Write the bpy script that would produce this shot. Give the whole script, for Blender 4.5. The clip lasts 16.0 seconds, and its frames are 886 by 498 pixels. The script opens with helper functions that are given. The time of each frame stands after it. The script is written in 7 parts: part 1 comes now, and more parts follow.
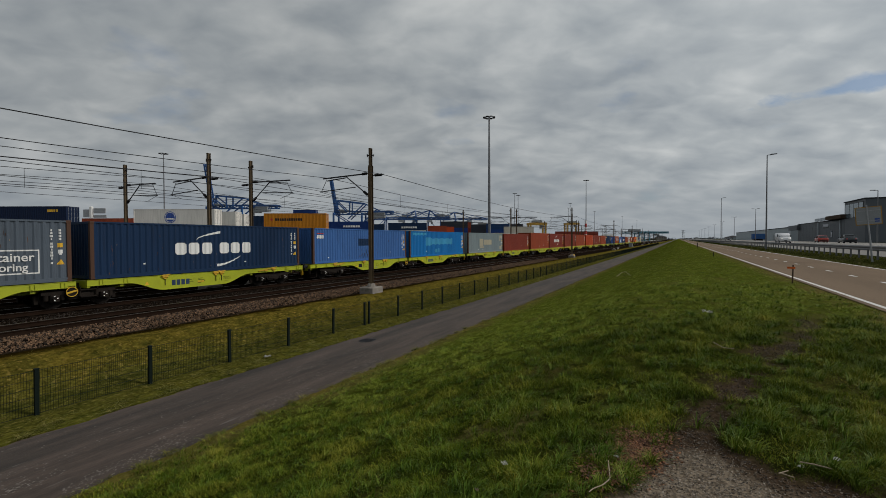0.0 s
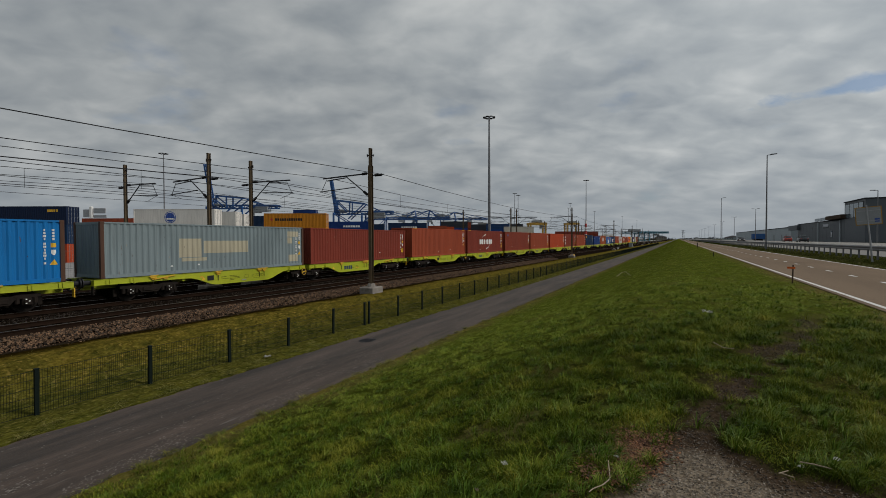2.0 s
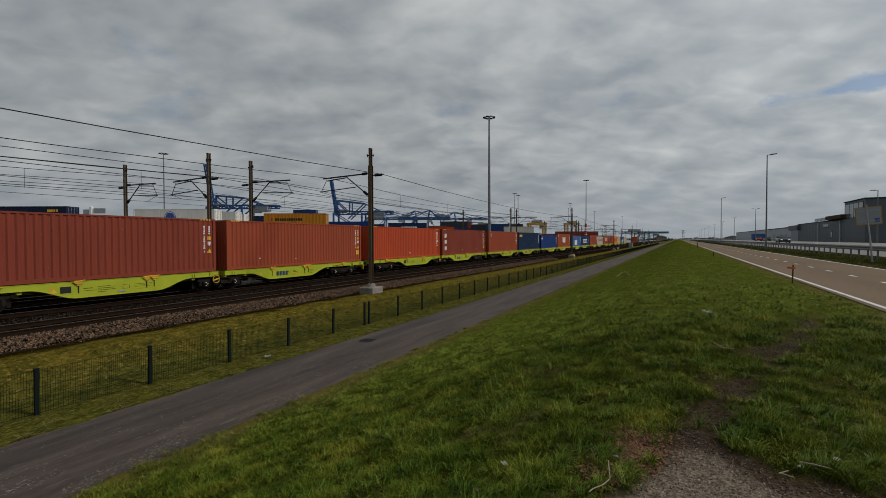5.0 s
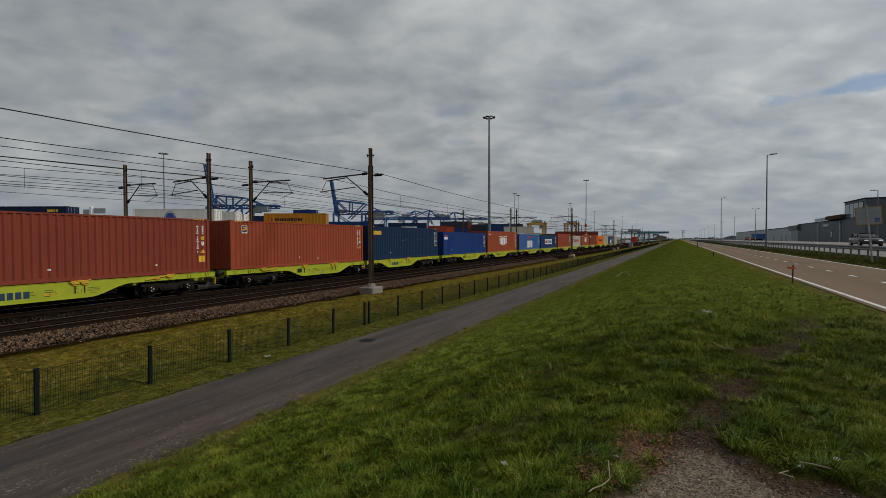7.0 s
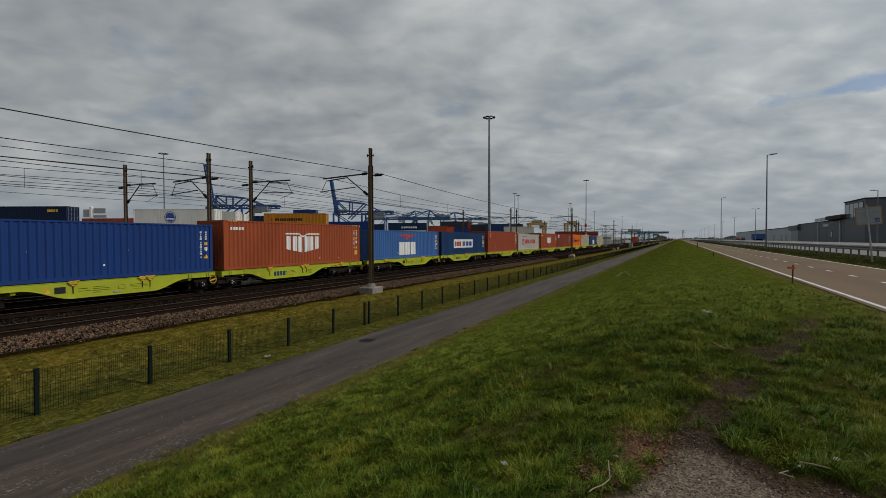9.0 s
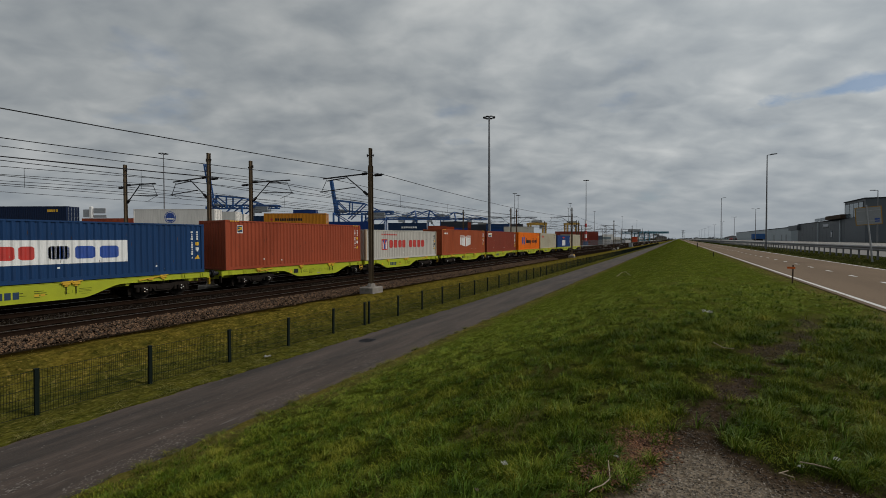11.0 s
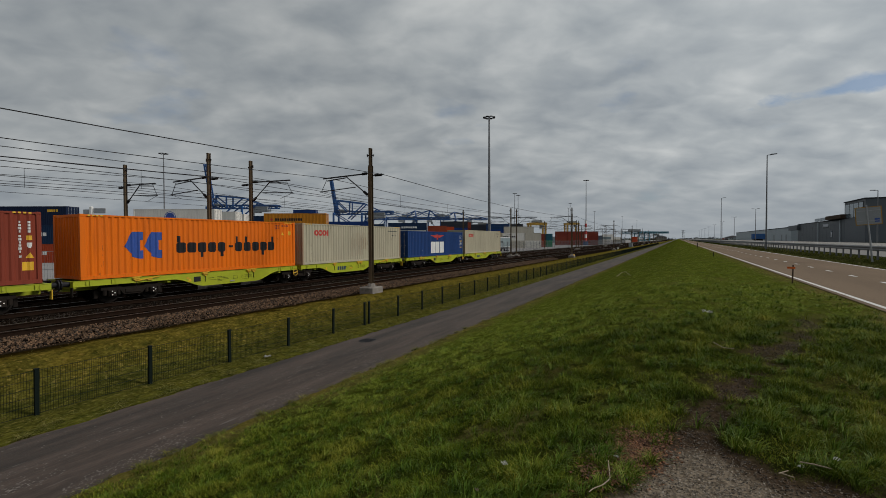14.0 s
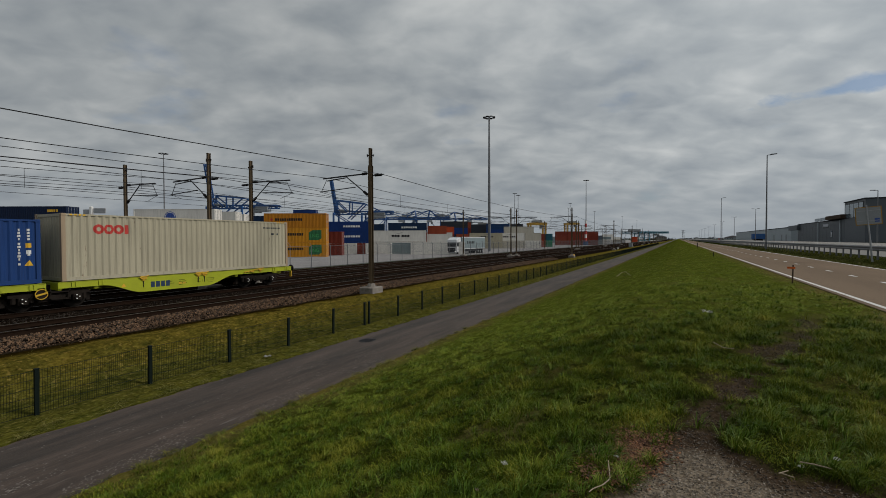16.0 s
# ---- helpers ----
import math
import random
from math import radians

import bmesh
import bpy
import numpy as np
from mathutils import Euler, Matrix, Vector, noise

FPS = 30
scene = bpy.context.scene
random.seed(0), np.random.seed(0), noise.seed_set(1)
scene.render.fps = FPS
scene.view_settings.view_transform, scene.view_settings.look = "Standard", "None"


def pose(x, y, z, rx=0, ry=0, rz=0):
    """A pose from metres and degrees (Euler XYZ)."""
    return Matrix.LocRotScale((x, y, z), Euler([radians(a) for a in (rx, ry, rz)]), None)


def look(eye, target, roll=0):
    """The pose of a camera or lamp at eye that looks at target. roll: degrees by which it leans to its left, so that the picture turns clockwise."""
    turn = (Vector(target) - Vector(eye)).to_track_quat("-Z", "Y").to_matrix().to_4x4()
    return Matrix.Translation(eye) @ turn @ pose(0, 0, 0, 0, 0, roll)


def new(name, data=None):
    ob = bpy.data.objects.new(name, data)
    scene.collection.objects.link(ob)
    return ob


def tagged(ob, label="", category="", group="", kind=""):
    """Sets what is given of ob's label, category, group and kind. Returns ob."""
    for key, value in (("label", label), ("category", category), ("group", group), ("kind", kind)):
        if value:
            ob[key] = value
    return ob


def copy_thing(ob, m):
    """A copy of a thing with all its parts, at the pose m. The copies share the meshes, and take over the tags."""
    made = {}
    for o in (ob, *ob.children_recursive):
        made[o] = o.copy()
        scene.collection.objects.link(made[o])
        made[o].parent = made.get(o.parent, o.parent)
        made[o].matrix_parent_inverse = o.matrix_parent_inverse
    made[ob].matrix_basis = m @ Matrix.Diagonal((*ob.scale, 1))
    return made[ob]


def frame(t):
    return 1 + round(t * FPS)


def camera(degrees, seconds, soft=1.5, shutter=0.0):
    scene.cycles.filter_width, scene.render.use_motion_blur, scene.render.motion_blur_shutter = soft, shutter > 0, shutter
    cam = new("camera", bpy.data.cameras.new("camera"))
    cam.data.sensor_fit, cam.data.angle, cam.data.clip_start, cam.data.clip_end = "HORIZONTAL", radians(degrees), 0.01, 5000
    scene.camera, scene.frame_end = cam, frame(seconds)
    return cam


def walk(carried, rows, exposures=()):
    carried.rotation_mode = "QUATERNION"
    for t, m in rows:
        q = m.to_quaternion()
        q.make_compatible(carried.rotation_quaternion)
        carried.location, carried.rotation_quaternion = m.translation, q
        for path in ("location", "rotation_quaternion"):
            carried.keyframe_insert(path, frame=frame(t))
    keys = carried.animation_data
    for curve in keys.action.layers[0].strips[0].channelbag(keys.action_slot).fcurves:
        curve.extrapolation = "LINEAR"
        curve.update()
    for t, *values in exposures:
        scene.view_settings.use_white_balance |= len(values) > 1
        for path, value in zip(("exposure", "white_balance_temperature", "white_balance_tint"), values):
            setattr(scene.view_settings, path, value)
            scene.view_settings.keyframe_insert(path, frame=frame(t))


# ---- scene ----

# Axes: Y runs along the tracks, X points from the tracks to the highway, z = 0 is the top of the rails.
TURN = 27.95                      # the view axis lies this far left of the tracks' direction
EYE_Z = 2.87
cam = camera(90.0, 16.0, soft=0.5)
DOWN = 1.206
ahead = Vector((-math.sin(radians(TURN)) * math.cos(radians(DOWN)), math.cos(radians(TURN)) * math.cos(radians(DOWN)),
                -math.sin(radians(DOWN))))
EYE = Vector((0, 0, EYE_Z))
STAND = look(EYE, EYE + ahead * 10, -0.2)
walk(cam, [(0, STAND), (16, STAND)], [(0, 0.12), (16, 0.12)])

# ---- sky and light ----
SUN_UP, SUN_TURN = 38, 66        # degrees: height, and direction clockwise from +Y


def cloudy_world():
    w = bpy.data.worlds.new("overcast_sky")
    scene.world = w
    w.use_nodes = True
    n, l = w.node_tree.nodes, w.node_tree.links
    n.clear()
    out = n.new("ShaderNodeOutputWorld")
    bg = n.new("ShaderNodeBackground")
    bg.inputs["Strength"].default_value = 0.10
    sky = n.new("ShaderNodeTexSky")
    sky.sky_type = "NISHITA"
    sky.sun_disc = False
    sky.sun_elevation, sky.sun_rotation = radians(SUN_UP), radians(SUN_TURN)
    co = n.new("ShaderNodeTexCoord")
    sep = n.new("ShaderNodeSeparateXYZ")
    l.new(co.outputs["Generated"], sep.inputs[0])

    def m(op, a, b=None, c=None):
        k = n.new("ShaderNodeMath")
        k.operation = op
        for i, v in enumerate((a, b, c)):
            if v is None:
                continue
            if isinstance(v, (int, float)):
                k.inputs[i].default_value = v
            else:
                l.new(v, k.inputs[i])
        return k.outputs[0]

    up = m("ADD", m("MAXIMUM", sep.outputs["Z"], 0.0), 0.24)
    comb = n.new("ShaderNodeCombineXYZ")
    # rows of cloud lie across the view
    high = m("ADD", m("MAXIMUM", sep.outputs["Z"], 0.0), 0.31)
    l.new(m("DIVIDE", sep.outputs["X"], high), comb.inputs[0])
    l.new(m("DIVIDE", sep.outputs["Y"], high), comb.inputs[1])
    mp = n.new("ShaderNodeMapping")
    mp.vector_type = "TEXTURE"
    mp.inputs["Rotation"].default_value = (0, 0, radians(28))
    mp.inputs["Scale"].default_value = (1.2, 0.95, 1)
    mp.inputs["Location"].default_value = (3.1, 0.7, 0)
    l.new(comb.outputs[0], mp.inputs[0])

    def cloud(scale, detail, rough, warp):
        t = n.new("ShaderNodeTexNoise")
        t.inputs["Scale"].default_value = scale
        t.inputs["Detail"].default_value = detail
        t.inputs["Roughness"].default_value = rough
        t.inputs["Distortion"].default_value = warp
        l.new(mp.outputs[0], t.inputs["Vector"])
        return t.outputs["Fac"]

    big = cloud(1.7, 2, 0.5, 0.0)
    small = cloud(7.0, 4, 0.46, 0.25)
    mix = m("ADD", m("MULTIPLY", big, 0.46), m("MULTIPLY", small, 0.54))
    ramp = n.new("ShaderNodeValToRGB")
    e = ramp.color_ramp.elements
    e[0].position, e[0].color = 0.36, (2.06, 2.30, 2.52, 1)
    e[1].position, e[1].color = 0.66, (3.86, 4.02, 4.05, 1)
    k = ramp.color_ramp.elements.new(0.50)
    k.color = (2.80, 3.02, 3.15, 1)
    l.new(mix, ramp.inputs[0])
    # the cloud is brighter towards the veiled sun
    dot = n.new("ShaderNodeVectorMath")
    dot.operation = "DOT_PRODUCT"
    l.new(co.outputs["Generated"], dot.inputs[0])
    dot.inputs[1].default_value = Vector((math.sin(radians(SUN_TURN)), math.cos(radians(SUN_TURN)), math.tan(radians(SUN_UP)))).normalized()
    lift = n.new("ShaderNodeMapRange")
    lift.inputs["From Min"].default_value, lift.inputs["From Max"].default_value = 0.0, 1.0
    lift.inputs["To Min"].default_value, lift.inputs["To Max"].default_value = 1.0, 1.62
    l.new(dot.outputs["Value"], lift.inputs["Value"])
    lit = n.new("ShaderNodeMixRGB")
    lit.blend_type = "MULTIPLY"
    lit.inputs[0].default_value = 1.0
    l.new(ramp.outputs[0], lit.inputs[1])
    l.new(lift.outputs[0], lit.inputs[2])
    # a ragged gap where the blue shows, and a few thin places
    px, py = m("SUBTRACT", m("DIVIDE", sep.outputs["X"], up), 0.50), m("SUBTRACT", m("DIVIDE", sep.outputs["Y"], up), 1.95)
    along = m("DIVIDE", m("SUBTRACT", m("MULTIPLY", px, 0.92), m("MULTIPLY", py, 0.39)), 0.26)
    across = m("DIVIDE", m("ADD", m("MULTIPLY", px, 0.39), m("MULTIPLY", py, 0.92)), 0.060)
    far_off = m("SQRT", m("ADD", m("MULTIPLY", along, along), m("MULTIPLY", across, across)))
    torn = m("MULTIPLY_ADD", m("SUBTRACT", cloud(7.0, 5, 0.55, 0.0), 0.5), 4.5, m("SUBTRACT", 1.0, far_off))
    thin = m("MULTIPLY", m("SUBTRACT", cloud(2.6, 5, 0.5, 0.1), 0.64), 5.0)
    hole = n.new("ShaderNodeMapRange")
    hole.inputs["From Min"].default_value, hole.inputs["From Max"].default_value = 0.0, 0.9
    hole.inputs["To Max"].default_value = 0.75
    l.new(m("MAXIMUM", torn, thin), hole.inputs["Value"])
    blend = n.new("ShaderNodeMixRGB")
    l.new(hole.outputs[0], blend.inputs[0])
    l.new(lit.outputs[0], blend.inputs[1])
    blue = n.new("ShaderNodeMixRGB")
    blue.blend_type = "MULTIPLY"
    blue.inputs[0].default_value = 1.0
    blue.inputs[2].default_value = (0.55, 0.60, 0.66, 1)
    l.new(sky.outputs[0], blue.inputs[1])
    l.new(blue.outputs[0], blend.inputs[2])
    # near the horizon the cloud goes even and a little hazy
    haze = n.new("ShaderNodeMapRange")
    haze.inputs["From Min"].default_value, haze.inputs["From Max"].default_value = 0.0, 0.16
    haze.inputs["To Min"].default_value, haze.inputs["To Max"].default_value = 0.75, 0.0
    l.new(sep.outputs["Z"], haze.inputs["Value"])
    hz = n.new("ShaderNodeMixRGB")
    l.new(haze.outputs[0], hz.inputs[0])
    l.new(blend.outputs[0], hz.inputs[1])
    hz.inputs[2].default_value = (2.55, 2.85, 3.15, 1)
    l.new(hz.outputs[0], bg.inputs[0])
    l.new(bg.outputs[0], out.inputs[0])


cloudy_world()
sun = new("sun", bpy.data.lights.new("sun", "SUN"))
sun.data.energy, sun.data.angle, sun.data.color = 1.95, radians(13), (1.0, 0.96, 0.9)
sun_way = Vector((math.sin(radians(SUN_TURN)), math.cos(radians(SUN_TURN)), math.tan(radians(SUN_UP))))
sun.matrix_world = look(sun_way * 60, (0, 0, 0))


# ---- materials ----
def surface(name, colour, rough=0.7, metal=0.0, second=None, scale=3.0, spread=0.5, bump=0.0, bump_scale=60.0,
            fine=0.12, stretch=(1, 1, 1), spots=None, spot_scale=1.0, spot_cut=0.62, vary=0.0, dirt=0.0):
    """A procedural surface: base colour, large stains towards a second colour, fine grain, relief, spots of a third colour."""
    m = bpy.data.materials.new(name)
    m.use_nodes = True
    n, l = m.node_tree.nodes, m.node_tree.links
    b = n["Principled BSDF"]
    b.inputs["Roughness"].default_value = rough
    b.inputs["Metallic"].default_value = metal
    b.inputs["Specular IOR Level"].default_value = 0.5 if rough < 0.6 else (0.12 if rough < 0.88 else 0.0)
    co = n.new("ShaderNodeTexCoord")
    mp = n.new("ShaderNodeMapping")
    mp.inputs["Scale"].default_value = stretch
    l.new(co.outputs["Object"], mp.inputs[0])

    def noise_at(s, d=5, r=0.6):
        t = n.new("ShaderNodeTexNoise")
        t.inputs["Scale"].default_value, t.inputs["Detail"].default_value, t.inputs["Roughness"].default_value = s, d, r
        l.new(mp.outputs[0], t.inputs["Vector"])
        return t.outputs["Fac"]

    def mixed(fac, a, c, kind="MIX"):
        x = n.new("ShaderNodeMixRGB")
        x.blend_type = kind
        for i, v in enumerate((fac, a, c)):
            if isinstance(v, (int, float)):
                x.inputs[i].default_value = v
            elif isinstance(v, tuple):
                x.inputs[i].default_value = (*v, 1)
            else:
                l.new(v, x.inputs[i])
        return x.outputs[0]

    def ramped(fac, lo, hi, a=0.0, c=1.0):
        r = n.new("ShaderNodeMapRange")
        r.inputs["From Min"].default_value, r.inputs["From Max"].default_value = lo, hi
        r.inputs["To Min"].default_value, r.inputs["To Max"].default_value = a, c
        l.new(fac, r.inputs["Value"])
        return r.outputs[0]

    second = second or tuple(c * 0.72 for c in colour)
    col = mixed(ramped(noise_at(scale), 0.5 - spread / 2, 0.5 + spread / 2), colour, second)
    if spots:
        col = mixed(ramped(noise_at(spot_scale, 6, 0.65), spot_cut, spot_cut + 0.06), col, spots)
    grain = noise_at(bump_scale, 3, 0.6)
    col = mixed(1.0, col, ramped(grain, 0.25, 0.75, 1 - fine, 1 + fine), "MULTIPLY")
    if vary:
        info = n.new("ShaderNodeObjectInfo")
        col = mixed(1.0, col, ramped(info.outputs["Random"], 0, 1, 1 - vary, 1 + vary), "MULTIPLY")
    l.new(col, b.inputs["Base Color"])
    l.new(ramped(grain, 0.2, 0.8, max(rough - 0.12, 0.03), min(rough + 0.12, 1)), b.inputs["Roughness"])
    if bump:
        k = n.new("ShaderNodeBump")
        k.inputs["Strength"].default_value = 0.6
        k.inputs["Distance"].default_value = bump
        l.new(grain, k.inputs["Height"])
        l.new(k.outputs[0], b.inputs["Normal"])
    return m


def paint(name, colour, rust=0.6, rough=0.5):
    """Container paint: streaks that run down, faded patches, rust specks."""
    grey = sum(colour) / 3
    m = surface(name, colour, 0.62, 0.0, tuple(0.80 * c + 0.03 * grey for c in colour), 1.1, 0.55, 0.002, 90, 0.08,
                (1, 1, 0.25), (0.10, 0.045, 0.022), 5.5, 0.68)
    n, l = m.node_tree.nodes, m.node_tree.links
    p = n["Principled BSDF"]
    co, mp, t = n.new("ShaderNodeTexCoord"), n.new("ShaderNodeMapping"), n.new("ShaderNodeTexNoise")
    mp.inputs["Scale"].default_value = (5, 5, 0.22)
    t.inputs["Scale"].default_value, t.inputs["Detail"].default_value, t.inputs["Roughness"].default_value = 1.4, 6, 0.7
    l.new(co.outputs["Object"], mp.inputs[0])
    l.new(mp.outputs[0], t.inputs["Vector"])
    r, mix = n.new("ShaderNodeMapRange"), n.new("ShaderNodeMixRGB")
    r.inputs["From Min"].default_value, r.inputs["From Max"].default_value = 0.50, 0.80
    r.inputs["To Max"].default_value = 0.55
    l.new(t.outputs["Fac"], r.inputs["Value"])
    l.new(r.outputs[0], mix.inputs[0])
    l.new(p.inputs["Base Color"].links[0].from_socket, mix.inputs[1])
    mix.inputs[2].default_value = (0.30 * colour[0] + 0.012, 0.30 * colour[1] + 0.010, 0.30 * colour[2] + 0.008, 1)
    l.new(mix.outputs[0], p.inputs["Base Color"])
    return m


def glow(name, colour, strength):
    m = bpy.data.materials.new(name)
    m.use_nodes = True
    b = m.node_tree.nodes["Principled BSDF"]
    b.inputs["Base Color"].default_value = (*colour, 1)
    b.inputs["Emission Color"].default_value = (*colour, 1)
    b.inputs["Emission Strength"].default_value = strength
    return m


def glass(name, tint=(0.02, 0.025, 0.03)):
    m = bpy.data.materials.new(name)
    m.use_nodes = True
    b = m.node_tree.nodes["Principled BSDF"]
    b.inputs["Base Color"].default_value = (*tint, 1)
    b.inputs["Roughness"].default_value = 0.05
    return m


# base colour darkened to stand in for shade between the blades
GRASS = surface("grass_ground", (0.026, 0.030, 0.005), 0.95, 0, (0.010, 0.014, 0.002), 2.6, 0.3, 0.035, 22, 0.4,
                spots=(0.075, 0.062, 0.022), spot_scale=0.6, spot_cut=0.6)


def worn_ground(m):
    """Let soil and grit show through the grass where the ground is worn, and lighten it away from the camera."""
    n, l = m.node_tree.nodes, m.node_tree.links
    p = n["Principled BSDF"]
    col = p.inputs["Base Color"].links[0].from_socket
    co = n.new("ShaderNodeTexCoord")

    def tex(scale, lo, hi, a, b):
        t, r = n.new("ShaderNodeTexNoise"), n.new("ShaderNodeValToRGB")
        t.inputs["Scale"].default_value, t.inputs["Detail"].default_value, t.inputs["Roughness"].default_value = scale, 8, 0.7
        l.new(co.outputs["Object"], t.inputs["Vector"])
        r.color_ramp.elements[0].position, r.color_ramp.elements[0].color = lo, (*a, 1)
        r.color_ramp.elements[1].position, r.color_ramp.elements[1].color = hi, (*b, 1)
        l.new(t.outputs["Fac"], r.inputs[0])
        return r.outputs[0]

    for key, other in (("wear", tex(7, 0.3, 0.72, (0.014, 0.009, 0.005), (0.080, 0.054, 0.035))), ("grit", tex(30, 0.34, 0.68, (0.044, 0.033, 0.024), (0.265, 0.212, 0.155))),
                       # distant ground painted lighter, for the bright blade tips seen at a low angle
                       ("far_lighten", tex(2.2, 0.30, 0.72, (0.022, 0.032, 0.004), (0.088, 0.100, 0.013))), ("dry", tex(9, 0.35, 0.68, (0.050, 0.046, 0.013), (0.155, 0.118, 0.040)))):
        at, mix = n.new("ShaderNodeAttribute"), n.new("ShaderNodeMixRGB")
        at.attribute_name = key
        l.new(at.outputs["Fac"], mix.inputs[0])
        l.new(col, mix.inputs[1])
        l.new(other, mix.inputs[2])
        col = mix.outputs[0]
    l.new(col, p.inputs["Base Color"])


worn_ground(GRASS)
MOSS = surface("dry_mossy_verge", (0.060, 0.052, 0.014), 0.95, 0, (0.022, 0.023, 0.007), 3.4, 0.34, 0.05, 15, 0.6,
               stretch=(1, 0.6, 1), spots=(0.082, 0.066, 0.024), spot_scale=9.0, spot_cut=0.57)


def banded_moss(m):
    """Moss that is brown and dark beside the ballast, then yellow, then grey-green down to the path."""
    n, l = m.node_tree.nodes, m.node_tree.links
    p = n["Principled BSDF"]
    co, sep, t, add, rng, ramp, mix = (n.new("ShaderNode" + k) for k in ("TexCoord", "SeparateXYZ", "TexNoise", "Math", "MapRange", "ValToRGB", "MixRGB"))
    t.inputs["Scale"].default_value, t.inputs["Detail"].default_value, t.inputs["Roughness"].default_value = 0.9, 6, 0.62
    l.new(co.outputs["Object"], t.inputs["Vector"])
    l.new(co.outputs["Object"], sep.inputs[0])
    add.operation = "MULTIPLY_ADD"
    add.inputs[1].default_value = 2.4
    l.new(t.outputs["Fac"], add.inputs[0])
    l.new(sep.outputs["X"], add.inputs[2])
    rng.inputs["From Min"].default_value, rng.inputs["From Max"].default_value = -15.6, -10.0
    l.new(add.outputs[0], rng.inputs["Value"])
    e = ramp.color_ramp.elements
    e[0].position, e[0].color = 0.04, (0.34, 0.25, 0.18, 1)
    e[1].position, e[1].color = 0.95, (1.3, 1.5, 0.9, 1)
    for pos, c in ((0.10, (0.7, 0.52, 0.32, 1)), (0.17, (1.8, 1.5, 0.9, 1)), (0.32, (1.6, 1.45, 0.92, 1)), (0.50, (1.3, 1.4, 1.0, 1)), (0.74, (1.35, 1.4, 0.95, 1))):
        ramp.color_ramp.elements.new(pos).color = c
    l.new(rng.outputs[0], ramp.inputs[0])
    mix.blend_type = "MULTIPLY"
    mix.inputs[0].default_value = 1.0
    l.new(p.inputs["Base Color"].links[0].from_socket, mix.inputs[1])
    l.new(ramp.outputs[0], mix.inputs[2])
    l.new(mix.outputs[0], p.inputs["Base Color"])


banded_moss(MOSS)
TURF = surface("yellowed_turf", (0.115, 0.088, 0.022), 0.95, 0, (0.055, 0.052, 0.012), 3.0, 0.4, 0.03, 20, 0.5)
SOIL = surface("trodden_soil", (0.026, 0.019, 0.011), 0.95, 0, (0.012, 0.009, 0.006), 2.0, 0.4, 0.02, 40, 0.4)
PATH = surface("worn_dark_asphalt", (0.065, 0.046, 0.036), 0.86, 0, (0.023, 0.017, 0.013), 1.9, 0.28, 0.010, 45, 0.5,
               stretch=(1, 0.10, 1), spots=(0.105, 0.090, 0.080), spot_scale=6.5, spot_cut=0.63)
PATH.node_tree.nodes["Principled BSDF"].inputs["Specular IOR Level"].default_value = 0.18
PATH.node_tree.nodes["Principled BSDF"].inputs["Sheen Weight"].default_value = 0.055
LICHEN = surface("pale_worn_patch", (0.20, 0.178, 0.160), 0.95, 0, None, 5, 0.5, 0.004, 80, 0.3)
ROAD = surface("reddish_asphalt", (0.186, 0.140, 0.102), 0.9, 0, (0.150, 0.114, 0.085), 0.6, 0.5, 0.005, 80, 0.2, stretch=(1, 0.15, 1))
HIGHWAY = surface("grey_asphalt", (0.25, 0.24, 0.225), 0.9, 0, (0.20, 0.19, 0.18), 0.4, 0.5, 0.004, 60, 0.15, stretch=(1, 0.1, 1))
YARD = surface("concrete_yard", (0.26, 0.25, 0.245), 0.9, 0, (0.20, 0.19, 0.185), 0.25, 0.5, 0.004, 40, 0.12)
LINE = surface("white_road_paint", (0.62, 0.61, 0.58), 0.8, 0, (0.48, 0.47, 0.44), 3, 0.5, 0, 60, 0.12)
# bed, rail and sleeper colours darkened to stand in for shade by the train
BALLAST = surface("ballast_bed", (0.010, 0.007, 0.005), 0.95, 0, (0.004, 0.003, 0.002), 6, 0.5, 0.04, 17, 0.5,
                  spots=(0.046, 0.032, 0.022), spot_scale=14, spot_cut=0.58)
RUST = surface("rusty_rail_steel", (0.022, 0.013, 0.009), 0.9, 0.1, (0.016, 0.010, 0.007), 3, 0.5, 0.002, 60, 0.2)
RAILTOP = surface("polished_rail", (0.15, 0.135, 0.12), 0.5, 0.7, None, 2, 0.5, 0, 60, 0.1)
SLEEPER = surface("shade_darkened_sleeper", (0.017, 0.012, 0.009), 0.95, 0, (0.009, 0.007, 0.005), 3, 0.5, 0.006, 50, 0.25)
MASTST = surface("weathered_mast_steel", (0.125, 0.088, 0.052), 0.8, 0.1, (0.075, 0.056, 0.036), 1.5, 0.5, 0.002, 60, 0.2)
DARKST = surface("dark_steel", (0.030, 0.030, 0.033), 0.6, 0.4, None, 4, 0.5, 0.001, 60, 0.2)
WIRE = surface("dark_wire", (0.016, 0.016, 0.018), 0.6, 0.2, None, 4, 0.5, 0, 40, 0.1)
CONCRETE = surface("old_concrete", (0.27, 0.245, 0.215), 0.95, 0, (0.14, 0.125, 0.11), 3, 0.5, 0.008, 40, 0.2,
                   spots=(0.13, 0.115, 0.10), spot_scale=4, spot_cut=0.62)
GALV = surface("galvanised_steel", (0.36, 0.37, 0.38), 0.5, 0.6, (0.26, 0.27, 0.28), 2, 0.5, 0, 60, 0.1)
LAMPST = surface("grey_painted_pole", (0.16, 0.165, 0.175), 0.55, 0.3, None, 1, 0.5, 0, 60, 0.08)
GREENFENCE = surface("dark_green_coating", (0.004, 0.009, 0.007), 0.7, 0, None, 3, 0.5, 0, 60, 0.15)
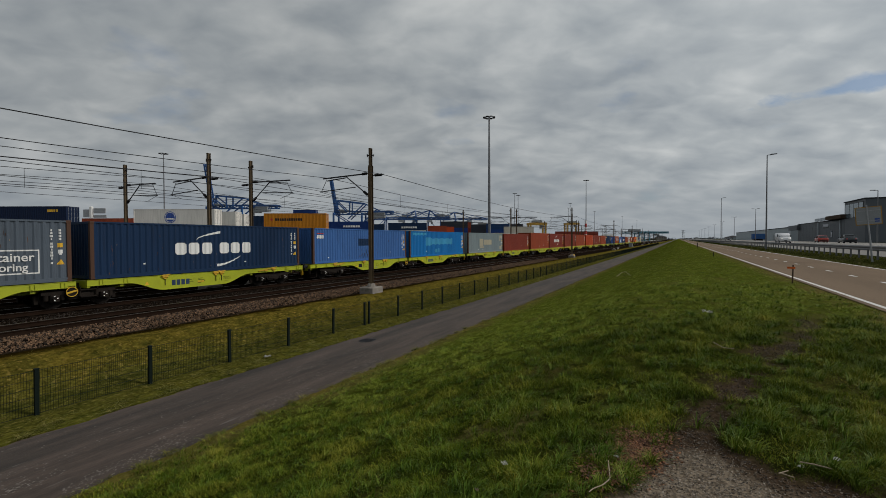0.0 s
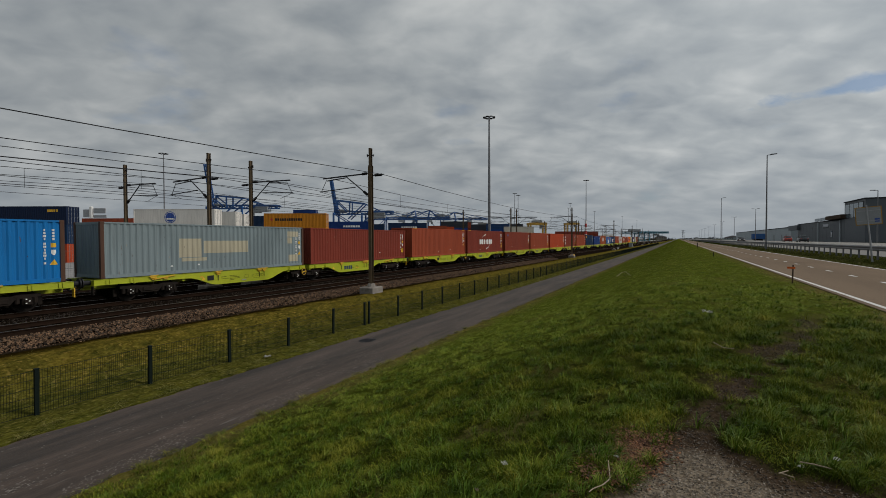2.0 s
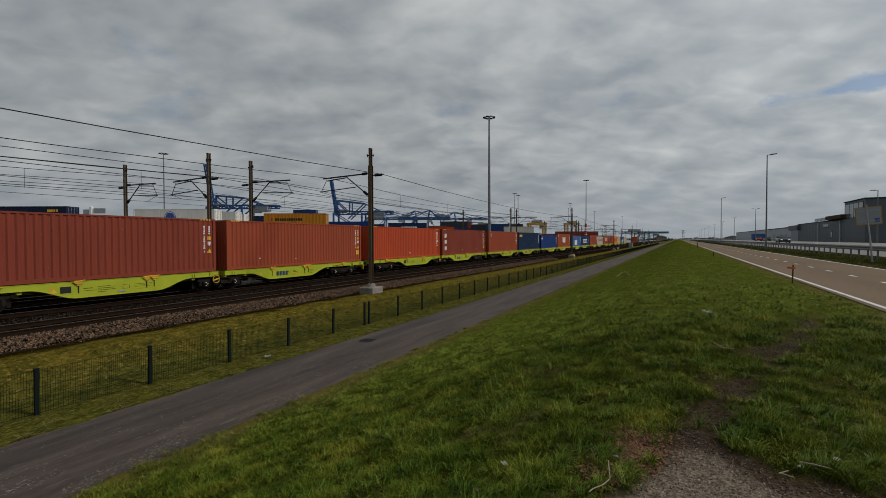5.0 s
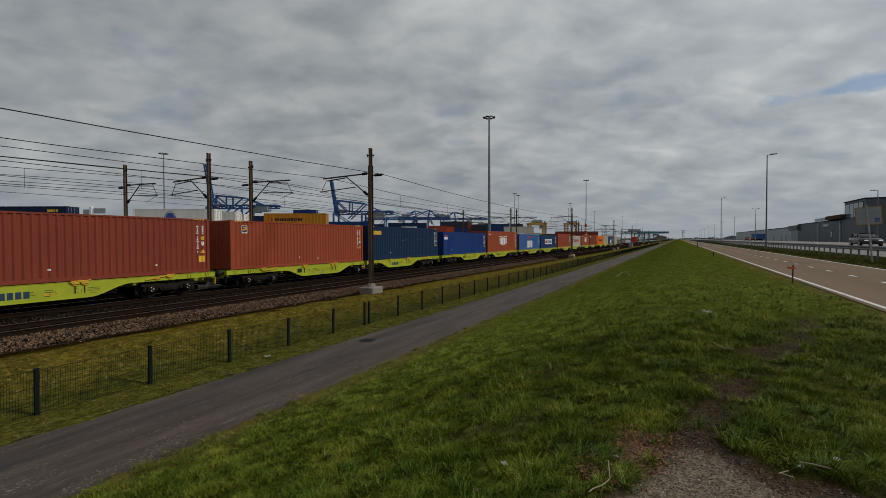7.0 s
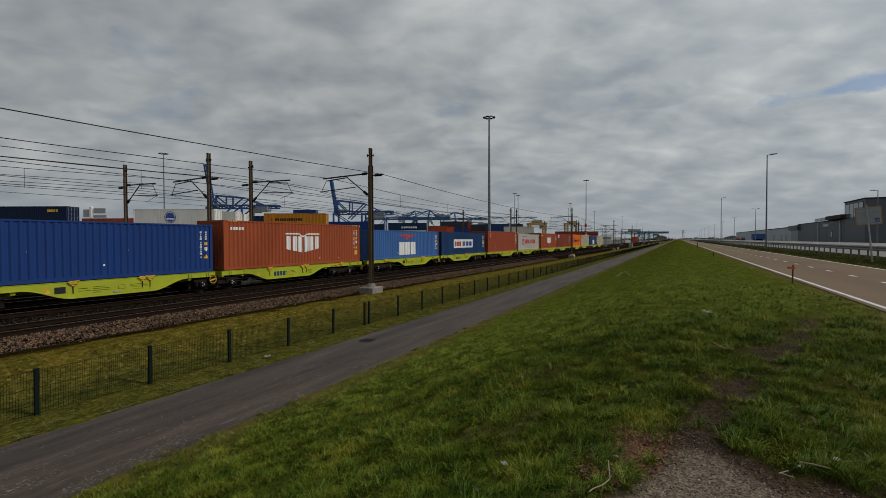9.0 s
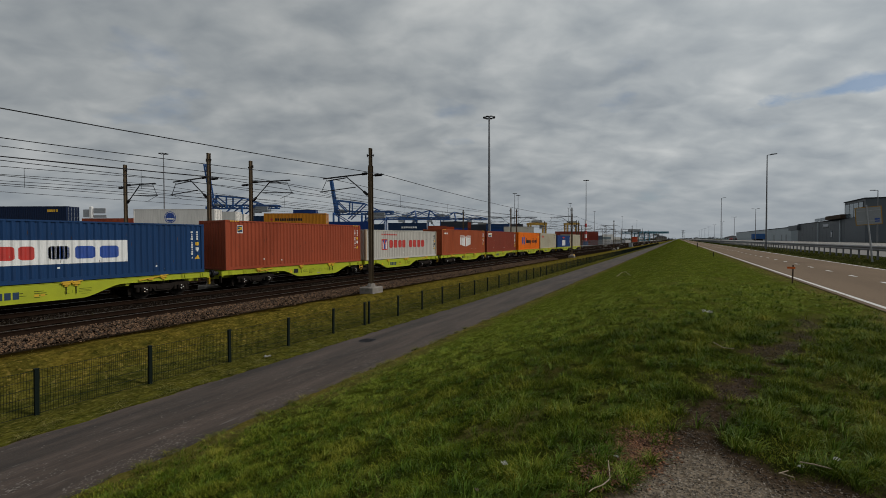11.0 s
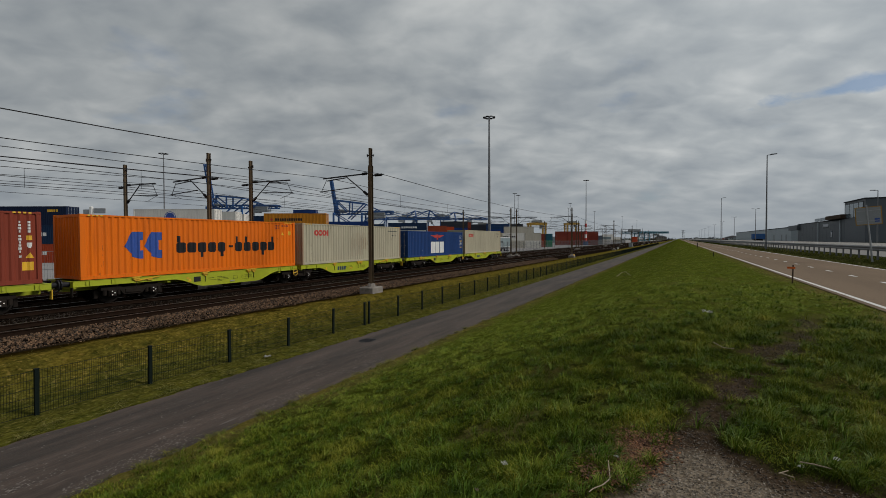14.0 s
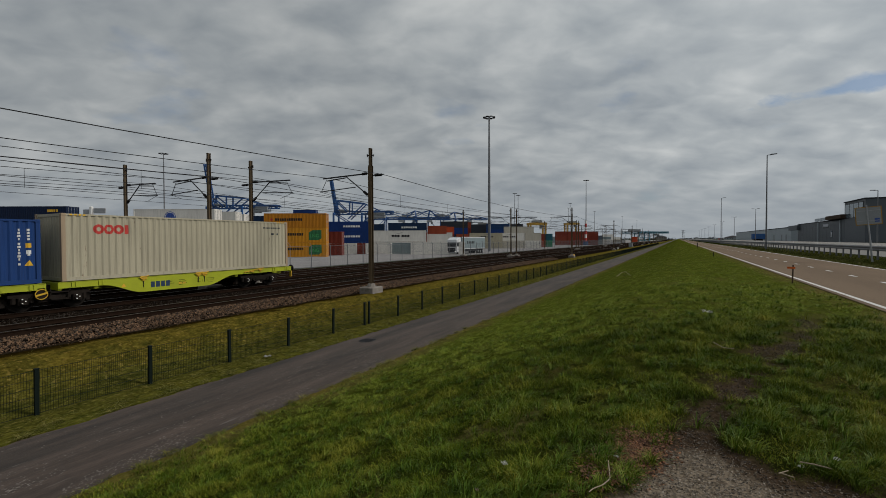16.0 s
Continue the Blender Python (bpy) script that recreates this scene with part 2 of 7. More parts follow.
LIME = surface("lime_yellow_paint", (0.355, 0.390, 0.006), 0.5, 0, (0.27, 0.30, 0.008), 1.4, 0.5, 0.001, 80, 0.10,
               spots=(0.16, 0.15, 0.03), spot_scale=3.5, spot_cut=0.68)
# near black with browner patches
UNDER = surface("dark_underframe_steel", (0.010, 0.008, 0.007), 0.8, 0.2, (0.024, 0.018, 0.014), 3, 0.5, 0.003, 50, 0.3)
WHEELM = surface("wheel_steel", (0.018, 0.015, 0.013), 0.7, 0.5, None, 4, 0.5, 0, 50, 0.25)
AMBER = surface("amber_bracket", (0.62, 0.37, 0.012), 0.55, 0, (0.42, 0.24, 0.012), 4, 0.5, 0, 50, 0.2)
WHITE = surface("white_marking", (0.74, 0.74, 0.72), 0.6, 0, (0.58, 0.57, 0.54), 2.5, 0.6, 0, 60, 0.10, stretch=(1, 1, 0.4))
DARKRED = surface("dark_red_marking", (0.20, 0.02, 0.012), 0.55, 0, None, 3, 0.5, 0, 60, 0.1)
NAVY = surface("navy_marking", (0.009, 0.034, 0.080), 0.5, 0, None, 3, 0.5, 0, 60, 0.1)
REDMARK = surface("red_marking", (0.50, 0.035, 0.025), 0.55, 0, None, 3, 0.5, 0, 60, 0.1)
BLUEMARK = surface("blue_marking", (0.02, 0.07, 0.32), 0.55, 0, None, 3, 0.5, 0, 60, 0.1)
BLACKMARK = surface("black_marking", (0.02, 0.02, 0.022), 0.6, 0, None, 3, 0.5, 0, 60, 0.1)
FAINTMARK = surface("faint_dark_lettering", (0.075, 0.080, 0.012), 0.6, 0, None, 3, 0.5, 0, 60, 0.1)
LEAFLIGHT = surface("light_green_marking", (0.06, 0.36, 0.10), 0.55)
GREENMARK = surface("green_marking", (0.008, 0.13, 0.035), 0.55, 0, None, 3, 0.5, 0, 60, 0.1)
YELLOWMARK = surface("yellow_marking", (0.75, 0.42, 0.02), 0.55, 0, None, 3, 0.5, 0, 60, 0.1)
OCHRE = surface("faded_ochre_edge", (0.38, 0.22, 0.04), 0.6, 0, None, 3, 0.5, 0, 60, 0.1)
CRANEBLUE = surface("crane_blue", (0.008, 0.072, 0.235), 0.55, 0, None, 0.3, 0.5, 0, 20, 0.1)
CRANEGREY = surface("crane_grey", (0.28, 0.30, 0.31), 0.6, 0, None, 0.3, 0.5, 0, 20, 0.1)
TEAL = surface("crane_teal", (0.03, 0.16, 0.22), 0.55, 0, None, 0.3, 0.5, 0, 20, 0.1)
YELLOWST = surface("yellow_machine", (0.46, 0.26, 0.03), 0.55, 0, None, 0.5, 0.5, 0, 20, 0.1)
TYRE = surface("tyre_rubber", (0.018, 0.018, 0.019), 0.9, 0, None, 8, 0.5, 0, 60, 0.15)
GLASS = glass("dark_glass")
DARKCLAD = surface("anthracite_cladding", (0.088, 0.100, 0.115), 0.55, 0.1, (0.075, 0.086, 0.10), 0.2, 0.5, 0, 20, 0.06)
LIGHTCLAD = surface("pale_grey_cladding", (0.41, 0.45, 0.48), 0.6, 0.1, (0.36, 0.40, 0.43), 0.1, 0.5, 0, 20, 0.06)
ROOFM = surface("dark_roofing", (0.05, 0.052, 0.055), 0.9, 0, None, 0.3, 0.5, 0, 20, 0.1)

COLOURS = {
    "slate": (0.085, 0.105, 0.13), "navy": (0.010, 0.029, 0.072), "blue": (0.045, 0.125, 0.33), "sky": (0.006, 0.145, 0.40),
    "grey": (0.195, 0.240, 0.250), "oxide": (0.205, 0.038, 0.023), "rust": (0.300, 0.060, 0.026), "maroon": (0.22, 0.043, 0.024),
    "red": (0.42, 0.060, 0.019), "deepnavy": (0.011, 0.042, 0.118), "royal": (0.011, 0.041, 0.170), "brick": (0.315, 0.070, 0.025),
    "white": (0.71, 0.68, 0.62), "ink": (0.008, 0.017, 0.046), "ivory": (0.46, 0.435, 0.385), "orange": (0.76, 0.155, 0.003), "faded_royal": (0.014, 0.046, 0.160), "cream": (0.42, 0.38, 0.275), "gold": (0.58, 0.25, 0.015), "amber": (0.48, 0.185, 0.012),
    "green": (0.02, 0.20, 0.10), "dark": (0.03, 0.035, 0.045), "beige": (0.50, 0.46, 0.38), "teal": (0.02, 0.10, 0.14), "paleblue": (0.05, 0.29, 0.50), "post": (0.085, 0.044, 0.029), "stained": (0.36, 0.27, 0.18),
}
PAINT = {k: paint("container_paint_" + k, v) for k, v in COLOURS.items()}


# ---- building helpers ----
def mesh_of(name, bm, material=None, smooth=False):
    me = bpy.data.meshes.new(name)
    bm.to_mesh(me)
    bm.free()
    if material:
        me.materials.append(material)
    if smooth:
        me.polygons.foreach_set("use_smooth", [True] * len(me.polygons))
    return me


def part(name, bm, material, parent=None, label="", at=None, smooth=False):
    ob = new(name, mesh_of(name, bm, material, smooth))
    ob.parent = parent
    if at is not None:
        ob.matrix_basis = at
    return tagged(ob, label)


def again(name, me, parent=None, at=None, material=None):
    """One more object on mesh data that exists, with a material of its own if one is given."""
    ob = new(name, me)
    ob.parent = parent
    if at is not None:
        ob.matrix_basis = at
    if material:
        if not me.materials:
            me.materials.append(None)
        ob.material_slots[0].link = "OBJECT"
        ob.material_slots[0].material = material
    return ob


def base(name, at, label, category, group="", kind=""):
    ob = new(name)
    ob.empty_display_size = 0.2
    ob.matrix_basis = at
    return tagged(ob, label, category, group, kind)


def box(bm, x0, x1, y0, y1, z0, z1, bevel=0.0):
    if bevel:
        r = bmesh.ops.create_cube(bm, size=1)["verts"]
        bmesh.ops.transform(bm, verts=r, matrix=Matrix.LocRotScale(((x0 + x1) / 2, (y0 + y1) / 2, (z0 + z1) / 2), None,
                                                                  (x1 - x0, y1 - y0, z1 - z0)))
        es = list({e for v in r for e in v.link_edges})
        bmesh.ops.bevel(bm, geom=es, offset=bevel, segments=1, affect="EDGES")
        return
    v = [bm.verts.new((x, y, z)) for x in (x0, x1) for y in (y0, y1) for z in (z0, z1)]
    for f in ((0, 1, 3, 2), (4, 6, 7, 5), (0, 4, 5, 1), (2, 3, 7, 6), (0, 2, 6, 4), (1, 5, 7, 3)):
        bm.faces.new([v[i] for i in f])


def rod(bm, a, b, r, r2=None, sides=6, cap=True):
    """A round or square bar from a to b, tapered where r2 is given."""
    a, b = Vector(a), Vector(b)
    r2 = r if r2 is None else r2
    q = (b - a).to_track_quat("Z", "Y")
    ring = []
    for c, rr in ((a, r), (b, r2)):
        ring.append([bm.verts.new(c + q @ Vector((math.cos((i + 0.5) * math.tau / sides) * rr,
                                                  math.sin((i + 0.5) * math.tau / sides) * rr, 0))) for i in range(sides)])
    for i in range(sides):
        j = (i + 1) % sides
        bm.faces.new((ring[0][i], ring[0][j], ring[1][j], ring[1][i]))
    if cap:
        bm.faces.new(ring[0][::-1])
        bm.faces.new(ring[1])


def prism(bm, outline, axis, lo, hi):
    """An outline of (a, b) pulled out along an axis: x -> (y, z), y -> (x, z), z -> (x, y)."""
    def at(p, d):
        return {"x": (d, p[0], p[1]), "y": (p[0], d, p[1]), "z": (p[0], p[1], d)}[axis]
    n = len(outline)
    a = [bm.verts.new(at(p, lo)) for p in outline]
    b = [bm.verts.new(at(p, hi)) for p in outline]
    for i in range(n):
        j = (i + 1) % n
        bm.faces.new((a[i], a[j], b[j], b[i]))
    bm.faces.new(a[::-1])
    bm.faces.new(b)
    bmesh.ops.recalc_face_normals(bm, faces=bm.faces)


def tube(bm, pts, r, sides=4):
    for a, b in zip(pts, pts[1:]):
        rod(bm, a, b, r, sides=sides, cap=False)


def strip(name, rows, ys, material, parent=None, rough=0.0, seed=0):
    """A sheet that follows a cross-section of (x, z), pulled along Y over ys."""
    bm = bmesh.new()
    rnd = random.Random(seed)
    grid = [[bm.verts.new((x, y, z + (rnd.uniform(-rough, rough) if 0 < i < len(rows) - 1 else 0)))
             for i, (x, z) in enumerate(rows)] for y in ys]
    for a, b in zip(grid, grid[1:]):
        for i in range(len(rows) - 1):
            bm.faces.new((a[i], a[i + 1], b[i + 1], b[i]))
    return part(name, bm, material, parent)


def steps(lo, hi, first, grow):
    ys, d = [lo], first
    while ys[-1] < hi:
        ys.append(min(hi, ys[-1] + d))
        d *= grow
    return ys


# ---- ground ----
PROFILE = [(-2600, -0.5), (-42, -0.5), (-37, -0.48), (-34.6, -0.45), (-17.7, -0.45), (-16.0, -0.30), (-15.5, -0.36), (-15.1, -0.62), (-14.2, -1.08),
           (-13.2, -1.22), (-12.1, -1.28), (-8.6, -1.28), (-7.7, -1.10), (-6.0, -0.62), (-4.4, -0.08), (-3.0, 0.42), (-1.8, 0.84),
           (-0.8, 1.10), (0.3, 1.23), (2.0, 1.26), (3.9, 1.24), (9.5, 1.24), (10.2, 1.26), (11.8, 1.42), (12.45, 1.56), (14.5, 1.81), (16.5, 1.96),
           (32.2, 1.97), (34, 1.9), (42, 1.3), (2600, 1.2)]


def ground_z(x):
    for (a, za), (b, zb) in zip(PROFILE, PROFILE[1:]):
        if a <= x <= b:
            return za + (zb - za) * (x - a) / (b - a)
    return 0


TRAIL = [((0.10, 4.5), (0.28, 5.05), 0.13), ((0.28, 5.05), (0.50, 5.62), 0.28), ((0.50, 5.62), (0.68, 5.98), 0.24), ((0.68, 5.98), (0.98, 6.9), 0.14),
         ((0.98, 6.9), (1.20, 7.7), 0.24), ((1.20, 7.7), (1.60, 8.7), 0.24), ((1.60, 8.7), (2.09, 10.1), 0.26), ((2.09, 10.1), (2.65, 11.8), 0.26), ((2.65, 11.8), (3.1, 13.5), 0.16)]


def off_line(x, y, a, b):
    """How far (x, y) lies from the line between a and b."""
    ux, uy = b[0] - a[0], b[1] - a[1]
    k = min(1, max(0, ((x - a[0]) * ux + (y - a[1]) * uy) / (ux * ux + uy * uy)))
    return math.hypot(x - a[0] - k * ux, y - a[1] - k * uy)


def bare(x, y):
    """How far feet have worn the grass away: 1 in bare soil, 0 in full grass."""
    n = noise.noise(Vector((x * 1.7, y * 1.7, 3.0))) * 0.30 + noise.noise(Vector((x * 5, y * 5, 1.0))) * 0.16 + noise.noise(Vector((x * 13, y * 13, 2.0))) * 0.10
    foot = min(np.interp(x, (-0.3, -0.07, 0.0, 0.21, 0.3, 0.42, 0.63, 0.83, 1.2, 4.0), (4.5, 4.55, 4.6, 4.5, 4.22, 4.03, 3.80, 3.78, 3.86, 3.9)) - y,
               x - np.interp(y, (2.5, 3.07, 3.25, 3.84, 4.5), (-0.65, -0.51, -0.36, -0.22, -0.07)))
    trail = max(r - off_line(x, y, a, b) for a, b, r in TRAIL)
    leaves = 0.25 - math.hypot((x + 0.31 - (y - 3.8) * 0.22) * 1.5, (y - 3.8) * 0.45)
    worn = min(0.93, max(0.0, (trail + n * 1.1) / 0.30 + 0.28))
    return max(worn, min(1.0, max(0.0, (max(foot, leaves) + n * 0.7) / 0.24 + 0.35)))


def dried(x, y):
    """Where the grass has dried: along the path's edge and the road's shoulder, and in patches."""
    n = noise.noise(Vector((x * 0.9, y * 0.5, 11.0))) * 0.8 + noise.noise(Vector((x * 3.1, y * 2.2, 8.0))) * 0.4
    edge = max(1 - (x + 8.7) / 1.7, 1 - (3.95 - x) / 0.9, 0.05)
    return min(1.0, max(0.0, edge + n * 0.75 - 0.12))


def gritty(x, y):
    n = noise.noise(Vector((x * 2.2, y * 2.2, 9.0))) * 0.18 + noise.noise(Vector((x * 9, y * 9, 5.0))) * 0.08
    edge = min(np.interp(x, (-0.3, -0.05, 0.1, 0.25, 0.45, 0.63, 0.83, 4.0), (3.7, 3.98, 4.03, 3.88, 3.70, 3.60, 3.62, 3.72)) - y,
               x - np.interp(y, (2.5, 3.07, 3.84, 4.2), (-0.5, -0.36, -0.10, 0.02)))
    return min(1.0, max(0.0, (edge + n) / 0.20 + 0.35)) * (1 - 0.6 * min(1, max(0, (x - 0.45 + n) / 0.4)))


def ground_h(x, y):
    """The ground's height with its small unevenness."""
    z = ground_z(x)
    if -8.3 < x < 3.9:
        fade = min(1, (x + 8.3) / 0.6, (3.9 - x) / 0.4)
        z += fade * (0.030 * noise.noise(Vector((x * 0.9, y * 0.9, 0))) + 0.018 * noise.noise(Vector((x * 2.7, y * 2.7, 4))))
        if -1.5 < x < 3.6 and 0 < y < 10:
            z -= 0.03 * bare(x, y)
    return z


def grounds():
    ys = [-2500, -600, -150, -60, -20, -8, -4, -2, 0, 0.7, 1.2] + steps(1.4, 9.8, 0.055, 1.0)[1:] + steps(10, 60, 0.5, 1.0) + steps(62, 4200, 4, 1.25)
    xs = [x for x, _ in PROFILE]
    fine = sorted(set(xs + [-16.8, -15.7, -14.7, -13.7, -12.5] + [round(-8.2 + 0.3 * i, 3) for i in range(23)] + [round(-1.3 + 0.055 * i, 4) for i in range(88)] + [3.6, 3.75]))
    nx = len(fine)
    verts = [(x, y, ground_h(x, y)) for y in ys for x in fine]
    faces = [(j * nx + i, j * nx + i + 1, (j + 1) * nx + i + 1, (j + 1) * nx + i) for j in range(len(ys) - 1) for i in range(nx - 1)]
    me = bpy.data.meshes.new("ground")
    me.from_pydata(verts, [], faces)
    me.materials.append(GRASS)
    near = lambda x, y: -1.6 < x < 3.7 and 0.5 < y < 15
    for key, fn in (("wear", bare), ("grit", gritty)):
        at = me.attributes.new(key, "FLOAT", "POINT")
        at.data.foreach_set("value", [fn(x, y) if near(x, y) else 0.0 for x, y, _ in verts])
    # rises with distance from the camera, where the ground is painted brighter
    at = me.attributes.new("far_lighten", "FLOAT", "POINT")
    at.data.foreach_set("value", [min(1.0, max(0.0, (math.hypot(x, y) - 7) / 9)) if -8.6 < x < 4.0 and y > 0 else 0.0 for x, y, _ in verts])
    at = me.attributes.new("dry", "FLOAT", "POINT")
    at.data.foreach_set("value", [dried(x, y) * (1 - bare(x, y) if near(x, y) else 1) if -8.8 < x < 4.1 and 0 < y < 400 else 0.0 for x, y, _ in verts])
    me.polygons.foreach_set("use_smooth", [True] * len(faces))
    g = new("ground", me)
    tagged(g, "short spring grass over dike and verges, worn to soil and grit", "ground", kind="structure")
    lifted = lambda lo, hi, d: [(x, ground_z(x) + d) for x in sorted({lo, hi, *[a for a in fine if lo < a < hi]})]
    long_y = [-400, -100, -20] + steps(-8, 60, 2.0, 1.0) + steps(62, 3200, 6, 1.3)
    tagged(strip("verge", lifted(-17.75, -12.04, 0.03), long_y, MOSS, None, 0.012, 5), "dry mossy yellow-green strip beside the ballast", "verge", kind="structure")
    tagged(strip("earth_strip", lifted(-17.6, -16.75, 0.045), long_y, SOIL, None, 0.008, 6), "dark bare earth along the foot of the ballast", "earth", kind="structure")
    tagged(strip("path", [(-12.05, -1.262), (-10.3, -1.225), (-8.62, -1.255)], long_y, PATH), "worn dark asphalt cycle path with pale specks", "path", kind="structure")
    for side, x0, x1 in ((-1, -12.5, -11.98), (1, -8.3, -8.70)):
        ty = steps(-4, 60, 0.12, 1.0)
        me = bpy.data.meshes.new("turf_edge")
        rim = [x1 + 0.16 * noise.noise(Vector((side * 7, q * 1.1, 0))) + 0.09 * noise.noise(Vector((side * 3, q * 4.5, 0))) for q in ty]
        tv = [p for q, e in zip(ty, rim) for p in ((x0, q, ground_z(x0) + (0.035 if side < 0 else -0.02)), ((x0 + e) / 2, q, -1.240 + 0.012 * noise.noise(Vector((side, q * 2, 5)))), (e, q, -1.262))]
        me.from_pydata(tv, [], [(3 * i + k, 3 * i + k + 1, 3 * i + k + 4, 3 * i + k + 3) for i in range(len(ty) - 1) for k in (0, 1)])
        me.materials.append(MOSS if side < 0 else TURF)
        tagged(new("turf_edge", me), "ragged mossy turf creeping over the edge of the path", "turf", kind="structure")
    tagged(strip("road", [(4.02, 1.262), (6.75, 1.30), (9.45, 1.262)], long_y, ROAD), "reddish-grey asphalt parallel road", "road", kind="structure")
    for name, x in (("edge_line", 4.22), ("edge_line", 9.25)):
        z = 1.262 + 0.04 * (1 - abs(x - 6.75) / 2.7) + 0.004
        tagged(strip(name, [(x - 0.06, z), (x + 0.06, z)], long_y, LINE), "white painted road edge line", "road marking", kind="structure")
    tagged(strip("highway", [(12.5, 1.59), (14.5, 1.84), (16.5, 1.99), (32.1, 1.99)], long_y, HIGHWAY), "light grey asphalt motorway", "road", kind="structure")
    for x in (16.6, 21.6, 24.4, 31.6):
        tagged(strip("edge_line", [(x - 0.08, 1.996), (x + 0.08, 1.996)], long_y, LINE), "white painted motorway line", "road marking", kind="structure")
    tagged(strip("yard", [(-520, -0.47), (-40.0, -0.47)], [-400, 0, 200, 900, 1600], YARD), "pale concrete container yard", "yard", kind="structure")
    # centre dashes of the parallel road
    bm = bmesh.new()
    box(bm, -0.07, 0.07, -0.36, 0.36, 0, 0.004)
    dash = mesh_of("dash", bm, LINE)
    road_ob = bpy.data.objects["road"]
    for i in range(60):
        again("dash", dash, road_ob, pose(6.45, 11.1 + i * 3.3, 1.299))


grounds()


# ---- railway ----
TRACKS = (-19.55, -24.1, -28.4, -32.2)


def railway():
    long_y = [-420, -100, -20] + steps(-8, 80, 4, 1.0) + steps(84, 2600, 8, 1.3)
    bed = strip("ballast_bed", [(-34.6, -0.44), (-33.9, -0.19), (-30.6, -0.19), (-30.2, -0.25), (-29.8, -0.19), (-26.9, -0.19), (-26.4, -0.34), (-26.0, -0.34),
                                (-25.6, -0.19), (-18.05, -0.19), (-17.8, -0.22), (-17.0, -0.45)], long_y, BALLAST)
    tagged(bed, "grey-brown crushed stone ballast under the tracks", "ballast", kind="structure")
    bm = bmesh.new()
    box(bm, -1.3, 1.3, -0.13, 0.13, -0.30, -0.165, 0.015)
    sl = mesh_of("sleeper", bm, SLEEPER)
    for n, x in enumerate(TRACKS):
        t = base("railway_track", pose(x, 0, 0), "rusty steel rails on grey sleepers in ballast", "railway track", "parallel tracks", "structure")
        for s in (-1, 1):
            b = bmesh.new()
            prof = [(-0.075, -0.165), (0.075, -0.165), (0.075, -0.150), (0.010, -0.13), (0.010, -0.045), (0.036, -0.035), (0.036, -0.001), (-0.036, -0.001),
                    (-0.036, -0.035), (-0.010, -0.045), (-0.010, -0.13), (-0.075, -0.150)]
            prism(b, [(p[0] + s * 0.7525, p[1]) for p in prof], "y", -420, 2600)
            part("rail", b, RUST, t)
            b = bmesh.new()
            box(b, s * 0.7525 - 0.028, s * 0.7525 + 0.028, -420, 2600, -0.0005, 0.003)
            part("running_band", b, RAILTOP, t, "polished running surface")
        if n < 2:
            for i in range(110):
                again("sleeper", sl, t, pose(0, 2 + i * 0.6, 0))
        lo = 68 if n < 2 else 0
        b = bmesh.new()
        for i in range(300):
            y = lo + i * 0.6
            box(b, -1.3, 1.3, y - 0.13, y + 0.13, -0.3, -0.165)
        tagged(part("far_sleepers", b, SLEEPER, t), kind="stuff")


railway()


# ---- containers ----
L40 = 12.192
PITCH, OUT, INN = 0.2775, 1.206, 1.166


def corrugation(y):
    """How far out the side wall stands at y."""
    u = ((y + L40 / 2 - 0.15) / PITCH) % 1.0
    if u < 0.27:
        return OUT
    if u < 0.5:
        return OUT - (OUT - INN) * (u - 0.27) / 0.23
    if u < 0.77:
        return INN
    return INN + (OUT - INN) * (u - 0.77) / 0.23


def breaks(lo, hi):
    ys = {lo, hi}
    k = math.floor((lo + L40 / 2 - 0.15) / PITCH) - 1
    while True:
        for u in (0, 0.27, 0.5, 0.77):
            y = (k + u) * PITCH - L40 / 2 + 0.15
            if lo < y < hi:
                ys.add(y)
            if y > hi:
                return sorted(ys)
        k += 1


CACHE = {}


def cached(key, build):
    if key not in CACHE:
        bm = bmesh.new()
        build(bm)
        CACHE[key] = mesh_of(key[0], bm)
    return CACHE[key]


def wavy_side(h, half, flat=False):
    """A side wall; that of an insulated container has shallow ribs."""
    def build(bm):
        ys = breaks(-half + 0.14, half - 0.14)
        xs = [INN + (corrugation(y) - INN) * (0.12 if flat else 1) for y in ys]
        lo = [bm.verts.new((x, y, 0.15)) for x, y in zip(xs, ys)]
        hi = [bm.verts.new((x, y, h - 0.07)) for x, y in zip(xs, ys)]
        lo2 = [bm.verts.new((x - 0.03, y, 0.15)) for x, y in zip(xs, ys)]
        hi2 = [bm.verts.new((x - 0.03, y, h - 0.07)) for x, y in zip(xs, ys)]
        for i in range(len(ys) - 1):
            bm.faces.new((lo[i], lo[i + 1], hi[i + 1], hi[i]))
            bm.faces.new((lo2[i], hi2[i], hi2[i + 1], lo2[i + 1]))
    return build


def wavy_end(h):
    def build(bm):
        n, w = 9, 1.09
        pts, p = [], 2 * w / n
        for i in range(n):
            x = -w + i * p
            pts += [(x, 0.0), (x + 0.3 * p, 0.0), (x + 0.5 * p, 0.045), (x + 0.8 * p, 0.045)]
        pts.append((w, 0.0))
        for d in (0.03, 0.06):
            a = [bm.verts.new((x, e + d, 0.15)) for x, e in pts]
            b = [bm.verts.new((x, e + d, h - 0.1)) for x, e in pts]
            for i in range(len(pts) - 1):
                bm.faces.new((a[i], a[i + 1], b[i + 1], b[i]))
    return build


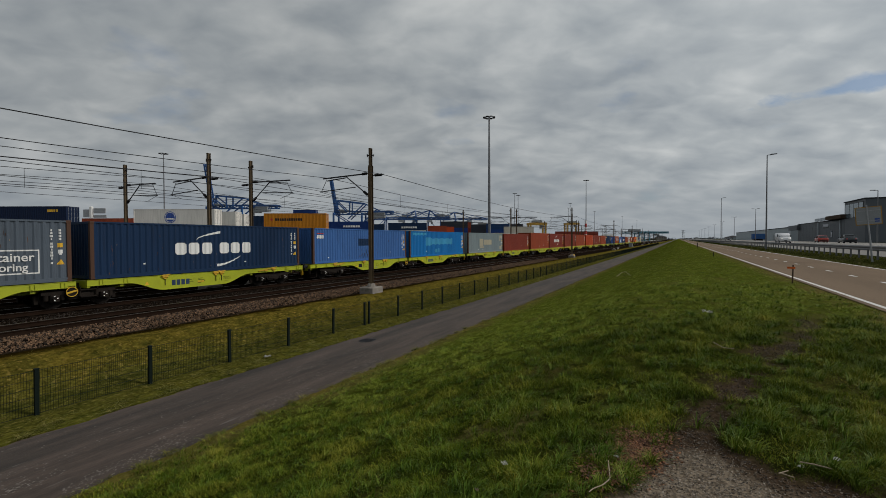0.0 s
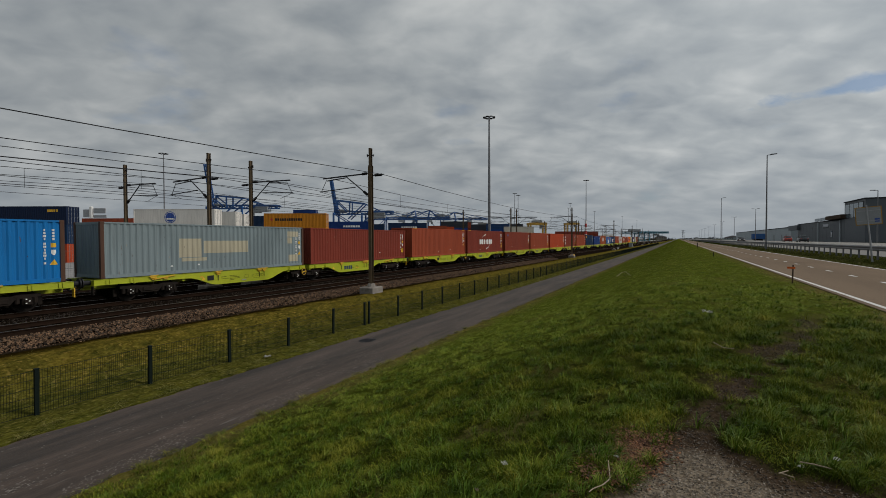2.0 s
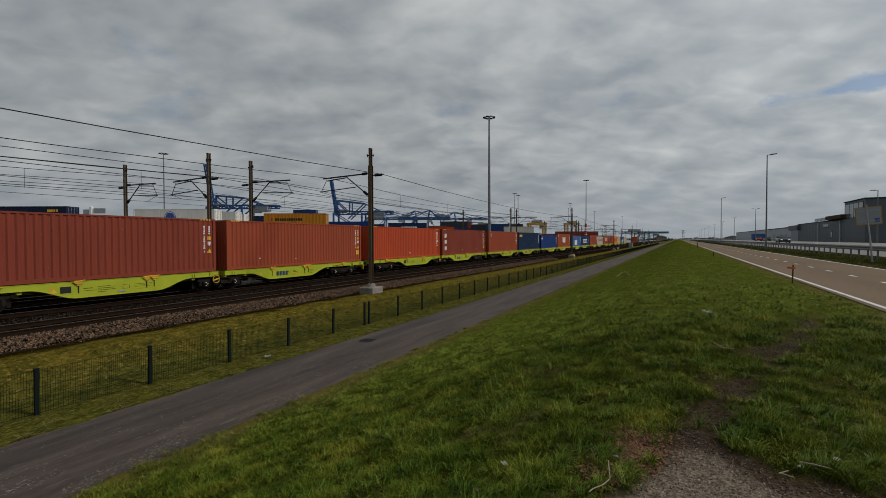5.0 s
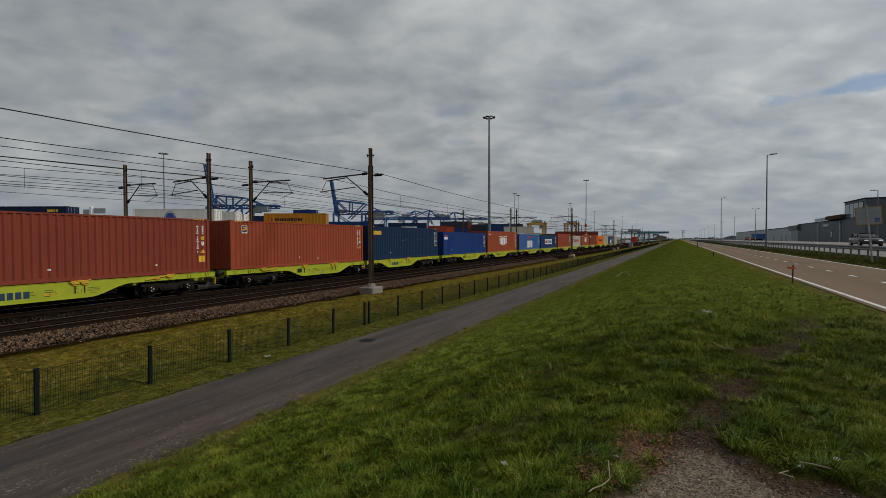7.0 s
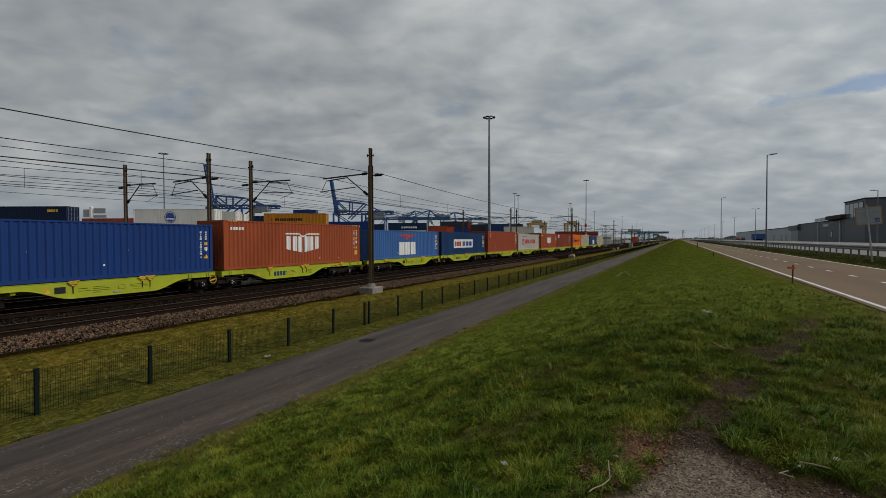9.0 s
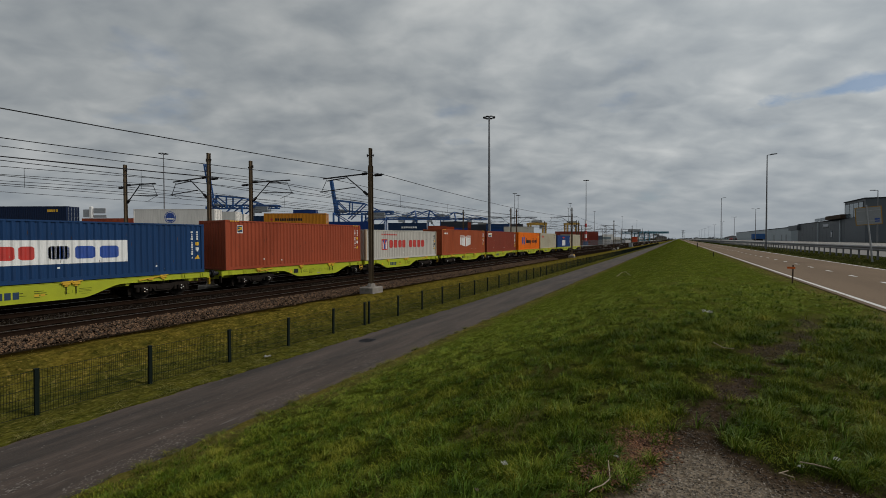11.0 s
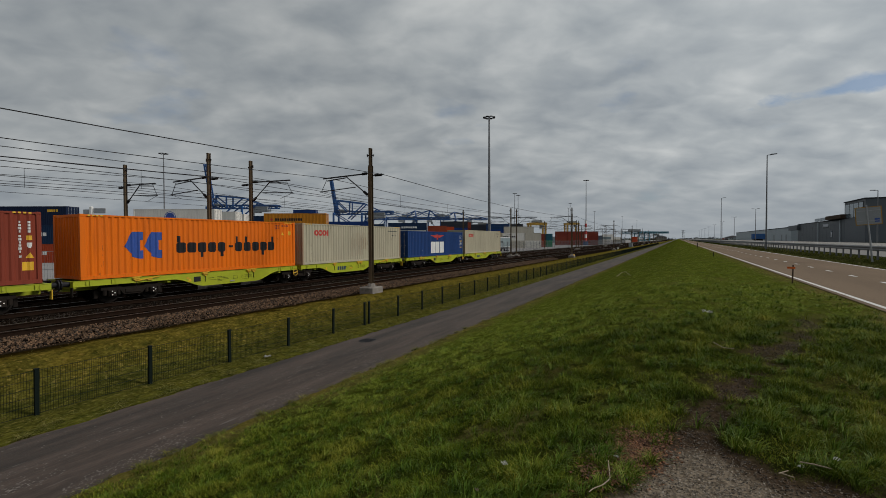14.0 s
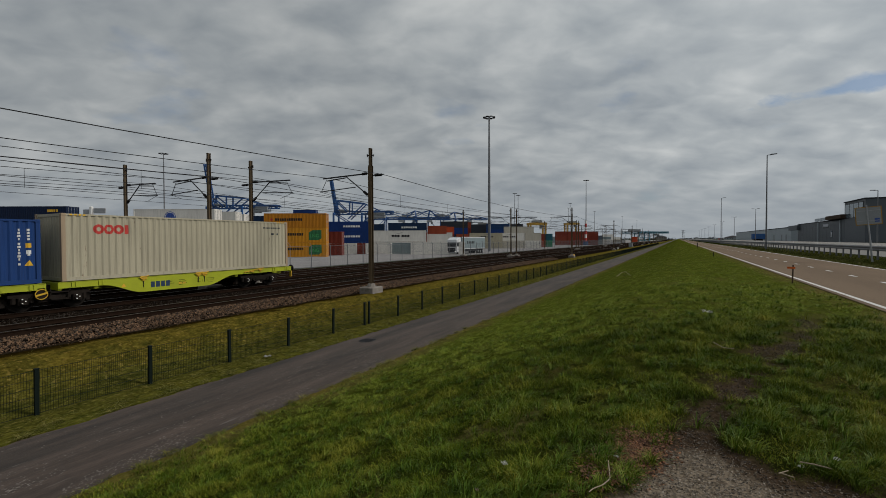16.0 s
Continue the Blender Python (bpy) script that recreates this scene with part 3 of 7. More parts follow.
def roof_sheet(half):
    def build(bm):
        ys = breaks(-half + 0.14, half - 0.14)
        z = lambda y: (corrugation(y) - OUT) * 0.55
        a = [bm.verts.new((-1.17, y, z(y))) for y in ys]
        b = [bm.verts.new((1.17, y, z(y))) for y in ys]
        for i in range(len(ys) - 1):
            bm.faces.new((a[i], b[i], b[i + 1], a[i + 1]))
    return build


def beam(x, y, z, bevel=0.0):
    def build(bm):
        box(bm, -x / 2, x / 2, -y / 2, y / 2, -z / 2, z / 2, bevel)
    return build


def casting(bm):
    box(bm, -0.081, 0.081, -0.089, 0.089, -0.059, 0.059, 0.008)
    box(bm, 0.0815, 0.0825, -0.04, 0.04, -0.025, 0.025)


def door_leaf(h):
    def build(bm):
        box(bm, -0.53, 0.53, 0, 0.05, 0, h, 0.006)
        for z in (0.1, 0.3, 0.5, 0.7):
            box(bm, -0.47, 0.47, -0.022, 0.0, h * z, h * (z + 0.14), 0.01)
    return build


def lock_bar(h):
    def build(bm):
        rod(bm, (0, -0.055, -0.05), (0, -0.055, h + 0.05), 0.018, sides=8)
        for z in (0.1, 0.35, 0.62, 0.9):
            box(bm, -0.05, 0.05, -0.075, -0.025, h * z - 0.03, h * z + 0.03)
        box(bm, -0.02, 0.22, -0.085, -0.065, h * 0.42, h * 0.42 + 0.035)
    return build


def container(at, colour, label, tall=True, doors=False, length=L40, group="", far=False, frame_colour=None, flat=False):
    """A freight container: corrugated sides, posts, rails, castings, end wall or doors. Length along Y, foot at z = 0."""
    h, half, m = (2.896 if tall else 2.591), length / 2, PAINT[colour]
    fm = PAINT[frame_colour] if frame_colour else m
    c = base("freight_container", at, label, "freight container", group)
    again("side_panel", cached(("side_panel", h, length, flat), wavy_side(h, half, flat)), c, None, m)
    again("side_panel", cached(("side_panel", h, length, flat), wavy_side(h, half, flat)), c, pose(0, 0, 0, 0, 0, 180), m)
    again("roof_panel", cached(("roof_panel", length), roof_sheet(half)), c, pose(0, 0, h - 0.03), m)
    for s in (-1, 1):
        again("top_rail", cached(("top_rail", length), beam(0.06, length - 0.3, 0.07)), c, pose(s * 1.187, 0, h - 0.05), m)
        again("bottom_rail", cached(("bottom_rail", length), beam(0.05, length - 0.3, 0.16)), c, pose(s * 1.193, 0, 0.09), m)
        for e in (-1, 1):
            again("corner_post", cached(("corner_post", h), beam(0.16, 0.15, h - 0.236)), c, pose(s * 1.137, e * (half - 0.077), h / 2), fm)
            for z in (0.059, h - 0.059):
                again("corner_casting", cached(("corner_casting",), casting), c, pose(s * 1.138, e * (half - 0.089), z, 0, 0, 0 if s > 0 else 180), fm)
    for e in (-1, 1):
        again("end_sill", cached(("end_sill",), beam(2.11, 0.12, 0.14)), c, pose(0, e * (half - 0.08), 0.09), m)
        again("end_header", cached(("end_header",), beam(2.11, 0.12, 0.12)), c, pose(0, e * (half - 0.08), h - 0.07), m)
        turn = 0 if e < 0 else 180
        spot = pose(0, e * half, 0, 0, 0, turn)
        if (doors and e < 0) or (far and e > 0):
            for s in (-1, 1):
                d = again("door_leaf", cached(("door_leaf", h), door_leaf(h - 0.3)), c, spot @ pose(s * 0.535, 0.07, 0.16), m)
                for k in (-0.25, 0.25):
                    again("locking_bar", cached(("locking_bar", h), lock_bar(h - 0.3)), d, pose(k, 0, 0), GALV)
        else:
            again("end_panel", cached(("end_panel", h), wavy_end(h)), c, spot, m)
    again("floor_panel", cached(("floor_panel", length), beam(2.3, length - 0.2, 0.1)), c, pose(0, 0, 0.12), DARKST)
    return c


def decal(parent, name, material, pieces, label=""):
    """Paint that follows the corrugated side. Pieces: (y0, y1, low(y), high(y)) in metres from the container's end and foot."""
    bm = bmesh.new()
    for k, (y0, y1, low, high) in enumerate(pieces):
        out = 0.005 + 0.0003 * (k % 10)
        ys = breaks(y0 - L40 / 2, y1 - L40 / 2)
        lf = low if callable(low) else (lambda y, v=low: v)
        hf = high if callable(high) else (lambda y, v=high: v)
        if callable(low) or callable(high):
            n = max(2, int((y1 - y0) / 0.05))
            ys = sorted(set(ys) | {y0 - L40 / 2 + (y1 - y0) * i / n for i in range(n + 1)})
        a = [bm.verts.new((corrugation(y) + out, y, lf(y + L40 / 2))) for y in ys]
        b = [bm.verts.new((corrugation(y) + out, y, hf(y + L40 / 2))) for y in ys]
        for i in range(len(ys) - 1):
            bm.faces.new((a[i], a[i + 1], b[i + 1], b[i]))
    return part(name, bm, material, parent, label)


def blocks(y0, y1, z0, z1, n, gap=0.2, slit=True):
    """A row of n plain chamfered blocks that stands for a word mark."""
    w = (y1 - y0) / n
    out = []
    for i in range(n):
        a, b = y0 + i * w, y0 + (i + 1) * w - gap * w
        if slit:
            cut = 0.16 * min(b - a, z1 - z0)
            trim = lambda y, a=a, b=b: max(0, cut - (y - a), cut - (b - y))
            out.append((a, b, lambda y, f=trim: z0 + f(y), lambda y, f=trim: z1 - f(y)))
        else:
            out.append((a, b, z0, z1))
    return out


def disc(yc, zc, r, hole=0.0):
    up = lambda y: zc + math.sqrt(max(0, r * r - (y - yc) ** 2))
    dn = lambda y: zc - math.sqrt(max(0, r * r - (y - yc) ** 2))
    if not hole:
        return [(yc - r, yc + r, dn, up)]
    iu = lambda y: zc + math.sqrt(max(0, hole * hole - (y - yc) ** 2))
    idn = lambda y: zc - math.sqrt(max(0, hole * hole - (y - yc) ** 2))
    return [(yc - r, yc - hole, dn, up), (yc + hole, yc + r, dn, up), (yc - hole, yc + hole, iu, up), (yc - hole, yc + hole, dn, idn)]


def swoosh(y0, y1, z0, z1, t, rise):
    """A curved tapering band from (y0, z0) to (y1, z1)."""
    def mid(y):
        u = (y - y0) / (y1 - y0)
        return z0 + (z1 - z0) * (u ** 0.55 if rise else u ** 1.8)

    def width(y):
        u = (y - y0) / (y1 - y0)
        return t * (0.25 + 0.75 * (u if rise else 1 - u))
    return [(y0, y1, lambda y: mid(y) - width(y) / 2, lambda y: mid(y) + width(y) / 2)]


def code_marks(c, h, seed, white=WHITE, plates=1):
    """The upright code columns near the far end of each side, as plain bars."""
    rnd = random.Random(seed)
    y = 11.52
    p = []
    z = h - 0.35
    for i in range(11):
        z -= 0.122 + (0.07 if i in (4, 10) else 0.0)
        w = 0.022 + 0.012 * ((i * 7 + seed) % 3)
        p.append((y - w, y + w, z, z + 0.088))
    z = h - 0.35
    for i in range(4):
        z -= 0.122
        p.append((y + 0.25, y + 0.33, z, z + 0.088))
    p += [(y + 0.22, y + 0.37, z - 0.56, z - 0.40), (y + 0.255, y + 0.335, z - 0.62, z - 0.56)]
    decal(c, "code_marking", white, p)
    decal(c, "amber_plate", YELLOWMARK, [(y + 0.21, y + 0.38, z - 0.30, z - 0.12)])
    t = z - 1.02
    decal(c, "warning_marking", YELLOWMARK, [(y + 0.17, y + 0.305, t, lambda q: t + (q - y - 0.17) * 1.6 + 0.01), (y + 0.305, y + 0.44, t, lambda q: t + (y + 0.44 - q) * 1.6 + 0.01)])
    if plates and seed % 2:
        z = 0.55
        decal(c, "plate_marking", YELLOWMARK, [(y + 0.05, y + 0.42, z, z + 0.34)])
    # small labels, scrapes and chipped spots
    decal(c, "paper_label", WHITE, [(q, q + 0.10, u, u + 0.07) for q, u in [(rnd.uniform(1, 10), rnd.uniform(0.35, 0.6)) for _ in range(2)]])
    worn = lambda n, w, tall: [(q, q + rnd.uniform(0.008, w), u, u + rnd.uniform(0.03, tall)) for q, u in [(rnd.uniform(0.6, 11), rnd.uniform(0.25, h - 0.6)) for _ in range(n)]]
    tagged(decal(c, "scrape", PAINT["post"], worn(16, 0.022, 0.16)), kind="stuff").location.x = 0.004
    tagged(decal(c, "scuff", PAINT["stained"], worn(6, 0.014, 0.10)), kind="stuff").location.x = 0.008
    return rnd


def carrier_mark(c, mark, h):
    """Big marks on the sides, as plain shapes in their colours."""
    if mark == "arc_white":
        decal(c, "word_mark", WHITE, blocks(3.75, 5.95, 0.98, 1.60, 3) + blocks(6.25, 8.45, 0.98, 1.60, 3))
        decal(c, "arc_mark", WHITE, swoosh(4.9, 6.3, 1.75, 2.18, 0.14, True) + swoosh(6.1, 7.6, 0.33, 0.80, 0.14, False))
    elif mark == "arc_white_low":
        decal(c, "word_mark", WHITE, blocks(3.76, 5.85, 1.10, 1.74, 3) + blocks(6.15, 8.3, 1.10, 1.74, 3))
        decal(c, "arc_mark", WHITE, swoosh(4.7, 5.95, 1.95, 2.38, 0.13, True) + swoosh(6.0, 7.35, 0.50, 1.0, 0.13, False))
        decal(c, "faded_mark", PAINT["rust"], [(4.4 + i * 0.13, 4.46 + i * 0.13, 0.42, 0.9) for i in range(6)] + [(7.3 + i * 0.2, 7.36 + i * 0.2, 0.6, 0.9) for i in range(4)])
    elif mark == "panel_multi":
        decal(c, "mark_panel", WHITE, [(3.0, 8.4, 0.75, 1.75)])
        decal(c, "word_mark", REDMARK, [(a, b, z, y) for a, b, z, y in blocks(3.25, 5.1, 0.95, 1.5, 3)])
        decal(c, "word_mark", BLUEMARK, blocks(5.4, 8.2, 0.95, 1.5, 3))
    elif mark == "eagle_small":
        decal(c, "red_mark", REDMARK, [(0.30, 1.05, 2.18, 2.24), (0.55, 0.82, 2.08, 2.18)])
        decal(c, "word_mark", WHITE, blocks(0.3, 1.05, 1.73, 2.03, 3, 0.12))
    elif mark == "eagle_big":
        wing = [(4.5, 5.3, lambda y: 2.16 - (y - 4.5) * 0.25, 2.2), (5.3, 5.8, 1.94, 2.2), (6.1, 6.6, 1.94, 2.2), (6.6, 7.4, lambda y: 1.96 + (y - 6.6) * 0.25, 2.2), (5.8, 6.1, 1.68, 2.28)]
        decal(c, "red_mark", REDMARK, wing)
        decal(c, "word_mark", WHITE, blocks(4.55, 7.5, 0.30, 1.50, 3, 0.10, False))
    elif mark == "eagle_patch":
        decal(c, "red_mark", REDMARK, [(0.42, 1.1, 2.15, 2.22)])
        decal(c, "word_mark", WHITE, blocks(0.40, 1.12, 1.83, 2.08, 3, 0.12))
        decal(c, "dark_patch", PAINT["navy"], [(5.1, 6.46, 1.25, 1.82)])
        rnd = random.Random(9)
        tagged(decal(c, "rubbed_paint", PAINT["dark"], [(q, q + rnd.uniform(0.015, 0.07), u, u + rnd.uniform(0.02, 0.22)) for q, u in [(rnd.gauss(6.0, 0.26), rnd.uniform(0.25, 0.75)) for _ in range(18)]]), kind="stuff").location.x = 0.012
        tagged(decal(c, "rust_spot", PAINT["post"], [(q, q + rnd.uniform(0.01, 0.05), u, u + rnd.uniform(0.02, 0.15)) for q, u in [(rnd.gauss(6.0, 0.9), rnd.uniform(0.22, 0.6)) for _ in range(14)]]), kind="stuff").location.x = 0.016
    elif mark == "patches_pale":
        decal(c, "faded_patch", PAINT["paleblue"], [(0.6, 3.2, lambda y: 2.18 + 0.05 * math.sin(y * 9), 2.42), (3.1, 4.2, lambda y: 1.1 + 0.06 * math.sin(y * 11), 1.95), (4.2, 9.1, lambda y: 1.22 + 0.05 * math.sin(y * 7), lambda y: 1.86 + 0.04 * math.sin(y * 5)), (5.1, 5.6, 0.35, 0.72), (5.75, 6.0, 0.4, 0.8)])
    elif mark == "patches_cream":
        decal(c, "repainted_patch", PAINT["cream"], [(3.55, 4.8, 0.83, 1.82), (4.9, 7.75, 1.02, 1.70), (3.7, 5.1, 0.62, 0.80), (10.8, 11.75, 1.95, 2.3), (10.8, 11.2, 1.5, 1.9), (10.9, 11.7, 0.3, 0.75)])
    elif mark == "crown":
        decal(c, "crown_mark", WHITE, [(4.55, 5.7, 2.10, 2.20), (5.7, 6.1, lambda y: 2.11 - (y - 5.7) * 0.5, lambda y: 2.20 - (y - 5.7) * 0.5), (6.1, 6.5, lambda y: 1.91 + (y - 6.1) * 0.5, lambda y: 2.0 + (y - 6.1) * 0.5), (6.5, 7.65, 2.10, 2.20)])
        drop = lambda y: 1.12 - 0.26 * (1 - abs(y - 6.1) / 1.5)
        decal(c, "word_mark", WHITE, [(a, a + 0.36, drop, 1.98) for a in (4.6, 5.14, 5.62, 6.22, 6.70, 7.24)])
        decal(c, "small_mark", WHITE, blocks(0.45, 1.4, 2.33, 2.50, 5, 0.25, False))
    elif mark == "red_wide":
        decal(c, "red_mark", REDMARK, [(2.3, 3.16, 0.82, 1.78)])
        d = decal(c, "white_mark", WHITE, [(2.4, 2.58, 0.92, 1.6), (2.88, 3.06, 0.92, 1.6)])
        d.location.x = 0.004
        d = decal(c, "blue_mark", BLUEMARK, [(2.62, 2.84, 0.9, 1.35), (2.45, 2.62, lambda y: 1.68 - (y - 2.45) * 2, 1.70), (2.84, 3.01, lambda y: 1.35 + (y - 2.84) * 2, 1.70)])
        d.location.x = 0.004
        decal(c, "word_mark", REDMARK, blocks(3.46, 6.3, 1.0, 1.70, 4, 0.22) + blocks(6.75, 9.75, 1.0, 1.70, 4, 0.22))
        decal(c, "small_mark", REDMARK, blocks(2.3, 4.7, 2.12, 2.26, 15, 0.3, False))
    elif mark == "double_h":
        sh = []
        for y0 in (1.75, 2.62):
            sh += [(y0, y0 + 0.32, lambda y, a=y0: 1.45 - (y - a) * 1.1, lambda y, a=y0: 1.45 + (y - a) * 2.1), (y0 + 0.32, y0 + 0.68, lambda y, a=y0: 1.05 - 0.3 * (y - a), 2.14), (y0 + 0.68, y0 + 0.84, 0.85, 1.25), (y0 + 0.68, y0 + 0.84, 1.75, 2.14)]
        decal(c, "blue_mark", BLUEMARK, sh)
        decal(c, "word_mark", BLACKMARK, blocks(4.2, 7.1, 1.08, 1.62, 5, 0.16) + [(7.22, 7.5, 1.32, 1.44)] + blocks(7.62, 10.55, 1.08, 1.62, 5, 0.16))
        decal(c, "tall_mark", BLACKMARK, [(y, y + 0.16, 1.62, 1.95) for y in (4.24, 7.66, 8.3, 10.24)] + [(y, y + 0.16, 0.82, 1.08) for y in (5.5, 6.7, 9.5)])
        decal(c, "code_marking", DARKRED, [(10.55 + 0.1 * i, 10.61 + 0.1 * i, 2.60, 2.70) for i in range(11) if i != 4] + [(10.55 + 0.1 * i, 10.61 + 0.1 * i, 2.44, 2.54) for i in range(4)])
        decal(c, "plate_marking", YELLOWMARK, [(11.62, 11.82, 2.05, 2.30), (11.05, 11.25, 2.05, lambda y: 2.07 + 0.22 * (1 - abs(y - 11.15) / 0.1))])
    elif mark == "rings":
        decal(c, "ring_mark", REDMARK, disc(1.38, 2.24, 0.215, 0.10) + disc(1.78, 2.24, 0.215, 0.10) + disc(2.18, 2.24, 0.215, 0.10) + [(2.42, 2.60, 2.03, 2.45)])
        decal(c, "small_mark", PAINT["dark"], blocks(10.3, 11.6, 2.45, 2.53, 9, 0.3, False) + [(10.9, 11.1, 2.05, 2.16), (11.3, 11.45, 2.05, 2.16)])
    elif mark == "word_gold":
        rnd = random.Random(6)
        decal(c, "scratch", WHITE, [(y, y + 0.018, z, z + rnd.uniform(0.03, 0.10)) for y, z in [(3.2 + 0.43 * i, rnd.uniform(1.0, 1.9)) for i in range(20)]])
        decal(c, "word_mark", YELLOWMARK, blocks(0.5, 1.95, 2.16, 2.50, 5, 0.14))
    elif mark == "flag":
        decal(c, "white_panel", WHITE, [(0.76, 1.18, 2.14, 2.60)])
        d = decal(c, "blue_panel", NAVY, [(0.79, 1.15, 2.2, 2.57)])
        d.location.x = 0.004
        d = decal(c, "gold_band", YELLOWMARK, [(0.83, 1.12, lambda y: 2.28 + 0.3 * (y - 0.83), lambda y: 2.36 + 0.35 * (y - 0.83)), (0.9, 1.12, 2.44, 2.50)])
        d.location.x = 0.008
    elif mark == "column_white":
        sh = []
        for i, z in enumerate((1.93, 1.23, 0.53)):
            sh += [(0.6, 0.74, z, z + 0.42), (0.74, 0.86, z + 0.14 * i, z + 0.12 + 0.14 * i), (0.86, 1.0, z + 0.05, z + 0.45)]
        decal(c, "word_mark", WHITE, sh)
    elif mark == "beacon":
        decal(c, "white_panel", WHITE, [(0.65, 1.82, 2.06, 2.60)])
        d = decal(c, "gold_band", YELLOWMARK, [(0.95, 1.78, 2.40, lambda y: 2.40 + 0.16 * (y - 0.95))])
        d.location.x = 0.004
        d = decal(c, "word_mark", NAVY, blocks(0.72, 1.78, 2.12, 2.34, 7, 0.2, False))
        d.location.x = 0.004
    elif mark == "blue_dot":
        decal(c, "blue_mark", PAINT["sky"], disc(1.2, 2.35, 0.19))
    elif mark == "boxed_words":
        for p in ([(7.2, 11.13, 0.40, 0.45), (7.2, 11.13, 1.32, 1.37), (7.2, 7.25, 0.40, 1.37), (11.08, 11.13, 0.40, 1.37)],):
            decal(c, "frame_mark", WHITE, p)
        for body, size, y, z in (("container", 0.47, 10.95, 0.92), ("flooring", 0.42, 10.75, 0.54)):
            cu = bpy.data.curves.new("lettering", "FONT")
            cu.body, cu.size, cu.extrude = body, size, 0.004
            cu.align_x, cu.offset = "RIGHT", 0.006
            cu.materials.append(WHITE)
            ob = new("lettering", cu)
            ob.parent = c
            ob.matrix_basis = pose(1.212, y - L40 / 2, z, 90, 0, 90)
    elif mark == "rust_streaks":
        rnd = random.Random(4)
        decal(c, "rust_streak", PAINT["stained"], [(y, y + rnd.uniform(0.015, 0.05), rnd.uniform(0.35, 1.5), rnd.uniform(1.6, 2.4)) for y in [5.2 + 0.139 * i for i in range(18)]])
        decal(c, "dark_scrape", PAINT["post"], [(y, y + 0.02, z, z + q) for y, z, q in ((5.62, 1.3, 0.5), (6.18, 1.0, 0.9), (6.46, 1.55, 0.35), (7.0, 1.2, 0.3))])


# ---- the train ----
PAIR, GAP = 26.37, 12.874         # from wagon to wagon, and from load to load on one wagon
LOAD_Z = 1.155
TRAIN_X = TRACKS[1]
LOADS = [  # colour, tall, doors ahead, mark, label
    ("slate", 0, 0, "boxed_words", "faded slate-blue container with white boxed words and rusty posts"),
    ("navy", 0, 0, "arc_white", "dark navy container with white block mark and arcs"),
    ("blue", 0, 0, "eagle_patch", "worn mid-blue container with painted-over patch"),
    ("sky", 0, 0, "patches_pale", "bright sky-blue container with pale faded patches"),
    ("grey", 0, 0, "patches_cream", "weathered blue-grey container with cream repainted patches"),
    ("oxide", 0, 0, "", "plain oxide-red container with white codes"),
    ("rust", 1, 0, "", "tall rust-brown container with yellow plate"),
    ("oxide", 1, 0, "arc_white_low", "tall oxide-red container with white block mark and arcs"),
    ("maroon", 1, 0, "blue_dot", "tall maroon container with small round blue mark"),
    ("rust", 1, 0, "", "tall rust-brown container with white codes"),
    ("red", 1, 0, "", "tall bright red container with scuffed side"),
    ("maroon", 1, 0, "column_white", "tall maroon container with three white shapes in a column"),
    ("rust", 1, 0, "flag", "tall rust-red container with small square flag mark"),
    ("navy", 1, 0, "word_gold", "tall dark blue container with golden word mark"),
    ("royal", 0, 0, "eagle_small", "royal-blue container with small red and white mark"),
    ("brick", 1, 0, "crown", "tall brick-red container with big white crown mark"),
    ("blue", 0, 0, "eagle_big", "light blue container with big red and white mark"),
    ("deepnavy", 0, 0, "panel_multi", "deep blue container with white panel and coloured blocks"),
    ("rust", 1, 0, "flag", "tall rust-red container with square flag mark"),
    ("ivory", 0, 0, "red_wide", "white container with wide red word mark and badge"),
    ("brick", 1, 0, "crown", "tall brick-red container with white crown mark"),
    ("maroon", 1, 0, "beacon", "tall maroon container with small white panel"),
    ("orange", 1, 0, "double_h", "tall vivid orange container with navy mark"),
    ("cream", 1, 0, "rings", "tall cream container with red ring marks and rust streaks"),
    ("faded_royal", 0, 1, "eagle_big", "royal-blue container with doors ahead and red and white mark"),
    ("cream", 1, 0, "rings", "tall cream container with red ring marks"),
]


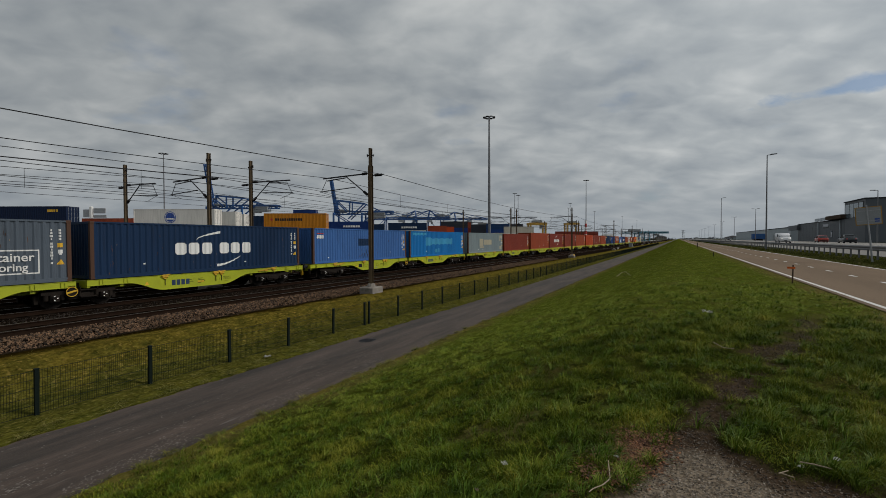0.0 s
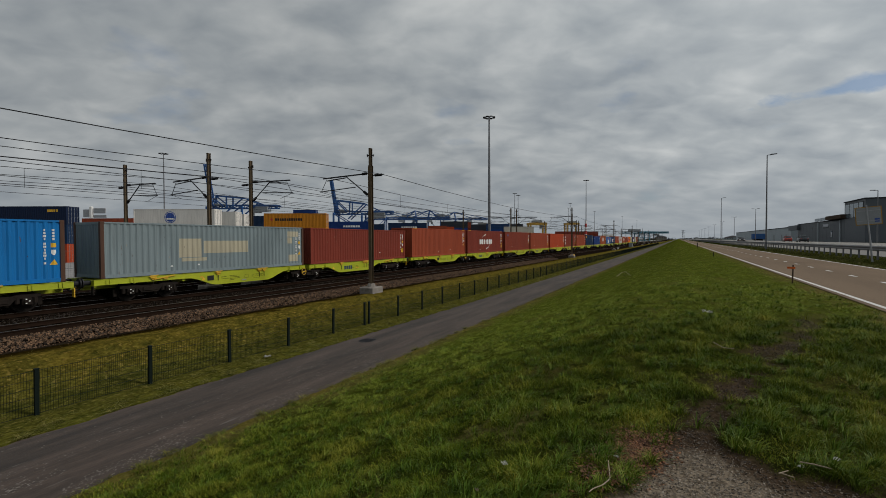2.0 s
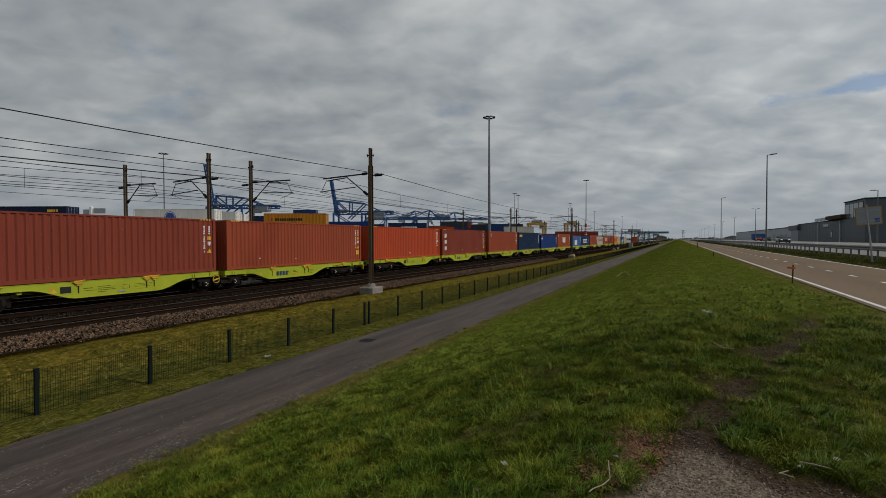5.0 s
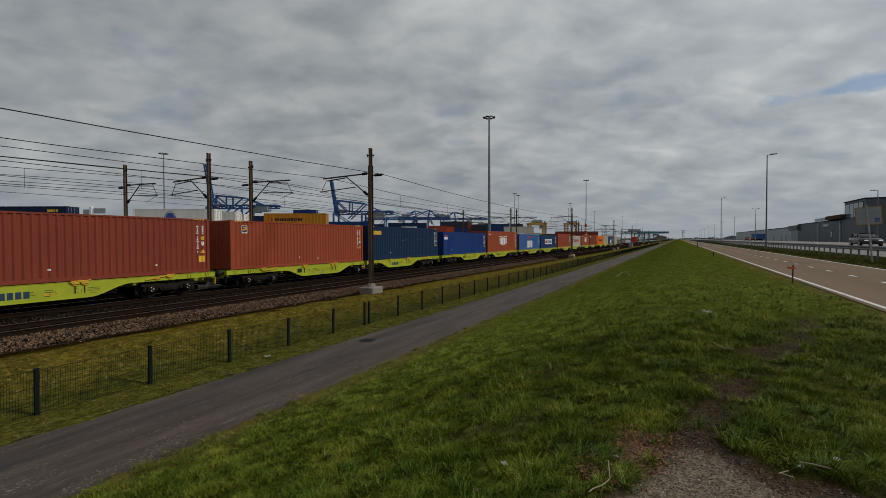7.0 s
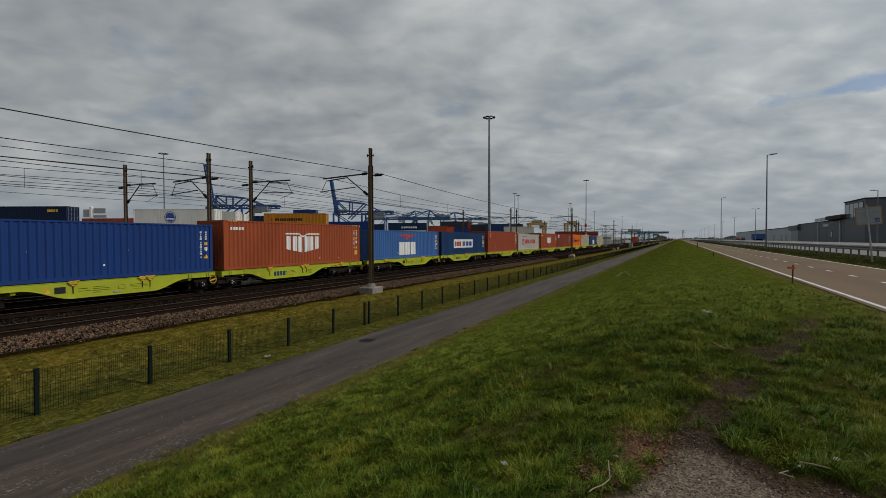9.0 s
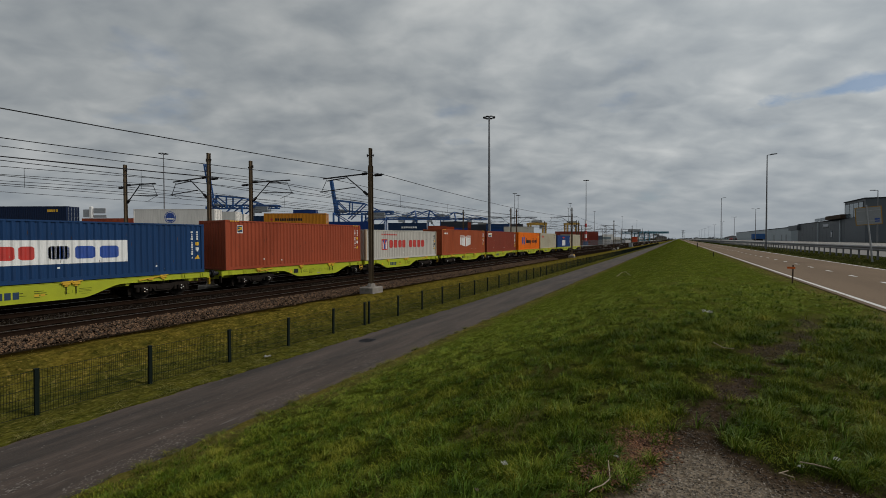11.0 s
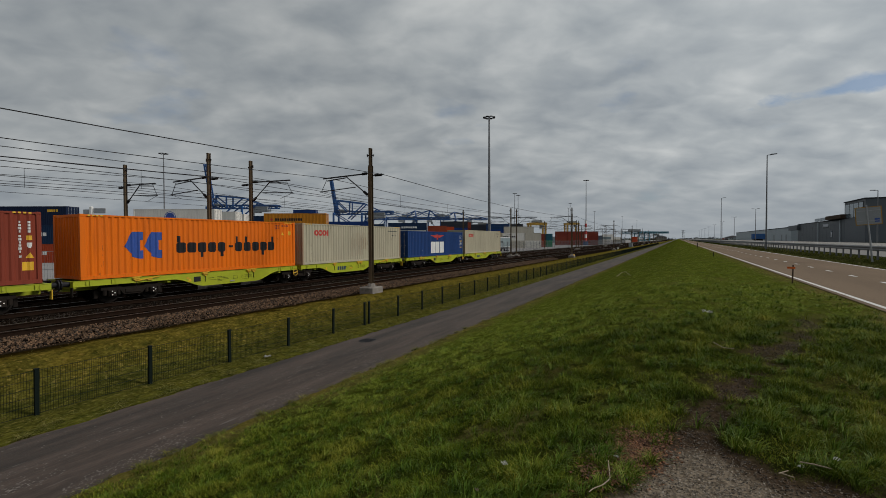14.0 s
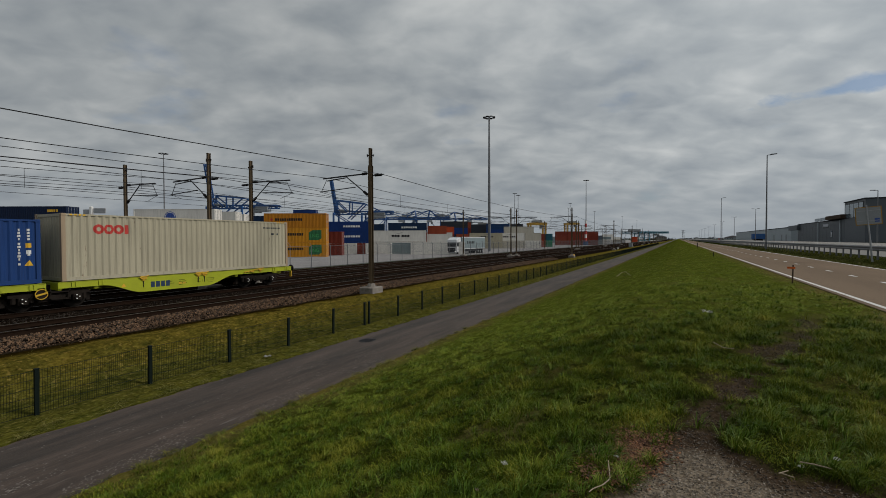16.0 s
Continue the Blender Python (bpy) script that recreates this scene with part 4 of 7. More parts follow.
def sill(bm, y0, y1, deep0, deep1):
    """One long beam with a fish belly between deep0 and deep1."""
    top, thin, low = 1.13, 0.87, 0.40
    n = 10
    ts = [i / n for i in range(n + 1)]
    ease = lambda u: u * u * (3 - 2 * u)
    bottom = [(y0, thin)] + [(deep0 - 1.7 + 1.7 * u, thin + (low - thin) * ease(u)) for u in ts] + \
             [(deep1 + 1.7 * u, low + (thin - low) * ease(u)) for u in ts] + [(y1, thin)]
    for s in (-1, 1):
        a = [bm.verts.new((s * 1.22, y, z)) for y, z in bottom]
        b = [bm.verts.new((s * 1.22, y, top)) for y, z in bottom]
        a2 = [bm.verts.new((s * 1.205, y, z)) for y, z in bottom]
        b2 = [bm.verts.new((s * 1.205, y, top)) for y, z in bottom]
        f2 = [bm.verts.new((s * 1.10, y, z)) for y, z in bottom]
        g2 = [bm.verts.new((s * 1.10, y, top)) for y, z in bottom]
        for i in range(len(bottom) - 1):
            for p, q in ((a, b), (b, g2), (a, f2), (a2, b2)):
                bm.faces.new((p[i], p[i + 1], q[i + 1], q[i]))
        # lower flange, standing proud
        fl = [(s * 1.245, 0.0), (s * 1.245, 0.02), (s * 1.10, 0.02), (s * 1.10, 0.0)]
        rows = [[bm.verts.new((x, y, z + d)) for x, d in fl] for y, z in bottom]
        for p, q in zip(rows, rows[1:]):
            for k in range(4):
                bm.faces.new((p[k], p[(k + 1) % 4], q[(k + 1) % 4], q[k]))
        tl = [(s * 1.235, top - 0.02), (s * 1.235, top), (s * 1.10, top), (s * 1.10, top - 0.02)]
        rows = [[bm.verts.new((x, y, z)) for x, z in tl] for y in (y0, y1)]
        for k in range(4):
            bm.faces.new((rows[0][k], rows[0][(k + 1) % 4], rows[1][(k + 1) % 4], rows[1][k]))
    box(bm, -1.2, 1.2, y0, y0 + 0.12, 0.80, 1.12)
    box(bm, -1.2, 1.2, y1 - 0.12, y1, 0.80, 1.12)
    for y in (deep0 - 1.9, deep0, deep1, deep1 + 1.9):
        box(bm, -1.15, 1.15, y - 0.08, y + 0.08, 0.75, 1.08)
    box(bm, -0.22, 0.22, y0, y1, 0.62, 1.06)
    bmesh.ops.recalc_face_normals(bm, faces=bm.faces)


def wheelset_mesh():
    bm = bmesh.new()
    rod(bm, (-1.0, 0, 0), (1.0, 0, 0), 0.085, sides=10)
    for s in (-1, 1):
        prof = [(0.69, 0.0), (0.69, 0.475), (0.72, 0.475), (0.735, 0.46), (0.825, 0.452), (0.825, 0.385), (0.79, 0.36), (0.775, 0.17), (0.84, 0.13), (0.84, 0.0)]
        n = 24
        rings = [[bm.verts.new((s * x, r * math.cos(i * math.tau / n), r * math.sin(i * math.tau / n))) for i in range(n)] for x, r in prof if r > 0]
        for a, b in zip(rings, rings[1:]):
            for i in range(n):
                bm.faces.new((a[i], a[(i + 1) % n], b[(i + 1) % n], b[i]))
        for k in range(2):  # paint ticks on the disc
            c, d = math.cos(k * math.pi), math.sin(k * math.pi)
            box(bm, s * 0.80 - 0.03, s * 0.80 + 0.03, c * 0.27 - 0.03, c * 0.27 + 0.03, d * 0.27 - 0.03, d * 0.27 + 0.03)
    bmesh.ops.recalc_face_normals(bm, faces=bm.faces)
    return mesh_of("wheelset", bm, WHEELM)


def bogie_mesh():
    bm = bmesh.new()
    for s in (-1, 1):
        side = [(-1.35, 0.62), (-1.35, 0.74), (-0.62, 0.76), (-0.42, 0.70), (0.42, 0.70), (0.62, 0.76), (1.35, 0.74), (1.35, 0.62), (0.55, 0.56),
                (0.40, 0.36), (-0.40, 0.36), (-0.55, 0.56)]
        prism(bm, side, "x", s * 1.0 - 0.09, s * 1.0 + 0.09)
        for e in (-0.9, 0.9):
            box(bm, s * 1.03 - 0.14, s * 1.03 + 0.14, e - 0.16, e + 0.16, 0.30, 0.60, 0.03)
            rod(bm, (s * 1.16, e, 0.45), (s * 1.23, e, 0.45), 0.12, sides=10)
            for k in (-0.28, 0.28):
                rod(bm, (s * 1.03, e + k, 0.38), (s * 1.03, e + k, 0.62), 0.085, sides=8)
        box(bm, s * 1.08 - 0.05, s * 1.08 + 0.05, -0.35, 0.35, 0.42, 0.62, 0.02)
        for e in (-1.42, -0.40, 0.40, 1.42):
            box(bm, s * 0.76 - 0.06, s * 0.76 + 0.06, e - 0.07, e + 0.07, 0.25, 0.60)
    box(bm, -1.0, 1.0, -0.25, 0.25, 0.50, 0.74)
    rod(bm, (0, 0, 0.7), (0, 0, 0.88), 0.3, sides=12)
    return mesh_of("side_frame", bm, UNDER)


def wagon_master():
    """An articulated flat wagon on three bogies; y = 0 at the leading end of its first load."""
    w = base("container_wagon", pose(TRAIN_X, 0, 0), "lime-yellow articulated flat wagon on three dark bogies", "railway wagon", "wagons of the freight train")
    frames = []
    for y0, y1, d0, d1 in ((-0.28, 12.33, 5.7, 9.0), (12.73, 25.35, 16.05, 19.35)):
        bm = bmesh.new()
        sill(bm, y0, y1, d0, d1)
        f = part("wagon_frame", bm, LIME, w, "lime-yellow fish-bellied side sills")
        frames.append((f, y0, y1, d0, d1))
        # amber load supports and small fittings
        for y in (d0 + 0.02, d1 - 0.5, d1 - 0.15, (y0 + 2.5) if d0 < 10 else (y1 - 2.5)):
            b = bmesh.new()
            box(b, 1.225, 1.295, y - 0.15, y + 0.15, 1.00, 1.16, 0.02)
            box(b, 1.225, 1.270, y - 0.07, y + 0.07, 0.93, 1.00, 0.01)
            rod(b, (1.285, y - 0.20, 1.10), (1.285, y + 0.22, 1.16), 0.028, sides=6)
            sup = part("load_support", b, AMBER, f, "amber folding support")
            b = bmesh.new()
            box(b, 1.232, 1.245, y - 0.016, y + 0.016, 0.62, 0.94)
            part("tie_bar", b, UNDER, sup)
        lever = y0 + 3.1 if d0 < 10 else y1 - 3.1
        b = bmesh.new()
        rod(b, (1.27, lever - 0.55, 0.96), (1.27, lever + 0.45, 1.10), 0.035, sides=6)
        box(b, 1.225, 1.29, lever - 0.12, lever + 0.12, 0.93, 1.05, 0.02)
        part("locking_lever", b, AMBER, f, "amber locking lever")
        b = bmesh.new()
        prism(b, [(d0 - 0.95, 0.70), (d0 - 0.73, 0.70), (d0 - 0.84, 0.88)], "x", 1.2215, 1.2245)
        part("warning_mark", b, YELLOWMARK, f, "small yellow warning triangle")
        for y in (y0 + 0.5, y0 + 1.5, y1 - 0.5, y1 - 1.5):
            b = bmesh.new()
            box(b, 1.221, 1.26, y - 0.04, y + 0.04, 0.90, 1.10)
            box(b, 1.221, 1.25, y + 0.10, y + 0.17, 0.90, 1.10)
            part("stake_pocket", b, LIME, f)
        b = bmesh.new()
        for i, (yy, zz, ww, hh) in enumerate(((0.2, 0.86, 0.35, 0.05), (0.2, 0.76, 0.5, 0.03), (0.75, 0.9, 0.5, 0.04), (0.75, 0.82, 0.65, 0.04), (0.75, 0.74, 0.7, 0.04), (0.75, 0.66, 0.3, 0.04),
                                              (1.75, 0.9, 0.3, 0.02), (1.75, 0.72, 0.3, 0.02), (1.75, 0.72, 0.02, 0.2), (2.03, 0.72, 0.02, 0.2), (2.25, 0.88, 0.8, 0.03), (2.25, 0.82, 0.8, 0.02), (2.25, 0.76, 0.8, 0.02), (2.35, 0.66, 0.5, 0.02))):
            yb = (d0 if d0 < 10 else d0 + 1.0) + yy
            box(b, 1.2215, 1.2235, yb, yb + ww * (1 if d0 < 10 else 0.6), zz - 0.08, zz - 0.08 + hh * 0.65)
        tagged(part("small_lettering", b, FAINTMARK, f, "rows of unreadable dark lettering"), kind="stuff")
        if d0 > 10:
            b = bmesh.new()
            for i in range(4):
                y = d0 + 0.36 + i * 0.245
                for k0, k1, z0, z1 in ((0, 0.19, 0.58, 0.86),):
                    box(b, 1.2215, 1.2245, y + k0, y + k1, z0, z1)
            part("word_mark", b, NAVY, f, "dark blue plain block mark")
            b = bmesh.new()
            for yy, zz in ((1.75, 0.62), (1.95, 0.62)):
                box(b, 1.2215, 1.2245, d0 + yy, d0 + yy + 0.15, zz, zz + 0.09)
            part("orange_plate", b, AMBER, f)
        else:
            b = bmesh.new()
            box(b, 1.222, 1.236, d0 - 0.62, d0 - 0.24, 0.66, 0.93, 0.01)
            part("data_plate", b, DARKST, f, "dark grey plate holder")
            b = bmesh.new()
            box(b, 1.222, 1.25, d0 + 1.55, d0 + 1.85, 0.50, 0.57, 0.01)
            part("grey_tab", b, CRANEGREY, f)
            b = bmesh.new()
            box(b, 1.2215, 1.2245, d0 - 1.02, d0 - 0.88, 0.83, 0.93)
            part("orange_plate", b, AMBER, f)
    side, ws = bogie_mesh(), wheelset_mesh()
    bm = bmesh.new()
    for e in (-0.9, 0.9):
        for z in (0.40, 0.48, 0.56):
            for s in (-1, 1):
                box(bm, s * 1.235 - 0.012, s * 1.235 + 0.012, e - 0.08 + (0.1 if z == 0.48 else 0), e - 0.035 + (0.1 if z == 0.48 else 0), z - 0.02, z + 0.02)
    dots = mesh_of("white_dots", bm, WHITE)
    for y in (2.16, 12.53, 22.93):
        bg = again("bogie", side, w, pose(0, y, 0))
        tagged(again("white_dots", dots, bg), kind="stuff")
        for e in (-0.9, 0.9):
            again("wheelset", ws, bg, pose(0, e, 0.46))
    # handwheel and step at the joint
    bm = bmesh.new()
    n, q = 24, 6
    ring = [[bm.verts.new((1.27 + 0.02 * math.sin(j * math.tau / q), (0.20 + 0.018 * math.cos(j * math.tau / q)) * math.cos(i * math.tau / n), (0.20 + 0.018 * math.cos(j * math.tau / q)) * math.sin(i * math.tau / n)))
             for j in range(q)] for i in range(n)]
    for i in range(n):
        for j in range(q):
            bm.faces.new((ring[i][j], ring[(i + 1) % n][j], ring[(i + 1) % n][(j + 1) % q], ring[i][(j + 1) % q]))
    box(bm, 1.255, 1.285, -0.19, 0.19, -0.035, 0.035)
    part("handwheel", bm, AMBER, w, "amber brake handwheel", pose(0, 12.16, 0.70, 14))
    bm = bmesh.new()
    rod(bm, (1.22, 12.16, 0.70), (1.25, 12.16, 0.70), 0.18, sides=18)
    box(bm, 1.0, 1.22, 12.05, 12.3, 0.6, 0.95)
    box(bm, 0.95, 1.24, 12.45, 13.15, 0.42, 0.47)
    box(bm, 0.95, 1.24, 12.45, 13.15, 0.72, 0.76)
    box(bm, 1.2, 1.24, 12.45, 12.49, 0.42, 0.9)
    box(bm, 1.2, 1.24, 13.1, 13.15, 0.42, 0.9)
    box(bm, -0.5, 0.5, 12.2, 12.9, 0.70, 1.0)
    part("joint_step", bm, UNDER, w)
    # buffers, couplers and brake hoses
    for e, y in ((-1, -0.28), (1, 25.35)):
        for s in (-1, 1):
            bm = bmesh.new()
            rod(bm, (s * 0.875, y, 1.0), (s * 0.875, y + e * 0.30, 1.0), 0.11, sides=10)
            rod(bm, (s * 0.875, y + e * 0.30, 1.0), (s * 0.875, y + e * 0.345, 1.0), 0.22, sides=14)
            part("buffer", bm, DARKST, w)
        bm = bmesh.new()
        box(bm, -0.06, 0.06, y, y + e * 0.33, 0.92, 1.05)
        part("coupler", bm, DARKST, w)
        bm = bmesh.new()
        tube(bm, [(0.3, y, 0.95), (0.3, y + e * 0.15, 0.7), (0.25, y + e * 0.33, 0.6)], 0.03, 6)
        part("brake_hose", bm, DARKST, w)
        bm = bmesh.new()
        box(bm, 1.05, 1.23, y + e * 0.0, y + e * 0.04, 0.45, 0.85)
        part("shunter_step", bm, AMBER if e > 0 else UNDER, w)
    bm = bmesh.new()
    for y0, y1 in ((4.0, 10.8), (14.2, 21.2)):
        rod(bm, (0.5, y0, 0.62), (0.5, y1, 0.62), 0.04)
        rod(bm, (-0.55, (y0 + y1) / 2 - 0.5, 0.55), (-0.55, (y0 + y1) / 2 + 0.5, 0.55), 0.18, sides=10)
        box(bm, -0.9, 0.9, (y0 + y1) / 2 + 0.9, (y0 + y1) / 2 + 1.0, 0.45, 0.8)
    part("brake_gear", bm, UNDER, w)
    return w


FIRST_Y, SPEED, PUSH = -2.92, 19.72, 0.0152


def train_y(t):
    return FIRST_Y - SPEED * t - PUSH * t * t / 2


MOVERS = []       # (thing, y at the start)
WAGONS = []


def train():
    w = wagon_master()
    for i in range(13):
        one = w if i == 0 else copy_thing(w, pose(TRAIN_X, 0, 0))
        WAGONS.append(one)
        MOVERS.append((one, TRAIN_X, i * PAIR, 0.0))
    for i, (colour, tall, doors, mark, label) in enumerate(LOADS):
        y = (i // 2) * PAIR + (i % 2) * GAP + L40 / 2
        c = container(pose(TRAIN_X, y + FIRST_Y, LOAD_Z), colour, label, bool(tall), bool(doors), group="containers on the train",
                      frame_colour={"slate": "post", "grey": "post", "navy": "post", "blue": "post", "sky": "post", "ivory": "stained", "cream": "stained"}.get(colour) if not tall or colour == "cream" else None)
        h = 2.896 if tall else 2.591
        if colour not in ("cream", "orange"):
            code_marks(c, h, i, PAINT["dark"] if colour in ("cream", "ivory") else WHITE, 1 if colour in ("rust", "red", "oxide", "maroon", "brick") else 0)
        if mark:
            carrier_mark(c, mark, h)
        if mark == "rings" and i == 23:
            carrier_mark(c, "rust_streaks", h)
        if tall:
            bm = bmesh.new()
            for e in (-1, 1):
                for k in range(4):
                    y0 = e * (L40 / 2 - 0.35 - 0.16 * k)
                    box(bm, 1.2175, 1.2205, y0 - 0.045, y0 + 0.045, h - 0.085, h - 0.02)
            part("height_marking", bm, YELLOWMARK, c)
        MOVERS.append((c, TRAIN_X, y, LOAD_Z))


train()
# ---- overhead line ----
def mast_master(reach, w, upper):
    """A steel mast with a cantilever that reaches towards +X."""
    m = base("catenary_mast", pose(0, 0, -60), "weathered brown steel catenary mast with cantilever on concrete foot", "catenary mast", "masts along the tracks")
    bm = bmesh.new()
    for w, t, k, z0, z1 in ((w, 0.016, 0.012, 0.10, 7.72), (upper, 0.012, 0.010, 7.72, 8.76)):
        prism(bm, [(-w, -w), (w, -w), (w, -w + t), (k, -w + t), (k, w - t), (w, w - t), (w, w), (-w, w), (-w, w - t), (-k, w - t), (-k, -w + t), (-w, -w + t)], "z", z0, z1)
    part("post", bm, MASTST, m)
    bm = bmesh.new()
    box(bm, -0.50, 0.50, -0.54, 0.54, -0.35, 0.46, 0.05)
    part("foot", bm, CONCRETE, m, "weathered concrete foot")
    bm = bmesh.new()
    rod(bm, (0, 0, 0.46), (0, 0, 0.66), 0.28, 0.20, 10)
    part("base_collar", bm, CONCRETE, m)
    bm = bmesh.new()
    rod(bm, (0.7, 0, 7.25), (reach, 0, 7.18), 0.045)
    rod(bm, (reach - 0.35, 0, 7.02), (1.9, 0, 7.12), 0.035)
    part("top_tube", bm, DARKST, m)
    bm = bmesh.new()
    rod(bm, (0.55, 0, 6.22), (1.9, 0, 7.2), 0.035)
    part("brace", bm, DARKST, m)
    bm = bmesh.new()
    rod(bm, (1.15, 0, 6.50), (reach + 0.25, 0, 6.35), 0.03)
    rod(bm, (reach - 0.3, 0, 7.1), (reach + 0.15, 0, 6.37), 0.018)
    rod(bm, (reach + 0.2, 0, 6.34), (reach - 0.9, 0, 6.02), 0.014)
    part("registration_arm", bm, DARKST, m)
    for a, b in (((0.14, 0, 7.28), (0.72, 0, 7.25)), ((0.14, 0, 5.92), (0.58, 0, 6.24))):
        bm = bmesh.new()
        a, b = Vector(a), Vector(b)
        rod(bm, a, b, 0.03)
        for k in range(7):
            p = a.lerp(b, 0.25 + 0.09 * k)
            rod(bm, p, p + (b - a).normalized() * 0.025, 0.085, sides=8)
        part("insulator", bm, DARKST, m, "dark ribbed insulator")
    bm = bmesh.new()
    rod(bm, (-0.14, 0, 7.12), (-0.32, 0, 7.12), 0.03)
    for k in range(6):
        rod(bm, (-0.32 - k * 0.09, 0, 7.12), (-0.36 - k * 0.09, 0, 7.12), 0.08, sides=8)
    rod(bm, (-0.3, 0, 7.12), (-0.95, 0, 7.14), 0.03)
    part("feeder_bracket", bm, DARKST, m)
    bm = bmesh.new()
    box(bm, -0.26, 0.26, -0.02, 0.02, 8.3, 8.36)
    rod(bm, (0.24, 0, 8.24), (0.24, 0, 8.44), 0.03)
    rod(bm, (-0.24, 0, 8.24), (-0.24, 0, 8.36), 0.02)
    part("crossbar", bm, DARKST, m)
    return m


SPAN = 57.0
ROWS = ((-16.3, 21.5, True), (-26.1, 20.9, False), (-26.1, 17.8, True), (-35.3, 17.6, False))


def overhead():
    for x, y0, left in ROWS:
        m = mast_master(3.75, 0.112, 0.082) if x > -20 else mast_master(3.75, 0.092, 0.088)
        first = True
        for k in range(-1, 12):
            if y0 + k * SPAN < -60:
                continue
            at = pose(x, y0 + k * SPAN, -0.40, 0, 0, 180 if left else 0)
            if first:
                m.matrix_basis = at
                first = False
            else:
                copy_thing(m, at)

    def hung(x, y0, top, low, r, name, parent, n=8, count=12):
        bm = bmesh.new()
        for k in range(-2, count):
            a, b = y0 + k * SPAN, y0 + (k + 1) * SPAN
            pts = [(x, a + (b - a) * i / n, low + (top - low) * (2 * i / n - 1) ** 2) for i in range(n + 1)]
            tube(bm, pts, r)
        return part(name, bm, WIRE, parent)

    for n, (x, y0) in enumerate(zip(TRACKS, (21.5, 20.9, 17.8, 17.6))):
        o = base("overhead_line", pose(0, 0, 0), "thin dark contact and carrier wires over a track", "overhead line", "overhead lines", "structure")
        hung(x, y0, 5.56, 5.50, 0.015, "contact_wire", o)
        hung(x, y0, 6.78, 6.10, 0.018, "carrier_wire", o)
        bm = bmesh.new()
        for k in range(-1, 5):
            for i in range(1, 7):
                f = i / 7
                z = 6.10 + 0.68 * (2 * f - 1) ** 2
                y = y0 + (k + f) * SPAN
                rod(bm, (x, y, 5.5), (x, y, z), 0.008, sides=4, cap=False)
        tagged(part("droppers", bm, WIRE, o), kind="stuff")
    for x, y0, top, low, r in ((-15.45, 21.5, 6.74, 6.20, 0.019), (-26.9, 20.9, 7.35, 7.05, 0.021), (-25.2, 17.8, 6.74, 6.2, 0.021), (-36.2, 17.6, 6.74, 6.2, 0.020), (-26.1, 20.9, 5.6, 5.3, 0.018)):
        o = base("feeder_line", pose(0, 0, 0), "dark feeder cable strung from mast to mast", "cable", "feeder cables", "structure")
        hung(x, y0, top, low, r, "cable", o)


overhead()


# ---- fences, rails, lamps by the ways ----
def mesh_fence():
    f = base("mesh_fence", pose(-13.2, 0, 0), "dark green double-wire mesh fence beside the path", "fence")
    bm = bmesh.new()
    box(bm, -0.035, 0.035, -0.045, 0.045, -0.05, 1.10, 0.006)
    box(bm, -0.04, 0.04, -0.05, 0.05, 1.10, 1.12)
    post = mesh_of("post", bm, GREENFENCE)
    bm = bmesh.new()
    for i in range(51):
        y = 0.02 + i * 0.0496
        rod(bm, (0, y, 0.04), (0, y, 1.07), 0.0037, sides=3, cap=False)
    for i in range(6):
        for s in (-0.008, 0.008):
            rod(bm, (s, 0, 0.05 + i * 0.2), (s, 2.52, 0.05 + i * 0.2), 0.004, sides=3, cap=False)
    panel = mesh_of("mesh_panel", bm, GREENFENCE)
    bm = bmesh.new()
    for i in range(26):
        rod(bm, (0, 0.02 + i * 0.1, 0.04), (0, 0.02 + i * 0.1, 1.07), 0.006, sides=3, cap=False)
    for i in range(3):
        rod(bm, (0, 0, 0.05 + i * 0.5), (0, 2.52, 0.05 + i * 0.5), 0.008, sides=3, cap=False)
    light = mesh_of("mesh_panel", bm, GREENFENCE)
    rnd = random.Random(8)
    for k in range(-8, 150):
        y = 4.61 + 2.52 * k
        again("post", post, f, pose(0, y, -1.22, rnd.uniform(-0.8, 0.8), rnd.uniform(-0.8, 0.8)))
        again("mesh_panel", panel if k < 30 else light, f, pose(0, y, -1.20))
    again("post", post, f, pose(0, 16.86, -1.22))


mesh_fence()


def yard_fence():
    f = base("yard_fence", pose(-38.4, 0, 0), "tall grey steel yard fence with thin posts", "fence")
    bm = bmesh.new()
    rod(bm, (0, 0, 0), (0, 0, 2.75), 0.045, sides=6)
    rod(bm, (0, 0, 2.75), (-0.25, 0, 3.0), 0.03, sides=5)
    post = mesh_of("post", bm, LAMPST)
    bm = bmesh.new()
    for z in (0.1, 1.4, 2.65):
        rod(bm, (0, 0, z), (0, 3.26, z), 0.022, sides=4, cap=False)
    for i in range(1, 22):
        rod(bm, (0, i * 0.148, 0.1), (0, i * 0.148, 2.65), 0.006, sides=3, cap=False)
    panel = mesh_of("fence_panel", bm, LAMPST)
    for k in range(-10, 110):
        y = 35.8 + 3.26 * k
        again("post", post, f, pose(0, y, -0.49))
        again("fence_panel", panel, f, pose(0, y, -0.49))


yard_fence()


